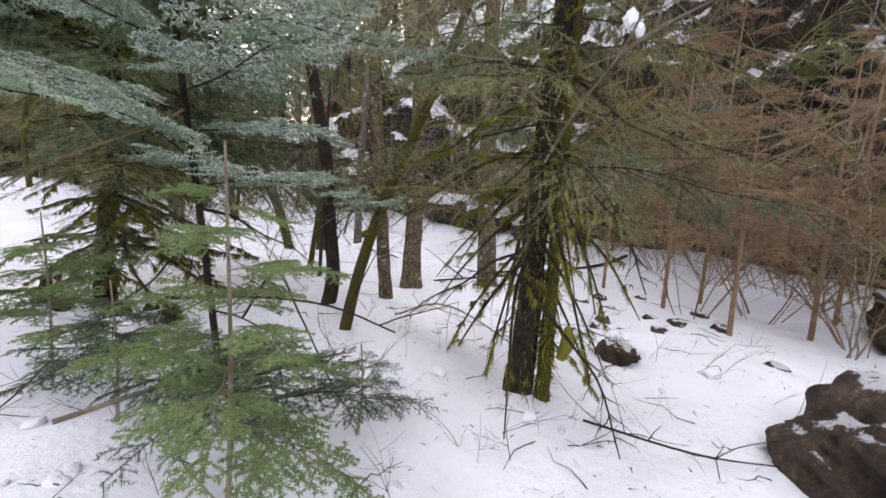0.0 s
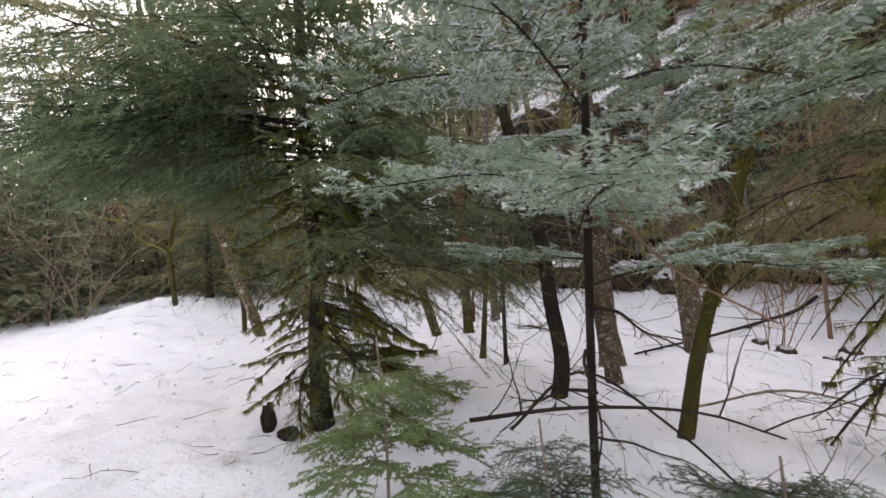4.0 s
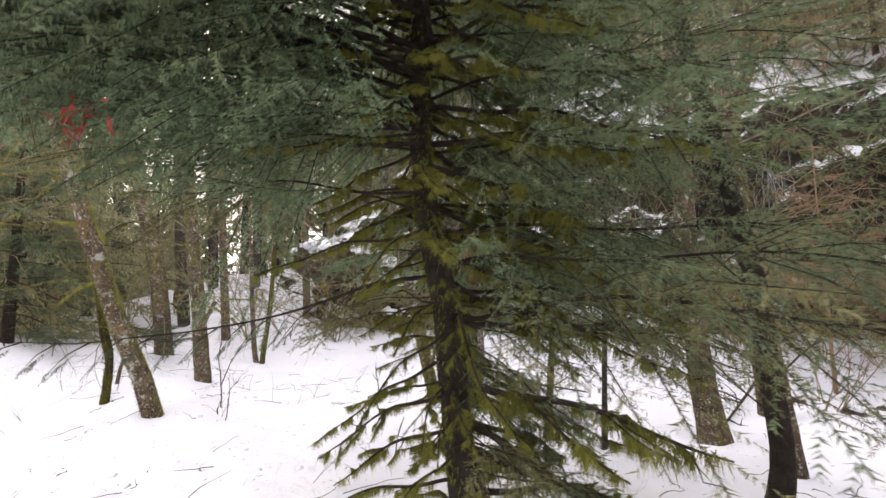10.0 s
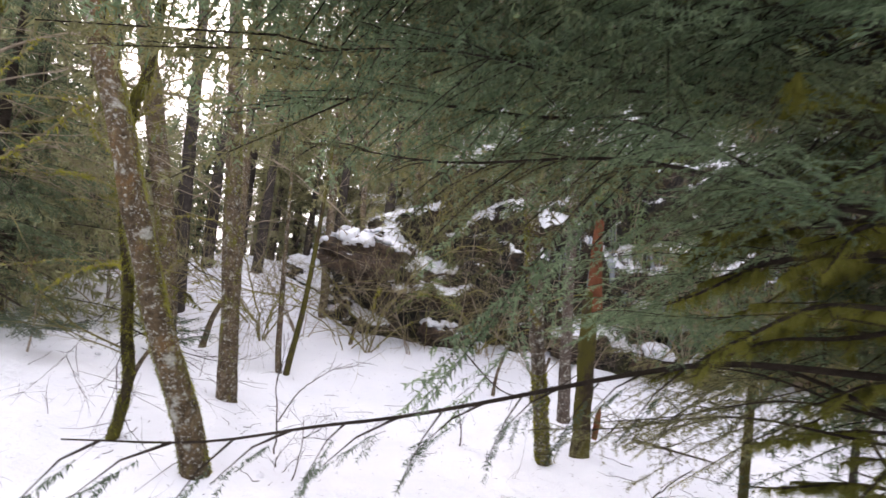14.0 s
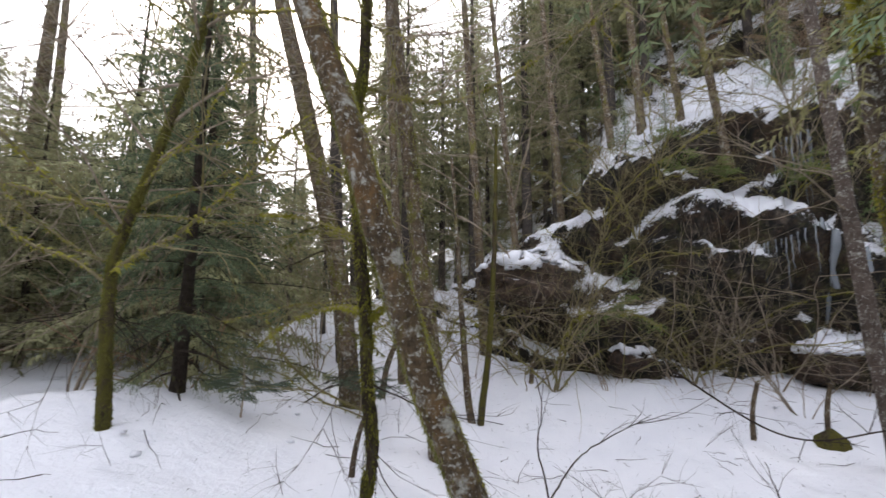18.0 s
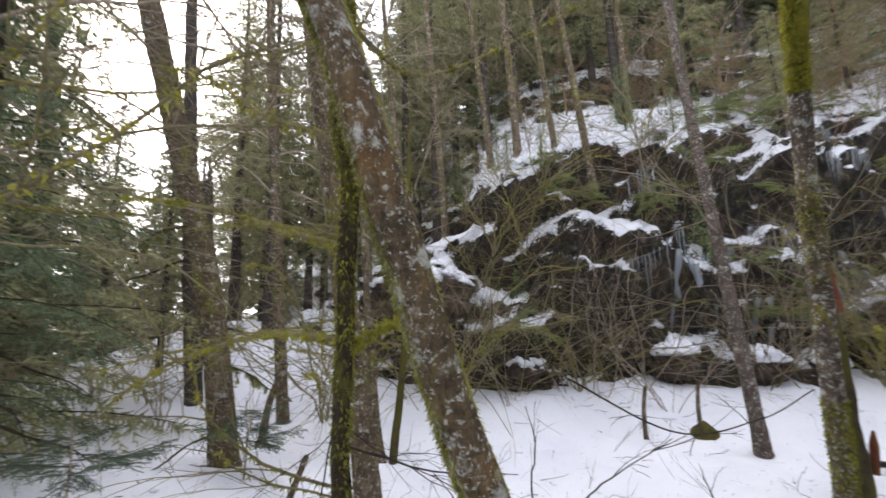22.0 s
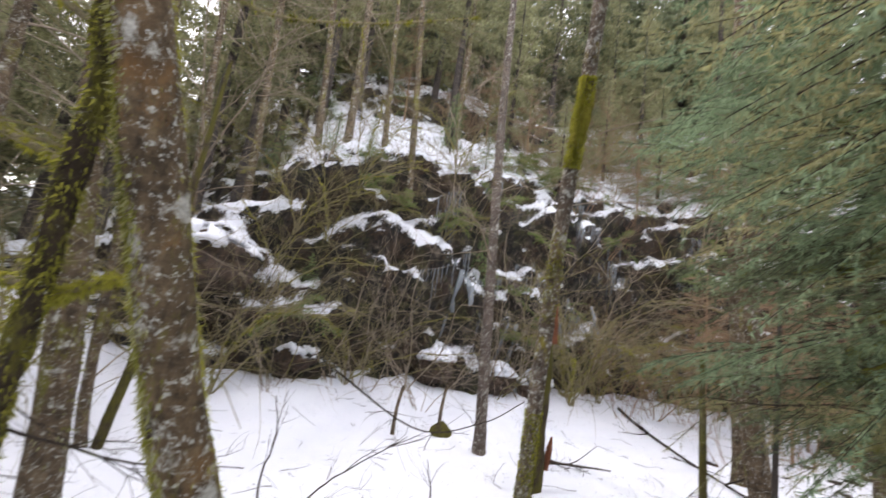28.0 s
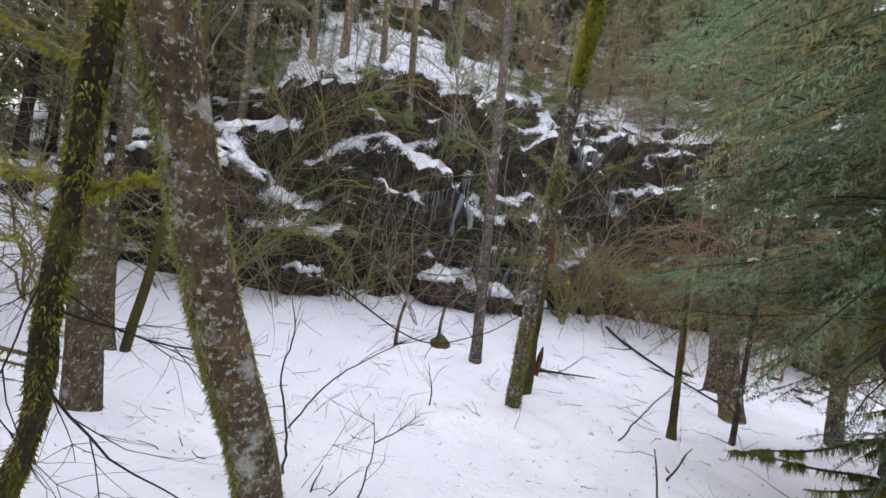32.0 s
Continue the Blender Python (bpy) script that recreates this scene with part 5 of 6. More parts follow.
rs_y = np.random.RandomState(17)
# trees on the slope
for kind, x, y, sc, turn in ((3, 0.0, 15.2, 0.75, 0), (1, 0.8, 14.9, 0.8, 60), (3, 2.75, 13.3, 0.75, 120), (3, -2.0, 16.0, 0.85, 30), (3, -1.25, 15.8, 0.8, 200), (1, 3.4, 14.8, 0.8, 250), (3, -3.3, 17.2, 0.9, 80),
                             (0, 1.8, 17.0, 1.0, 10), (1, 4.6, 16.5, 1.0, 300), (3, 6.5, 14.5, 0.9, 150), (0, 5.4, 13.2, 0.7, 220), (1, 8.5, 13.5, 0.9, 90), (0, 9.8, 10.5, 0.8, 45), (3, 10.2, 8.2, 0.85, 130),
                             (1, 11.5, 6.0, 0.9, 0), (0, -0.5, 19.5, 1.1, 70), (1, -4.8, 21, 1.0, 140), (0, 2.6, 21, 1.2, 15), (3, 7.5, 18.5, 1.1, 33), (0, 11.5, 13.5, 1.1, 66), (0, 13.5, 9.0, 1.0, 99), (2, 12.6, 3.5, 1.2, 166),
                             (0, -2.4, 24, 1.2, 45), (1, 4.5, 25, 1.2, 190), (0, 10, 22, 1.2, 25)):
    far_tree(kind, x, y, sc, turn, "firs on the slope", True)
for kind, x, y, sc, turn in ((4, -5.5, 23, 0.9, 0), (5, 0.5, 23, 1.0, 40), (4, 7, 21, 1.0, 80), (5, 13, 17, 1.0, 120), (4, 15, 12, 1.0, 160), (5, 16, 6, 1.0, 200), (4, 16, 1, 1.0, 240), (5, 3, 28, 1.1, 280), (4, -3, 29, 1.1, 320), (5, 9, 27, 1.1, 10),
                             (0, -2.7, 18.6, 0.8, 50), (0, 1.2, 18.6, 0.8, 90), (0, 4.0, 18.8, 0.8, 130), (0, 6.3, 16.6, 0.8, 170), (0, 8.8, 15.6, 0.8, 210), (0, 10.4, 11.9, 0.8, 250), (4, 18, 9, 1.0, 30), (5, 17, 15, 1.1, 77), (0, -1.0, 21.5, 1.0, 5), (1, -3.6, 20.0, 0.95, 65), (1, 0.2, 17.6, 0.9, 125), (0, 3.2, 23.0, 1.1, 185), (1, -2.2, 27, 1.2, 245), (1, -6.2, 21.0, 1.0, 305), (0, -6.4, 25.5, 1.2, 15), (0, 9.2, 6.9, 0.6, 12), (2, 8.9, 9.6, 0.6, 99)):
    far_tree(kind, x, y, sc, turn, "firs on the slope", True)
for k in range(34):
    i = rs_y.randint(int(len(FOOT) * 0.3), int(len(FOOT) * 0.75))
    x, y = FOOT[i] + f_in[i] * rs_y.uniform(0.3, 4.5)
    far_tree(6, float(x), float(y), rs_y.uniform(0.10, 0.26), rs_y.uniform(0, 360), "young firs on the rock wall", True)
for kind, x, y, sc, turn in ((4, -13, 8.0, 0.8, 0), (5, -15, 10.5, 0.65, 50), (4, -12.6, 11.2, 0.62, 100), (4, -17, 9, 0.8, 150), (5, -16, 6.5, 0.9, 200), (4, -14.2, 4.5, 0.9, 250), (4, -18, 12, 0.7, 300), (5, -12.8, 6.0, 0.75, 20), (4, -11.6, 9.6, 0.6, 70), (4, -19, 7.5, 1.1, 120), (4, -15.5, 2.5, 0.9, 170)):
    far_tree(kind, x, y, sc, turn, "forest beyond the trail")
for k in range(22):
    i = int(len(FOOT) * (0.36 + 0.40 * k / 22))
    x, y = FOOT[i] + f_in[i] * (6.0 + 2.2 * (k % 3) + 0.3 * math.sin(k * 3))
    far_tree((4, 5)[k % 2], float(x), float(y), 0.95 + 0.1 * (k % 3), k * 77, "firs on the slope", True)
# forest belt beyond the trail and behind the walker
rs_f = np.random.RandomState(5)
count = 0
while count < 75:
    a, d = rs_f.uniform(0, 2 * math.pi), rs_f.uniform(15.5, 40)
    x, y = -3 + d * math.cos(a), 5 + d * math.sin(a)
    away, back = near_foot(x, y)
    if back[0] or (away[0] < 3 and y > 10):
        continue
    open_side = 0.7 if radians(98) < a < radians(150) else 1.0
    far_tree(4 + int(rs_f.randint(0, 2)), x, y, rs_f.uniform(0.75, 1.1) * open_side, rs_f.uniform(0, 360), "forest beyond the trail")
    count += 1


# the forest closes behind them to the north and west
rs_n = np.random.RandomState(61)
for k in range(64):
    a, d = radians(88 + 100 * (k + rs_n.uniform(0, 1)) / 64), 17.5 + 8.0 * ((k * 5) % 8) / 8 + rs_n.uniform(-0.8, 0.8)
    x, y = -3 + d * math.cos(a), 5 + d * math.sin(a)
    if near_foot(x, y)[1][0]:
        continue
    far_tree(4 + k % 2, x, y, rs_n.uniform(0.5, 0.72) * d / 20, rs_n.uniform(0, 360), "forest beyond the trail")
# dark spruce behind the curved maple
for x, y, sc, turn in ((-9.06, 12.67, 0.78, 40), (-10.8, 13.9, 0.9, 170), (-8.77, 14.5, 0.8, 290)):
    far_tree(7, x, y, sc, turn, "spruces along the trail")
near_dark = far_tree(7, -7.05, 9.75, 0.62, 25, "spruces along the trail")
for k in range(16):
    set_bough(near_dark, DEAD_BARE[k % 2] if k % 4 else B_DARK[k % 3], 0.35 + 0.09 * k, k * 137.5, -12 - 2 * (k % 5), (1.0 if k % 4 else 0.6) + 0.15 * (k % 3), 0, name="dead_limb")


# tall bare trunks seen against the sky
for pts, r, lab in (([(-14.9, 14.9, 0.2), (-15.4, 14.5, 3), (-16.2, 14.0, 9)], 0.16, "slanting mossy bare trunk"), ([(-12.65, 13.55, 0.2), (-12.62, 13.6, 4), (-12.6, 13.6, 11)], 0.17, "tall brown bare trunk"),
                    ([(-13.4, 15.4, 0.2), (-13.7, 15.3, 3), (-13.9, 15.2, 10)], 0.15, "tall brown trunk with lichen"), ([(-9.8, 18.0, 0.2), (-10.0, 17.8, 5), (-10.4, 17.6, 13)], 0.17, "tall grey bare trunk"),
                    ([(-6.1, 13.4, 0.1), (-6.4, 13.4, 4), (-6.8, 13.4, 12)], 0.13, "tall grey trunk behind the alder"), ([(-3.4, 13.6, 0.1), (-3.6, 13.6, 4), (-4.0, 13.5, 11)], 0.10, "slim alder with lichen"),
                    ([(-2.6, 13.2, 0.1), (-2.9, 13.2, 3), (-3.4, 13.1, 9)], 0.075, "slim alder with lichen"), ([(-4.9, 12.4, 0.0), (-5.1, 12.4, 3), (-5.5, 12.4, 10)], 0.09, "slim alder with moss")):
    th, ln, rd = trunk_thing("tall_tree", pts, r, r * 0.5, BARK_GREY if "grey" in lab else BARK_ALDER, lab, int(r * 1000), 10)
    add_branches(th, ln, BR_BROWN, 16, 2.0, ln[-1, 2] - ln[0, 2] - 1, int(r * 999), (1.0, 2.2), (5, 50))

# leafless trees with fine crowns against the sky
for x, y, h, lean_x, seed in ((-12.9, 12.4, 7.5, -0.5, 1), (-11.3, 14.2, 8.0, 0.4, 2), (-14.2, 12.9, 7.0, 0.3, 3), (-10.6, 16.2, 8.5, -0.4, 4), (-13.6, 16.8, 8.5, 0.6, 5), (-15.8, 14.4, 7.5, -0.3, 6), (-9.2, 15.4, 7.0, 0.5, 7)):
    z = gz(x, y)
    th, ln, rd = trunk_thing("bare_tree", [(x, y, z), (x + lean_x * 0.4, y, z + h * 0.5), (x + lean_x, y + 0.2, z + h)], 0.075, 0.015, BARK_ALDER, "leafless tree with a fine brown crown", 40 + seed, 9, group="leafless trees beyond the trail")
    add_branches(th, ln, BR_BROWN, 20, 2.2, h - 0.2, 400 + seed, (1.0, 2.0), (10, 55))

# slim alders on the slope above the rock wall
for k, (x, y, r, lean_x) in enumerate(((-0.4, 14.3, 0.085, -0.9), (0.15, 14.0, 0.10, -0.5), (0.45, 13.0, 0.07, -1.0), (0.85, 12.4, 0.08, -1.2), (-1.5, 14.6, 0.09, -0.5), (2.9, 13.2, 0.09, -0.3))):
    z = hill_at(x, y) - 0.1
    th, ln, rd = trunk_thing("slope_alder", [(x, y, z), (x + lean_x * 0.35, y - 0.1, z + 2.6), (x + lean_x, y - 0.2, z + 7.5)], r, r * 0.5, BARK_ALDER, "slim brown alder growing from the snowy slope", 60 + k, 9, group="alders on the slope")
    add_branches(th, ln, BR_BROWN, 5, 1.2, 6.0, 500 + k, (0.8, 1.6), (0, 45))

# splintered snag
snag, ln, rd = trunk_thing("snag", [(-6.35, 16.0, 0.1), (-6.45, 16.0, 2.5), (-6.52, 16.0, 4.7)], 0.16, 0.12, BARK_GREY, "grey broken snag with splintered top", 31, 10)
for k in range(5):
    a = k * 1.3
    sp = Build()
    sp.tube([(-0.17 + 0.08 * math.cos(a), 0.08 * math.sin(a), 4.4), (-0.18 + 0.08 * math.cos(a), 0.08 * math.sin(a), 4.9 + 0.12 * k)], [0.04, 0.008], 5, 0)
    part("splinter", sp.mesh("splinter", [BARK_GREY]), snag, "pale splinter")

# short stubs in the snow
for x, y, h, r, lab in ((-0.2, 9.88, 0.6, 0.03, "stub"), (-0.83, 10.14, 0.6, 0.03, "stub"), (-2.89, 12.1, 0.5, 0.04, "stub"), (-5.2, 11.55, 0.9, 0.05, "stub"), (-5.06, 8.6, 0.55, 0.024, "stub"), (-1.75, 6.49, 0.32, 0.008, "twig")):
    z = gz(x, y)
    th, ln, rd = trunk_thing("tree_stub" if lab == "stub" else "snapped_twig", [(x, y, z), (x + 0.1 * h, y + 0.05, z + h * 0.5), (x + 0.3 * h, y + 0.1, z + h)], r, r * 0.7, BARK_ALDER, "short dead stub standing in the snow" if lab == "stub" else "snapped twig standing in the snow",
                             int(abs(x) * 10), 8, 0.8, category="stub")
mound = Build()
mound.tube([(0, 0, -0.05), (0, 0, 0.06), (0.01, 0, 0.14)], [0.17, 0.15, 0.05], 9, 0)
tagged(part("moss_cushion", mound.mesh("moss_cushion", [BARK_MOSS]), m=pose(-0.2, 9.84, gz(-0.2, 9.84))), "dark mossy cushion at the foot of a stub", "moss")


# ---------------------------------------------------------------- shrubs
def stem_meshes(seed, mats, height=1.8, stems=7, spread=0.5, r=0.012, depth=2, kids=4, wander=0.3):
    """The stems of one shrub, each a mesh of its own."""
    rs = np.random.RandomState(seed)
    out = []
    for _ in range(stems):
        b = Build()
        a = rs.uniform(0, 2 * math.pi)
        grow(b, (0.12 * math.cos(a), 0.12 * math.sin(a), -0.05), (spread * math.cos(a), spread * math.sin(a), 1), height * rs.uniform(0.6, 1.1), r * rs.uniform(0.6, 1.2), depth, rs, 0, wander, kids, 0.0, 3)
        out.append(b.mesh("stem", mats))
    return out


def arching_stems(seed, mats, stems=6, reach=2.2, height=1.9, r=0.013, moss=220):
    """Stems that rise, arch over and run out level, with twigs along them and tufts of moss."""
    rs = np.random.RandomState(seed)
    out = []
    for k in range(stems):
        b = Build()
        a = 2 * math.pi * k / stems + rs.uniform(-0.4, 0.4)
        u = np.linspace(0, 1, 16)
        far, top = reach * rs.uniform(0.6, 1.1), height * rs.uniform(0.45, 1.1)
        side = rs.normal(0, 0.25) * far
        line = np.stack([math.cos(a) * far * u**1.4 - math.sin(a) * side * u**2, math.sin(a) * far * u**1.4 + math.cos(a) * side * u**2, top * np.sin(u * rs.uniform(1.1, 2.0)) - 0.05], -1) + rs.normal(0, 0.02, (16, 3))
        b.tube(line, np.linspace(r, r * 0.3, 16), 4, 0)
        for q in range(13):
            i = rs.randint(3, 15)
            w = line[i + 1 if i < 15 else i] - line[i - 1]
            w = w / np.linalg.norm(w) + rs.normal(0, 0.8, 3) * (1, 1, 0.55)
            grow(b, line[i], w / np.linalg.norm(w), rs.uniform(0.4, 1.2), r * 0.45, 1, rs, 0, 0.35, 4, 0.0, 3)
        i = rs.randint(2, 15, moss)
        base = line[i] + (line[np.minimum(i + 1, 15)] - line[i]) * rs.uniform(0, 1, (moss, 1))
        b.blades(base + rs.normal(0, 0.006, (moss, 3)), rs.normal(0, 0.5, (moss, 3)) + (0, 0, -0.5), 0.035 * rs.uniform(0.4, 1.6, moss), 0.014, mat=1)
        out.append(b.mesh("stem", mats))
    return out


SHRUBS = [stem_meshes(80, [TWIG], 2.2, 6, 0.7), stem_meshes(81, [TWIG_OLIVE], 2.2, 5, 0.8), stem_meshes(82, [TWIG_DARK], 1.6, 6, 0.7), stem_meshes(83, [TWIG], 2.4, 5, 0.5, 0.012), stem_meshes(84, [TWIG_RUST], 1.8, 8, 0.6, 0.008, 2, 5),
          arching_stems(85, [TWIG_OLIVE, MOSS_YELLOW]), arching_stems(86, [TWIG, MOSS_OLIVE], 5, 1.9, 2.3, 0.013),
          stem_meshes(87, [TWIG], 2.4, 5, 0.55, 0.013, 1, 7), stem_meshes(88, [TWIG_RUST], 2.0, 5, 0.6, 0.012, 1, 7)]
SHRUB_LABEL = ["leafless brown shrub", "leafless olive mossy shrub", "leafless dark shrub", "tall thin leafless brown shrub", "dense rusty brown shrub", "tangled bare shrub with arching olive mossy stems", "tangled bare shrub with arching brown stems", "leafless tan brush", "leafless reddish brown brush"]
SPRIG_STEMS = [stem_meshes(90 + k, [TWIG_DARK], 0.7, 1, 0.6, 0.0036, 2, 3, 0.32)[0] for k in range(6)]


def shrub(kind, x, y, sc, turn, group, hill=False, label=""):
    z = (hill_at(x, y) if hill else gz(x, y)) - 0.03
    ob = root("shrub", (x, y, z), label or SHRUB_LABEL[kind] + (" on the rock slope" if hill else " standing in the snow"), "shrub", group)
    ob.matrix_basis = pose(x, y, z, 0, 0, turn) @ Matrix.Scale(sc, 4)
    for me in SHRUBS[kind]:
        part("stem", me, ob)
    return ob


rs_s = np.random.RandomState(12)
n_foot = len(FOOT)
# in front of and on the rock wall
for k in range(16):
    i = rs_s.randint(int(n_foot * 0.30), int(n_foot * 0.64))
    off = rs_s.uniform(-0.9, 0.5)
    x, y = FOOT[i] + f_in[i] * off
    shrub(5 if k % 3 else 6, float(x), float(y), rs_s.uniform(0.8, 1.4), rs_s.uniform(0, 360), "tangled shrubs by the rock wall", off > 0)
rs_t = np.random.RandomState(29)
on_face = [q for q in range(int(n_foot * 0.2), int(n_foot * 0.8)) if -3.2 < FOOT[q][0] < 1.8]
for k in range(6):
    i = on_face[int(rs_t.randint(len(on_face)))]
    x, y = FOOT[i] + f_in[i] * rs_t.uniform(0.15, 0.6)
    shrub(5, float(x), float(y), rs_t.uniform(0.7, 1.15), rs_t.uniform(0, 360), "tangled shrubs by the rock wall", True)
for k in range(38):
    i = rs_s.randint(int(n_foot * 0.31), int(n_foot * 0.80))
    off = rs_s.uniform(-1.2, 0.7)
    x, y = FOOT[i] + f_in[i] * off
    if FOOT[i][0] > 5.0:
        kind = int(rs_s.choice([4, 4, 0, 2]))
    else:
        kind = int(rs_s.choice([0, 1, 1, 3, 3, 0]))
    shrub(kind, float(x), float(y), rs_s.uniform(0.6, 1.1), rs_s.uniform(0, 360), "shrubs by the rock wall", off > 0)
# shrubs and young firs on the slope behind the boulder
above_boulder = [q for q in range(n_foot) if 4.2 < FOOT[q][0] < 9.0]
for k in range(26):
    i = above_boulder[int(rs_t.randint(len(above_boulder)))]
    x, y = FOOT[i] + f_in[i] * rs_t.uniform(-0.4, 2.6)
    shrub((4, 6, 8, 1, 4, 5)[k % 6], float(x), float(y), rs_t.uniform(0.8, 1.3), rs_t.uniform(0, 360), "shrubs on the slope behind the boulder", True)
for k in range(7):
    i = above_boulder[int((k + 0.5) * len(above_boulder) / 7)]
    x, y = FOOT[i] + f_in[i] * (0.7 + 0.8 * (k % 3))
    far_tree((0, 2)[k % 2], float(x), float(y), 0.34 + 0.07 * (k % 3), k * 71, "firs on the slope", True)
# small bushes on the snowy slope above
for k in range(36):
    i = rs_t.randint(int(n_foot * 0.34), int(n_foot * 0.66))
    x, y = FOOT[i] + f_in[i] * rs_t.uniform(1.2, 5.0)
    shrub((0, 1, 2, 5)[k % 4], float(x), float(y), rs_t.uniform(0.28, 0.6), rs_t.uniform(0, 360), "bushes on the slope", True)
for x, y, kind, sc in ((-4.4, 12.2, 5, 1.1), (-6.4, 12.6, 6, 1.0), (-4.7, 13.2, 1, 1.1), (-3.7, 12.6, 0, 1.0), (-3.0, 11.9, 1, 0.8), (-9.6, 12.6, 0, 0.9), (-2.2, 12.6, 1, 1.0), (-1.5, 12.0, 1, 0.9)):
    shrub(kind, x, y, sc, x * 77, "shrubs between the trees")
# brush beyond the trail
for k in range(120):
    a, d = radians(rs_s.uniform(112, 200)), rs_s.uniform(10.5, 15)
    x, y = -1 + d * math.cos(a), 3 + d * math.sin(a)
    if y > 9.6 and k % 6:
        continue
    shrub(int(rs_s.choice([7, 7, 8])), x, y, rs_s.uniform(0.8, 1.3), rs_s.uniform(0, 360), "brush beyond the trail")
# shrubs with mossy arching branches near the boulder
for x, y, kind, sc in ((5.9, 4.9, 6, 0.9), (6.7, 6.4, 5, 0.9), (7.3, 4.3, 6, 1.0), (4.9, 5.9, 4, 1.1), (5.9, 6.2, 4, 1.2), (6.3, 5.2, 4, 1.2), (3.4, 6.9, 4, 1.0), (6.9, 7.2, 4, 1.2), (7.2, 5.6, 4, 1.2), (6.6, 4.2, 8, 1.0), (7.4, 6.6, 8, 1.1), (6.2, 8.0, 4, 1.1), (5.6, 8.6, 8, 1.0), (4.6, 8.9, 4, 1.0), (7.9, 4.6, 4, 1.3)):
    shrub(kind, x, y, sc, x * 91, "shrubs by the boulder")

R_BOUGH = [bough_mesh("rusty_bough", 0.9, 140 + k, [TWIG_RUST, RUST_LEAF], needle=0.035, nwidth=0.010, nstep=0.03, droop=0.1, spread=0.5, hang=0.15) for k in range(2)]


def rusty_tree(x, y, height, seed, start, n, hill=False):
    z0 = hill_at(x, y) if hill else gz(x, y)
    tree = root("rusty_sapling", (x, y, z0), "thin sapling with rusty brown dry twigs", "tree", "rusty saplings")
    me, line, rad = trunk_mesh("trunk", [(0, 0, -0.1), (-0.05, 0.02, height * 0.4), (-0.1, 0.04, height)], 0.028, 0.006, TWIG_RUST, 8, 0.3, 0.1, seed)
    part("trunk", me, tree)
    rs = np.random.RandomState(seed)
    for k in range(n):
        z = start + (height - start) * k / n
        set_bough(tree, R_BOUGH[k % 2], z, k * 137.5, rs.uniform(0, 35), (1.05 - 0.6 * k / n) * rs.uniform(0.7, 1.1), rs.uniform(-40, 40), axis_at(line, z))


rusty_tree(4.93, 5.16, 2.4, 61, 0.8, 16)
rusty_tree(5.4, 6.7, 4.2, 62, 1.2, 24)
rusty_tree(4.3, 7.4, 3.6, 63, 1.4, 18)
rusty_tree(5.9, 5.4, 3.0, 72, 0.7, 22)
rusty_tree(4.7, 6.2, 3.2, 73, 1.2, 22)
rusty_tree(6.6, 6.0, 3.8, 64, 0.9, 22)
rusty_tree(6.8, 11.6, 2.6, 65, 0.5, 16, True)
rusty_tree(5.2, 12.3, 2.4, 66, 0.5, 16, True)
rusty_tree(7.9, 9.9, 2.6, 67, 0.5, 16, True)
rusty_tree(2.2, 14.6, 3.4, 68, 0.5, 18, True)
rusty_tree(3.6, 13.9, 3.0, 69, 0.5, 18, True)
rusty_tree(1.4, 16.0, 3.4, 70, 0.5, 18, True)
rusty_tree(4.8, 13.6, 3.0, 71, 0.5, 18, True)

# arching mossy branches beside the boulder
arch = root("arching_shrub", (5.3, 3.3, gz(5.3, 3.3)), "bare shrub with long arching olive mossy branches", "shrub")
rs_a = np.random.RandomState(3)
for pts in ([(5.3, 3.3, 0.1), (4.5, 2.9, 1.75), (3.97, 2.88, 1.94), (3.64, 3.09, 1.8), (3.11, 3.33, 1.77), (2.89, 3.39, 1.9)], [(5.35, 3.3, 0.1), (4.7, 3.0, 1.9), (4.12, 3.12, 2.33), (3.83, 3.32, 2.26), (3.46, 3.51, 2.46), (3.1, 3.64, 2.8)],
            [(5.3, 3.2, 0.1), (4.7, 2.8, 2.0), (4.1, 2.8, 2.6), (3.6, 3.0, 2.75), (3.0, 3.1, 2.7)], [(5.4, 3.4, 0.1), (4.6, 3.3, 1.2), (4.0, 3.4, 1.55), (3.5, 3.5, 1.6), (2.95, 3.5, 1.45)]):
    ab = Build()
    line = curve_through(np.array(pts) - np.array(arch.location), 0.08)
    ab.tube(line, np.linspace(0.011, 0.004, len(line)), 6, 0)
    for k in range(12, len(line), 3):
        grow(ab, line[k], rs_a.normal(0, 1, 3) * (1, 1, 0.5) + (-0.6, 0.2, 0.1), rs_a.uniform(0.3, 0.8), 0.005, 1, rs_a, 0, 0.3, 3, 0.0, 4)
    part("branch", ab.mesh("branch", [TWIG_OLIVE]), arch)
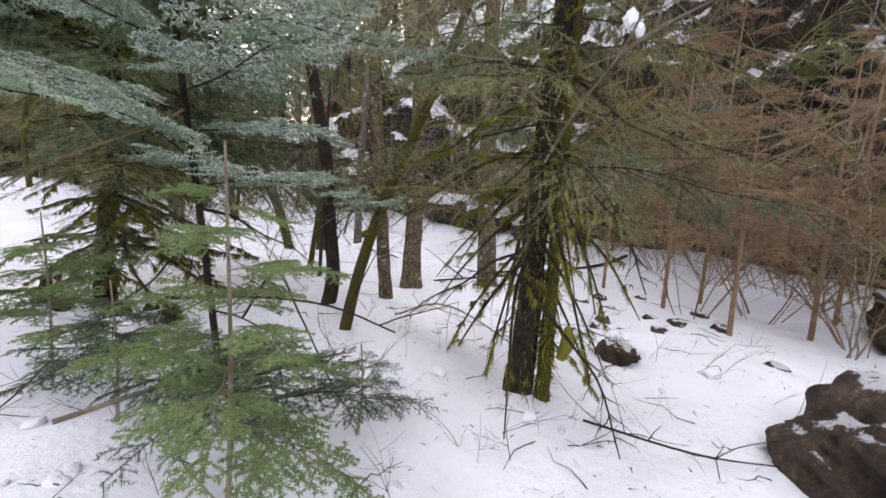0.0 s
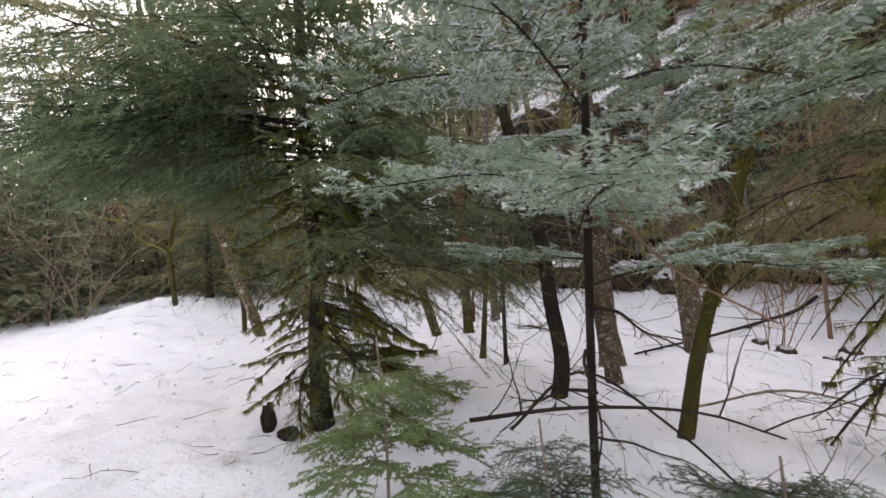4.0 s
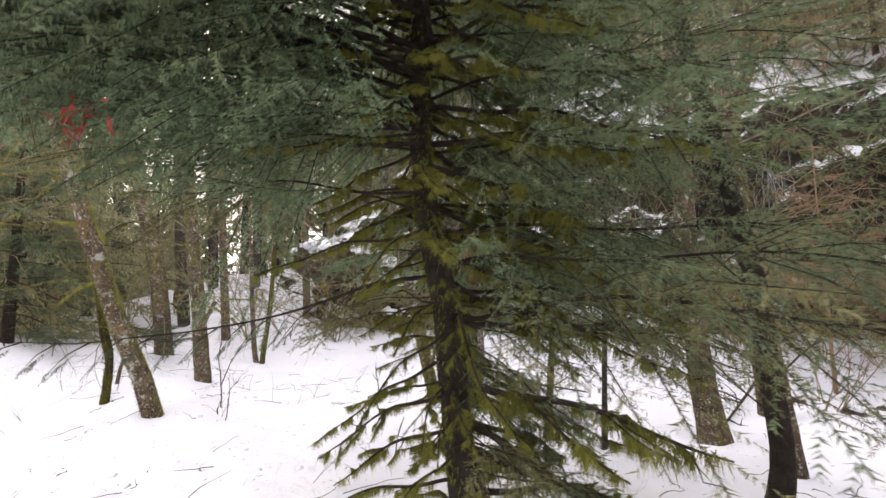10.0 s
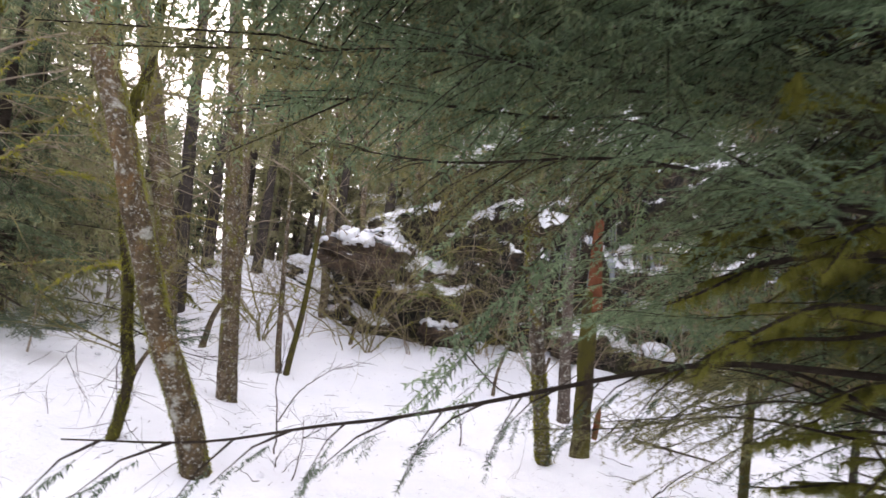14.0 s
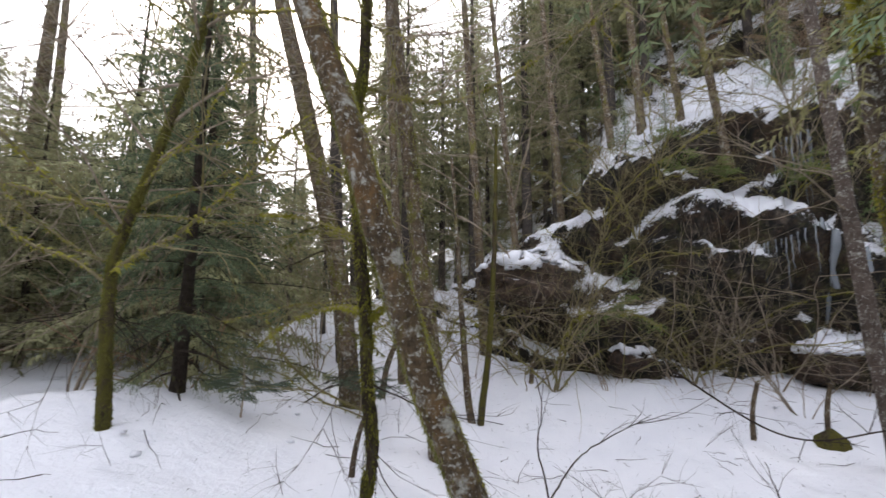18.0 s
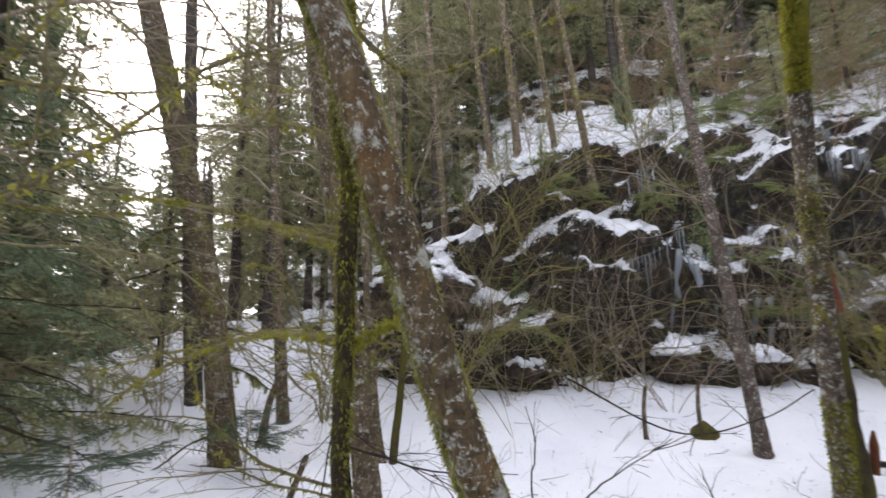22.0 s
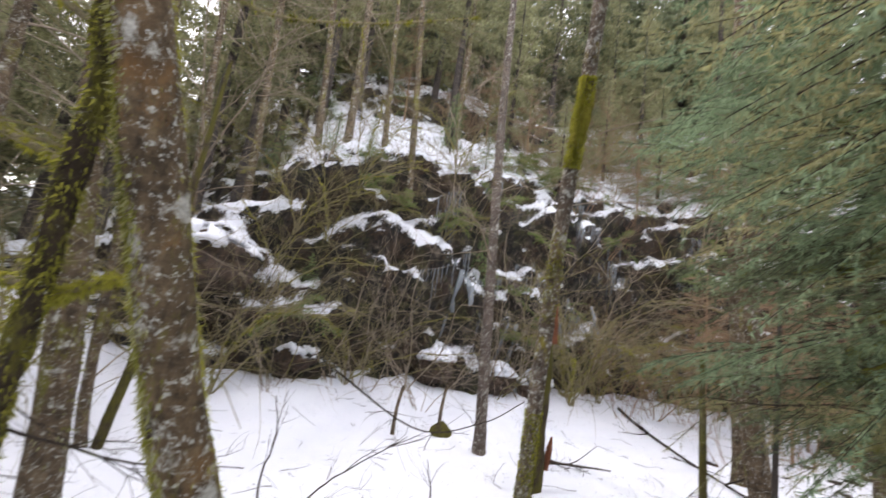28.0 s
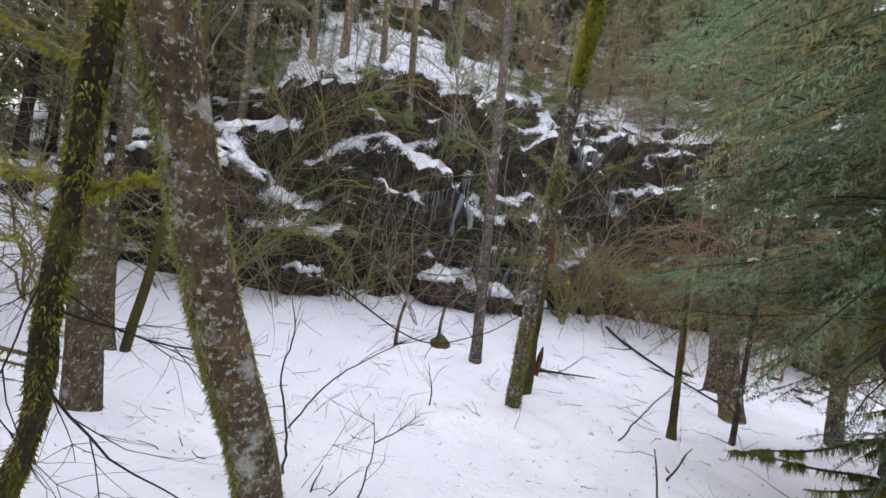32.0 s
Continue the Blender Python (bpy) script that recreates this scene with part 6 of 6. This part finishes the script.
# thin forked saplings standing in front of the rock wall
def bare_sapling(stems, r, seed, label, twigs=3, mat=TWIG_DARK):
    foot = np.array(stems[0][0]) - (0, 0, 0.05)
    ob = root("bare_sapling", tuple(foot), label, "sapling", "bare saplings in the snow")
    rs = np.random.RandomState(seed)
    for k, pts in enumerate(stems):
        b = Build()
        line = curve_through(np.array(pts) - foot - ((0, 0, 0.05) if k == 0 else (0, 0, 0)), 0.05)
        line[1:-1] += rs.normal(0, 0.004, (len(line) - 2, 3))
        b.tube(line, np.linspace(r, r * 0.3, len(line)) * (1 if k == 0 else 0.75), 6, 0)
        for _ in range(twigs):
            q = rs.randint(len(line) // 3, len(line) - 1)
            way = line[q + 1] - line[q - 1]
            grow(b, line[q], way / np.linalg.norm(way) + rs.normal(0, 0.5, 3), rs.uniform(0.12, 0.38), r * 0.32, 1, rs, 0, 0.25, 3, 0.0, 4)
        part("stem", b.mesh("stem", [mat]), ob)


bare_sapling([[(-3.68, 8.1, 0.047), (-3.68, 8.106, 0.315), (-3.737, 8.17, 0.651), (-3.709, 8.146, 0.91), (-3.739, 8.18, 1.11)], [(-3.68, 8.106, 0.315), (-3.521, 7.949, 0.632), (-3.228, 7.656, 0.943)]], 0.0085, 1, "thin forked leafless sapling standing in the snow", 4)
bare_sapling([[(-3.498, 7.663, 0.037), (-3.448, 7.618, 0.369), (-3.466, 7.64, 0.575)], [(-3.448, 7.618, 0.369), (-3.313, 7.482, 0.515)]], 0.006, 2, "small forked leafless sapling in the snow")
bare_sapling([[(-3.653, 7.872, 0.049), (-3.607, 7.828, 0.248)]], 0.008, 3, "short dark stub of a sapling in the snow", 1)
bare_sapling([[(-3.605, 7.816, 0.04), (-3.46, 7.672, 0.273)]], 0.004, 4, "thin slanting leafless sapling in the snow", 2)
bare_sapling([[(-1.434, 6.532, 0.026), (-1.416, 6.515, 0.09), (-1.303, 6.404, 0.337)], [(-1.416, 6.515, 0.09), (-1.441, 6.541, 0.133)]], 0.011, 5, "dark broken stick slanting out of the snow", 0)
bare_sapling([[(-0.997, 7.03, 0.023), (-0.793, 6.829, 0.41), (-0.673, 6.71, 0.596)]], 0.008, 6, "leafless twig slanting out of the snow", 4)
bare_sapling([[(-1.83, 8.57, -0.03), (-1.829, 8.572, 0.157), (-1.874, 8.623, 0.406)]], 0.009, 7, "short leafless sapling with broken twigs", 4)
# small sprigs and twigs standing in the snow
for k in range(60):
    x, y = rs_s.uniform(-7.2, 4.2), rs_s.uniform(3.4, 12)
    cam_gap = min(math.hypot(x - e[0], y - e[1]) for _, e, _, _ in PATH)
    if cam_gap < 1.1 or near_foot(x, y)[1][0]:
        continue
    tagged(part("sprig", SPRIG_STEMS[k % 6], m=pose(x, y, gz(x, y) - 0.02, rs_s.uniform(-30, 30), 0, rs_s.uniform(0, 360)) @ Matrix.Scale(rs_s.uniform(0.3, 0.8), 4)), "thin leafless sprig poking out of the snow", "sprig", "sprigs in the snow")
for k in range(46):
    x, y = rs_s.uniform(0.2, 4.6), rs_s.uniform(2.1, 4.6)
    tagged(part("sprig", SPRIG_STEMS[k % 6], m=pose(x, y, gz(x, y) - 0.02, rs_s.uniform(-25, 25), 0, rs_s.uniform(0, 360)) @ Matrix.Scale(rs_s.uniform(0.3, 0.8), 4)), "thin leafless sprig poking out of the snow", "sprig", "sprigs in the snow")
for x, y, sc, turn in ((-3.8, 7.95, 1.5, 20), (-4.6, 7.0, 1.0, 90), (-5.3, 7.6, 1.1, 200), (-5.35, 8.2, 1.3, 50), (-3.2, 8.6, 1.2, 140), (-2.6, 9.2, 1.2, 250), (-2.88, 9.28, 1.6, 60), (-2.31, 9.53, 1.4, 310), (-0.68, 8.66, 1.3, 170), (-4.79, 9.96, 1.5, 15), (-3.67, 9.45, 1.4, 220), (-1.63, 10.07, 1.6, 100), (-2.0, 8.9, 1.1, 280), (-5.5, 10.0, 1.5, 130), (-1.3, 9.2, 1.5, 75)):
    tagged(part("sprig", SPRIG_STEMS[int(x * -10) % 6], m=pose(x, y, gz(x, y) - 0.02, 0, 0, turn) @ Matrix.Scale(sc * 0.6, 4)), "thin leafless sprig poking out of the snow", "sprig", "sprigs in the snow")


# ---------------------------------------------------------------- boulder, rocks, snow caps, icicles
def rock_mesh(name, size, seed, mat, cap=False, n=40, m=60):
    th, ph = np.meshgrid(np.linspace(0.02, math.pi - 0.02, n), np.linspace(0, 2 * math.pi, m, endpoint=False), indexing="ij")
    d = np.stack([np.sin(th) * np.cos(ph), np.sin(th) * np.sin(ph), np.cos(th)], -1).reshape(-1, 3)
    r = 1 + 0.26 * fbm(d * 1.3 + seed, 4) - 0.16 * np.abs(fbm(d * 2.3 + seed, 4)) - 0.07 * np.abs(fbm(d * 6.5 + seed, 3))
    v = d * r[:, None] * np.asarray(size)
    if cap:
        v = v * 1.02 + (0, 0, 0.05)
    i, j = np.meshgrid(np.arange(n - 1), np.arange(m), indexing="ij")
    k = (j + 1) % m
    faces = np.stack([i * m + j, (i + 1) * m + j, (i + 1) * m + k, i * m + k], -1).reshape(-1, 4)
    if cap:
        mid_z = v[faces].mean(1)
        keep = (mid_z[:, 2] > size[2] * 0.42) & (pnoise(mid_z * 3.2 / max(size) + seed) > -0.12)
        faces = faces[keep]
    b = Build()
    b.add(v, faces)
    return b.mesh(name, [mat])


def rock(x, y, z, size, seed, label, capped=True, turn=0):
    stone = tagged(part("boulder", rock_mesh("boulder", size, seed, BOULDER), m=pose(x, y, z, 0, 0, turn)), label, "boulder")
    if capped:
        cap = part("snow_cap", rock_mesh("snow_cap", size, seed, SNOW_CLEAN, True), stone, "patchy snow cap")
        sol = cap.modifiers.new("thickness", "SOLIDIFY")
        sol.thickness, sol.offset = 0.06, 0.0


rock(4.6, 2.8, 0.15, (0.60, 0.62, 0.48), 3.0, "large brown boulder with patches of snow", False)
rock(7.0, 5.2, 0.35, (0.6, 0.6, 0.5), 8.0, "brown boulder beside the slope, snow on top", False)
rock(3.55, 4.35, 0.12, (0.16, 0.2, 0.12), 5.0, "small dark stone in the snow", False)

rock(-2.75, 12.75, 1.95, (0.95, 0.75, 0.5), 14.0, "mossy rock ledge jutting from the wall, capped with snow", True, 20)
rock(-1.2, 12.3, 0.7, (0.6, 0.4, 0.3), 17.0, "dark wet rock at the foot of the wall", True, 60)
rock(1.3, 11.4, 0.75, (0.5, 0.4, 0.35), 18.0, "dark wet rock at the foot of the wall", True, 10)
rock(2.6, 10.9, 0.6, (0.45, 0.4, 0.3), 19.0, "dark wet rock at the foot of the wall", True, 120)
rock(3.4, 10.4, 0.5, (0.4, 0.35, 0.3), 21.0, "dark wet rock at the foot of the wall", True, 200)
# dark root lumps and clods round the big spruce
for x, y, sx, sz, seed in ((-1.86, 4.36, 0.07, 0.16, 1), (-1.62, 4.28, 0.09, 0.06, 2), (-1.05, 4.3, 0.12, 0.07, 4), (-0.85, 4.45, 0.07, 0.05, 6), (-0.45, 4.2, 0.10, 0.09, 7)):
    tagged(part("root_clod", rock_mesh("root_clod", (sx, sx, sz), seed, BARK_DARK), m=pose(x, y, gz(x, y) + sz * 0.5)), "dark broken root clod in the snow beside the spruce", "clod")
for k in range(14):
    x, y = rs_s.uniform(2.9, 5.2), rs_s.uniform(4.2, 7.2)
    tagged(part("stone", rock_mesh("stone", (0.10, 0.12, 0.07), 20 + k, BOULDER, False, 14, 18), m=pose(x, y, gz(x, y) - 0.015)), "small dark mossy stone in the snow", "stone", "stones by the slope")


def icicle_mesh(L, seed):
    rs = np.random.RandomState(seed)
    n = 9
    z = -np.linspace(0, L, n)
    b = Build()
    b.tube(np.stack([0.004 * rs.normal(size=n), 0.004 * rs.normal(size=n), z], -1), 0.014 * (1 - np.linspace(0, 0.97, n)) * (1 + 0.2 * rs.normal(size=n)), 6, 0)
    return b.mesh("icicle", [ICE])


ICES = [icicle_mesh(L, k) for k, L in enumerate((0.4, 0.65, 1.0, 0.3))]
rs_i = np.random.RandomState(9)
for k in range(32):
    i0 = rs_i.randint(int(n_foot * 0.40), int(n_foot * 0.62))
    j = int(rs_i.choice(np.arange(12, 34)))
    for q in range(9):
        i = min(i0 + q // 2, n_foot - 1)
        side = 0.12 * (q % 2) * 0.5 + rs_i.uniform(-0.02, 0.02)
        p = HILL[i, j] + (HILL[min(i + 1, n_foot - 1), j] - HILL[i, j]) * side / 0.12
        tagged(part("icicle", ICES[(k + q * 3) % 4], m=pose(p[0] - f_in[i][0] * 0.06, p[1] - f_in[i][1] * 0.06, p[2] + 0.02) @ Matrix.Scale(rs_i.uniform(0.5, 1.3), 4)), "clear icicle hanging from the wet rock", "icicle", "icicles on the rock wall")

# sheets of ice on the wet rock
for k in range(18):
    i0, j0 = rs_i.randint(int(n_foot * 0.43), int(n_foot * 0.58)), rs_i.randint(7, 14)
    wide, tall = 3, rs_i.randint(4, 8)
    strip = HILL[i0 : i0 + wide, j0 : j0 + tall].copy()
    mid = strip.mean(0, keepdims=True)
    run = np.linspace(0, 1, tall)[None, :, None]
    straight = mid[:, :1] * (1 - run) + mid[:, -1:] * run
    strip, mid = strip - mid + straight, straight
    taper = np.clip(0.08 + 0.2 * np.linspace(0, 1, tall) + rs_i.normal(0, 0.08, tall), 0.06, 0.6)[None, :, None]
    strip = mid + (strip - mid) * taper
    strip[:, :, :2] -= f_in[i0][None, None] * (0.05 + 0.03 * np.abs(rs_i.normal(size=(wide, tall, 1))))
    ib = Build()
    qi, qj = np.meshgrid(np.arange(wide - 1), np.arange(tall - 1), indexing="ij")
    ib.add(strip.reshape(-1, 3), np.stack([qi * tall + qj, (qi + 1) * tall + qj, (qi + 1) * tall + qj + 1, qi * tall + qj + 1], -1).reshape(-1, 4))
    sheet = tagged(part("ice_sheet", ib.mesh("ice_sheet", [ICE])), "grey-white sheet of ice frozen onto the rock wall", "ice", "ice on the rock wall")
    thick = sheet.modifiers.new("thickness", "SOLIDIFY")
    thick.thickness = 0.03

# dead grass, roots and moss hanging over the ledges
b = Build()
rs_h = np.random.RandomState(19)
n = 4000
hi_, hj_ = rs_h.randint(int(n_foot * 0.30), int(n_foot * 0.80), n), rs_h.randint(8, 44, n)
keep = fbm(HILL[hi_, hj_] * 1.3 + 3, 2) > 0.02
hi_, hj_ = hi_[keep], hj_[keep]
n = len(hi_)
spot = HILL[hi_, hj_] + (HILL[hi_ + 1, hj_] - HILL[hi_, hj_]) * rs_h.uniform(0, 1, (n, 1)) - np.column_stack([f_in[hi_] * 0.02, np.zeros(n)])
b.blades(spot, rs_h.normal(0, 0.35, (n, 3)) + np.column_stack([-f_in[hi_] * 0.45, -np.ones(n)]), rs_h.uniform(0.08, 0.38, n), rs_h.uniform(0.006, 0.016, n))
tagged(part("hanging_moss", b.mesh("hanging_moss", [NEEDLE_BROWN])), "dead grass, roots and olive moss hanging over the rock ledges", "moss", kind="stuff")

# ferns and low fir sprays on the wall
FERN = [bough_mesh("frond", 0.7, 120 + k, [TWIG, FERN_LEAF], twig_gap=0.05, sub=False, needle=0.045, nwidth=0.018, nstep=0.032, droop=0.5, spread=0.22, bare=0.1) for k in range(2)]
for k in range(40):
    i = rs_i.randint(int(n_foot * 0.36), int(n_foot * 0.72))
    j = int(rs_i.choice(np.arange(10, 46)))
    p = HILL[i, j]
    fern = root("fern", tuple(p), "green fern hanging from the rock wall", "fern", "ferns on the rock wall")
    for q in range(6):
        set_bough(fern, FERN[q % 2], 0.0, math.degrees(math.atan2(-f_in[i][1], -f_in[i][0])) + rs_i.uniform(-80, 80), rs_i.uniform(-10, 50), rs_i.uniform(0.6, 1.1), rs_i.uniform(-20, 20), name="frond")

# snow lodged in forks and on limbs
def snow_lump(x, y, z, size, seed, label):
    tagged(part("snow_lump", rock_mesh("snow_lump", size, seed, SNOW_CLEAN), m=pose(x, y, z)), label, "snow")


snow_lump(2.76, 2.56, 2.12, (0.028, 0.018, 0.04), 11, "lump of snow caught in a bare fork")
snow_lump(2.79, 2.53, 2.075, (0.016, 0.014, 0.03), 15, "lump of snow caught in a bare fork")
snow_lump(0.07, 4.06, 3.1, (0.06, 0.05, 0.07), 12, "lump of snow caught on a branch")

CLODS = [rock_mesh("snow_clod", (0.05, 0.06, 0.035), 40 + k, SNOW_CLEAN, False, 9, 12) for k in range(5)]
rs_c = np.random.RandomState(23)
for k in range(150):
    x, y = (rs_c.uniform(0.0, 5.0), rs_c.uniform(1.9, 5.2)) if k < 90 else (rs_c.uniform(-7, 0), rs_c.uniform(4.0, 11.0))
    tagged(part("snow_clod", CLODS[k % 5], m=pose(x, y, gz(x, y), rs_c.uniform(-20, 20), 0, rs_c.uniform(0, 360)) @ Matrix.Scale(rs_c.uniform(0.35, 1.5 if k < 90 else 0.8), 4)), "small clod of snow fallen from the branches", "snow", "clods of snow")

# red dead leaves on the spruce
b = Build()
rs_l = np.random.RandomState(4)
b.blades(rs_l.normal(0, 0.03, (30, 3)), rs_l.normal(0, 1, (30, 3)) + (0, 0, -0.8), 0.035, 0.014)
tagged(part("dead_leaves", b.mesh("dead_leaves", [RED_LEAF]), m=pose(-2.73, 3.79, 1.95)), "cluster of dark red dead leaves caught on a twig", "leaf")

# fallen branches and needles on the snow
def fallen(pts, r, seed, label, mat=TWIG_DARK):
    rs = np.random.RandomState(seed)
    b = Build()
    line = curve_through([(x, y, gz(x, y) + h) for x, y, h in pts], 0.1)
    b.tube(line, np.linspace(r, r * 0.4, len(line)), 6, 0)
    for _ in range(8):
        k = rs.randint(1, len(line) - 1)
        grow(b, line[k], rs.normal(0, 1, 3) * (1, 1, 0.4) + (0, 0, 0.25), rs.uniform(0.2, 0.6), r * 0.4, 1, rs, 0, 0.3, 2, 0, 4)
    tagged(part("fallen_branch", b.mesh("fallen_branch", [mat])), label, "branch")


fallen([(5.2, 9.2, 0.03), (4.5, 8.6, 0.04), (3.0, 7.5, 0.06), (1.7, 6.54, 0.04)], 0.03, 1, "fallen dark branch lying on the snow")
fallen([(-1.24, 11.03, 0.5), (-0.87, 9.73, 0.22), (-0.63, 8.91, 0.5), (-0.48, 8.46, 0.85)], 0.014, 2, "thin curved branch sagging over the snow")
fallen([(0.4, 8.6, 0.03), (0.9, 7.9, 0.05)], 0.02, 3, "dark stick lying on the snow")
fallen([(1.1, 2.3, 0.1), (1.7, 2.0, 0.05), (2.3, 1.9, 0.04)], 0.006, 4, "thin twig lying on the snow", TWIG)
fallen([(-0.6, 3.3, 0.02), (-0.2, 2.7, 0.04), (0.1, 2.2, 0.15)], 0.008, 5, "thin dark branch lying on the trail edge")
fallen([(0.6, 2.2, 0.3), (1.0, 2.6, 0.35), (1.6, 3.0, 0.3)], 0.012, 6, "dead brown branch leaning over the snow", TWIG)

fallen([(0.1, 3.45, 0.45), (0.7, 3.55, 0.36), (1.3, 3.45, 0.25), (1.75, 3.5, 0.12)], 0.014, 7, "dead dark branch hanging low over the snow")
fallen([(0.3, 4.1, 0.1), (0.75, 3.75, 0.5), (1.15, 3.3, 0.3), (1.5, 3.0, 0.06)], 0.012, 8, "dead dark branch hanging low over the snow")
fallen([(-0.2, 3.2, 0.05), (0.3, 3.0, 0.3), (0.9, 2.75, 0.2), (1.2, 2.7, 0.04)], 0.010, 9, "dead dark branch leaning over the snow")
fallen([(1.6, 4.3, 0.1), (2.1, 3.9, 0.3), (2.9, 3.7, 0.1)], 0.010, 10, "dead brown branch lying by the mossy tree", TWIG)
fallen([(3.0, 3.2, 0.03), (3.5, 2.9, 0.06), (4.0, 2.95, 0.04)], 0.008, 11, "thin twig lying on the snow")
b = Build()
n = 9000
dx, dy = rs_l.uniform(-9, 6, n), rs_l.uniform(0.5, 12.5, n)
dz = ground_z(dx, dy)
b.blades(np.stack([dx, dy, dz + 0.006], -1), np.stack([rs_l.normal(size=n), rs_l.normal(size=n), rs_l.normal(0, 0.08, n)], -1), rs_l.uniform(0.015, 0.07, n), rs_l.uniform(0.004, 0.012, n), side=np.stack([rs_l.normal(size=n), rs_l.normal(size=n), 0 * dx], -1))
tagged(part("forest_litter", b.mesh("forest_litter", [TWIG_DARK])), "needles, bark flakes and bits of twig scattered on the snow", "litter", kind="stuff")

# thin twigs lying on the snow
b = Build()
for k in range(320):
    x, y, a, ln = rs_l.uniform(-8, 5), rs_l.uniform(1.8, 11.5), rs_l.uniform(0, 6.28), rs_l.uniform(0.08, 0.5)
    u = np.linspace(-0.5, 0.5, 5) * ln
    px, py = x + u * math.cos(a) + rs_l.normal(0, 0.012, 5), y + u * math.sin(a) + rs_l.normal(0, 0.012, 5)
    b.tube(np.stack([px, py, ground_z(px, py) + 0.006 + np.abs(rs_l.normal(0, 0.012, 5))], -1), np.linspace(0.004, 0.0015, 5), 3)
tagged(part("fallen_twigs", b.mesh("fallen_twigs", [TWIG_DARK])), "thin dark twigs strewn over the snow", "twig", kind="stuff")
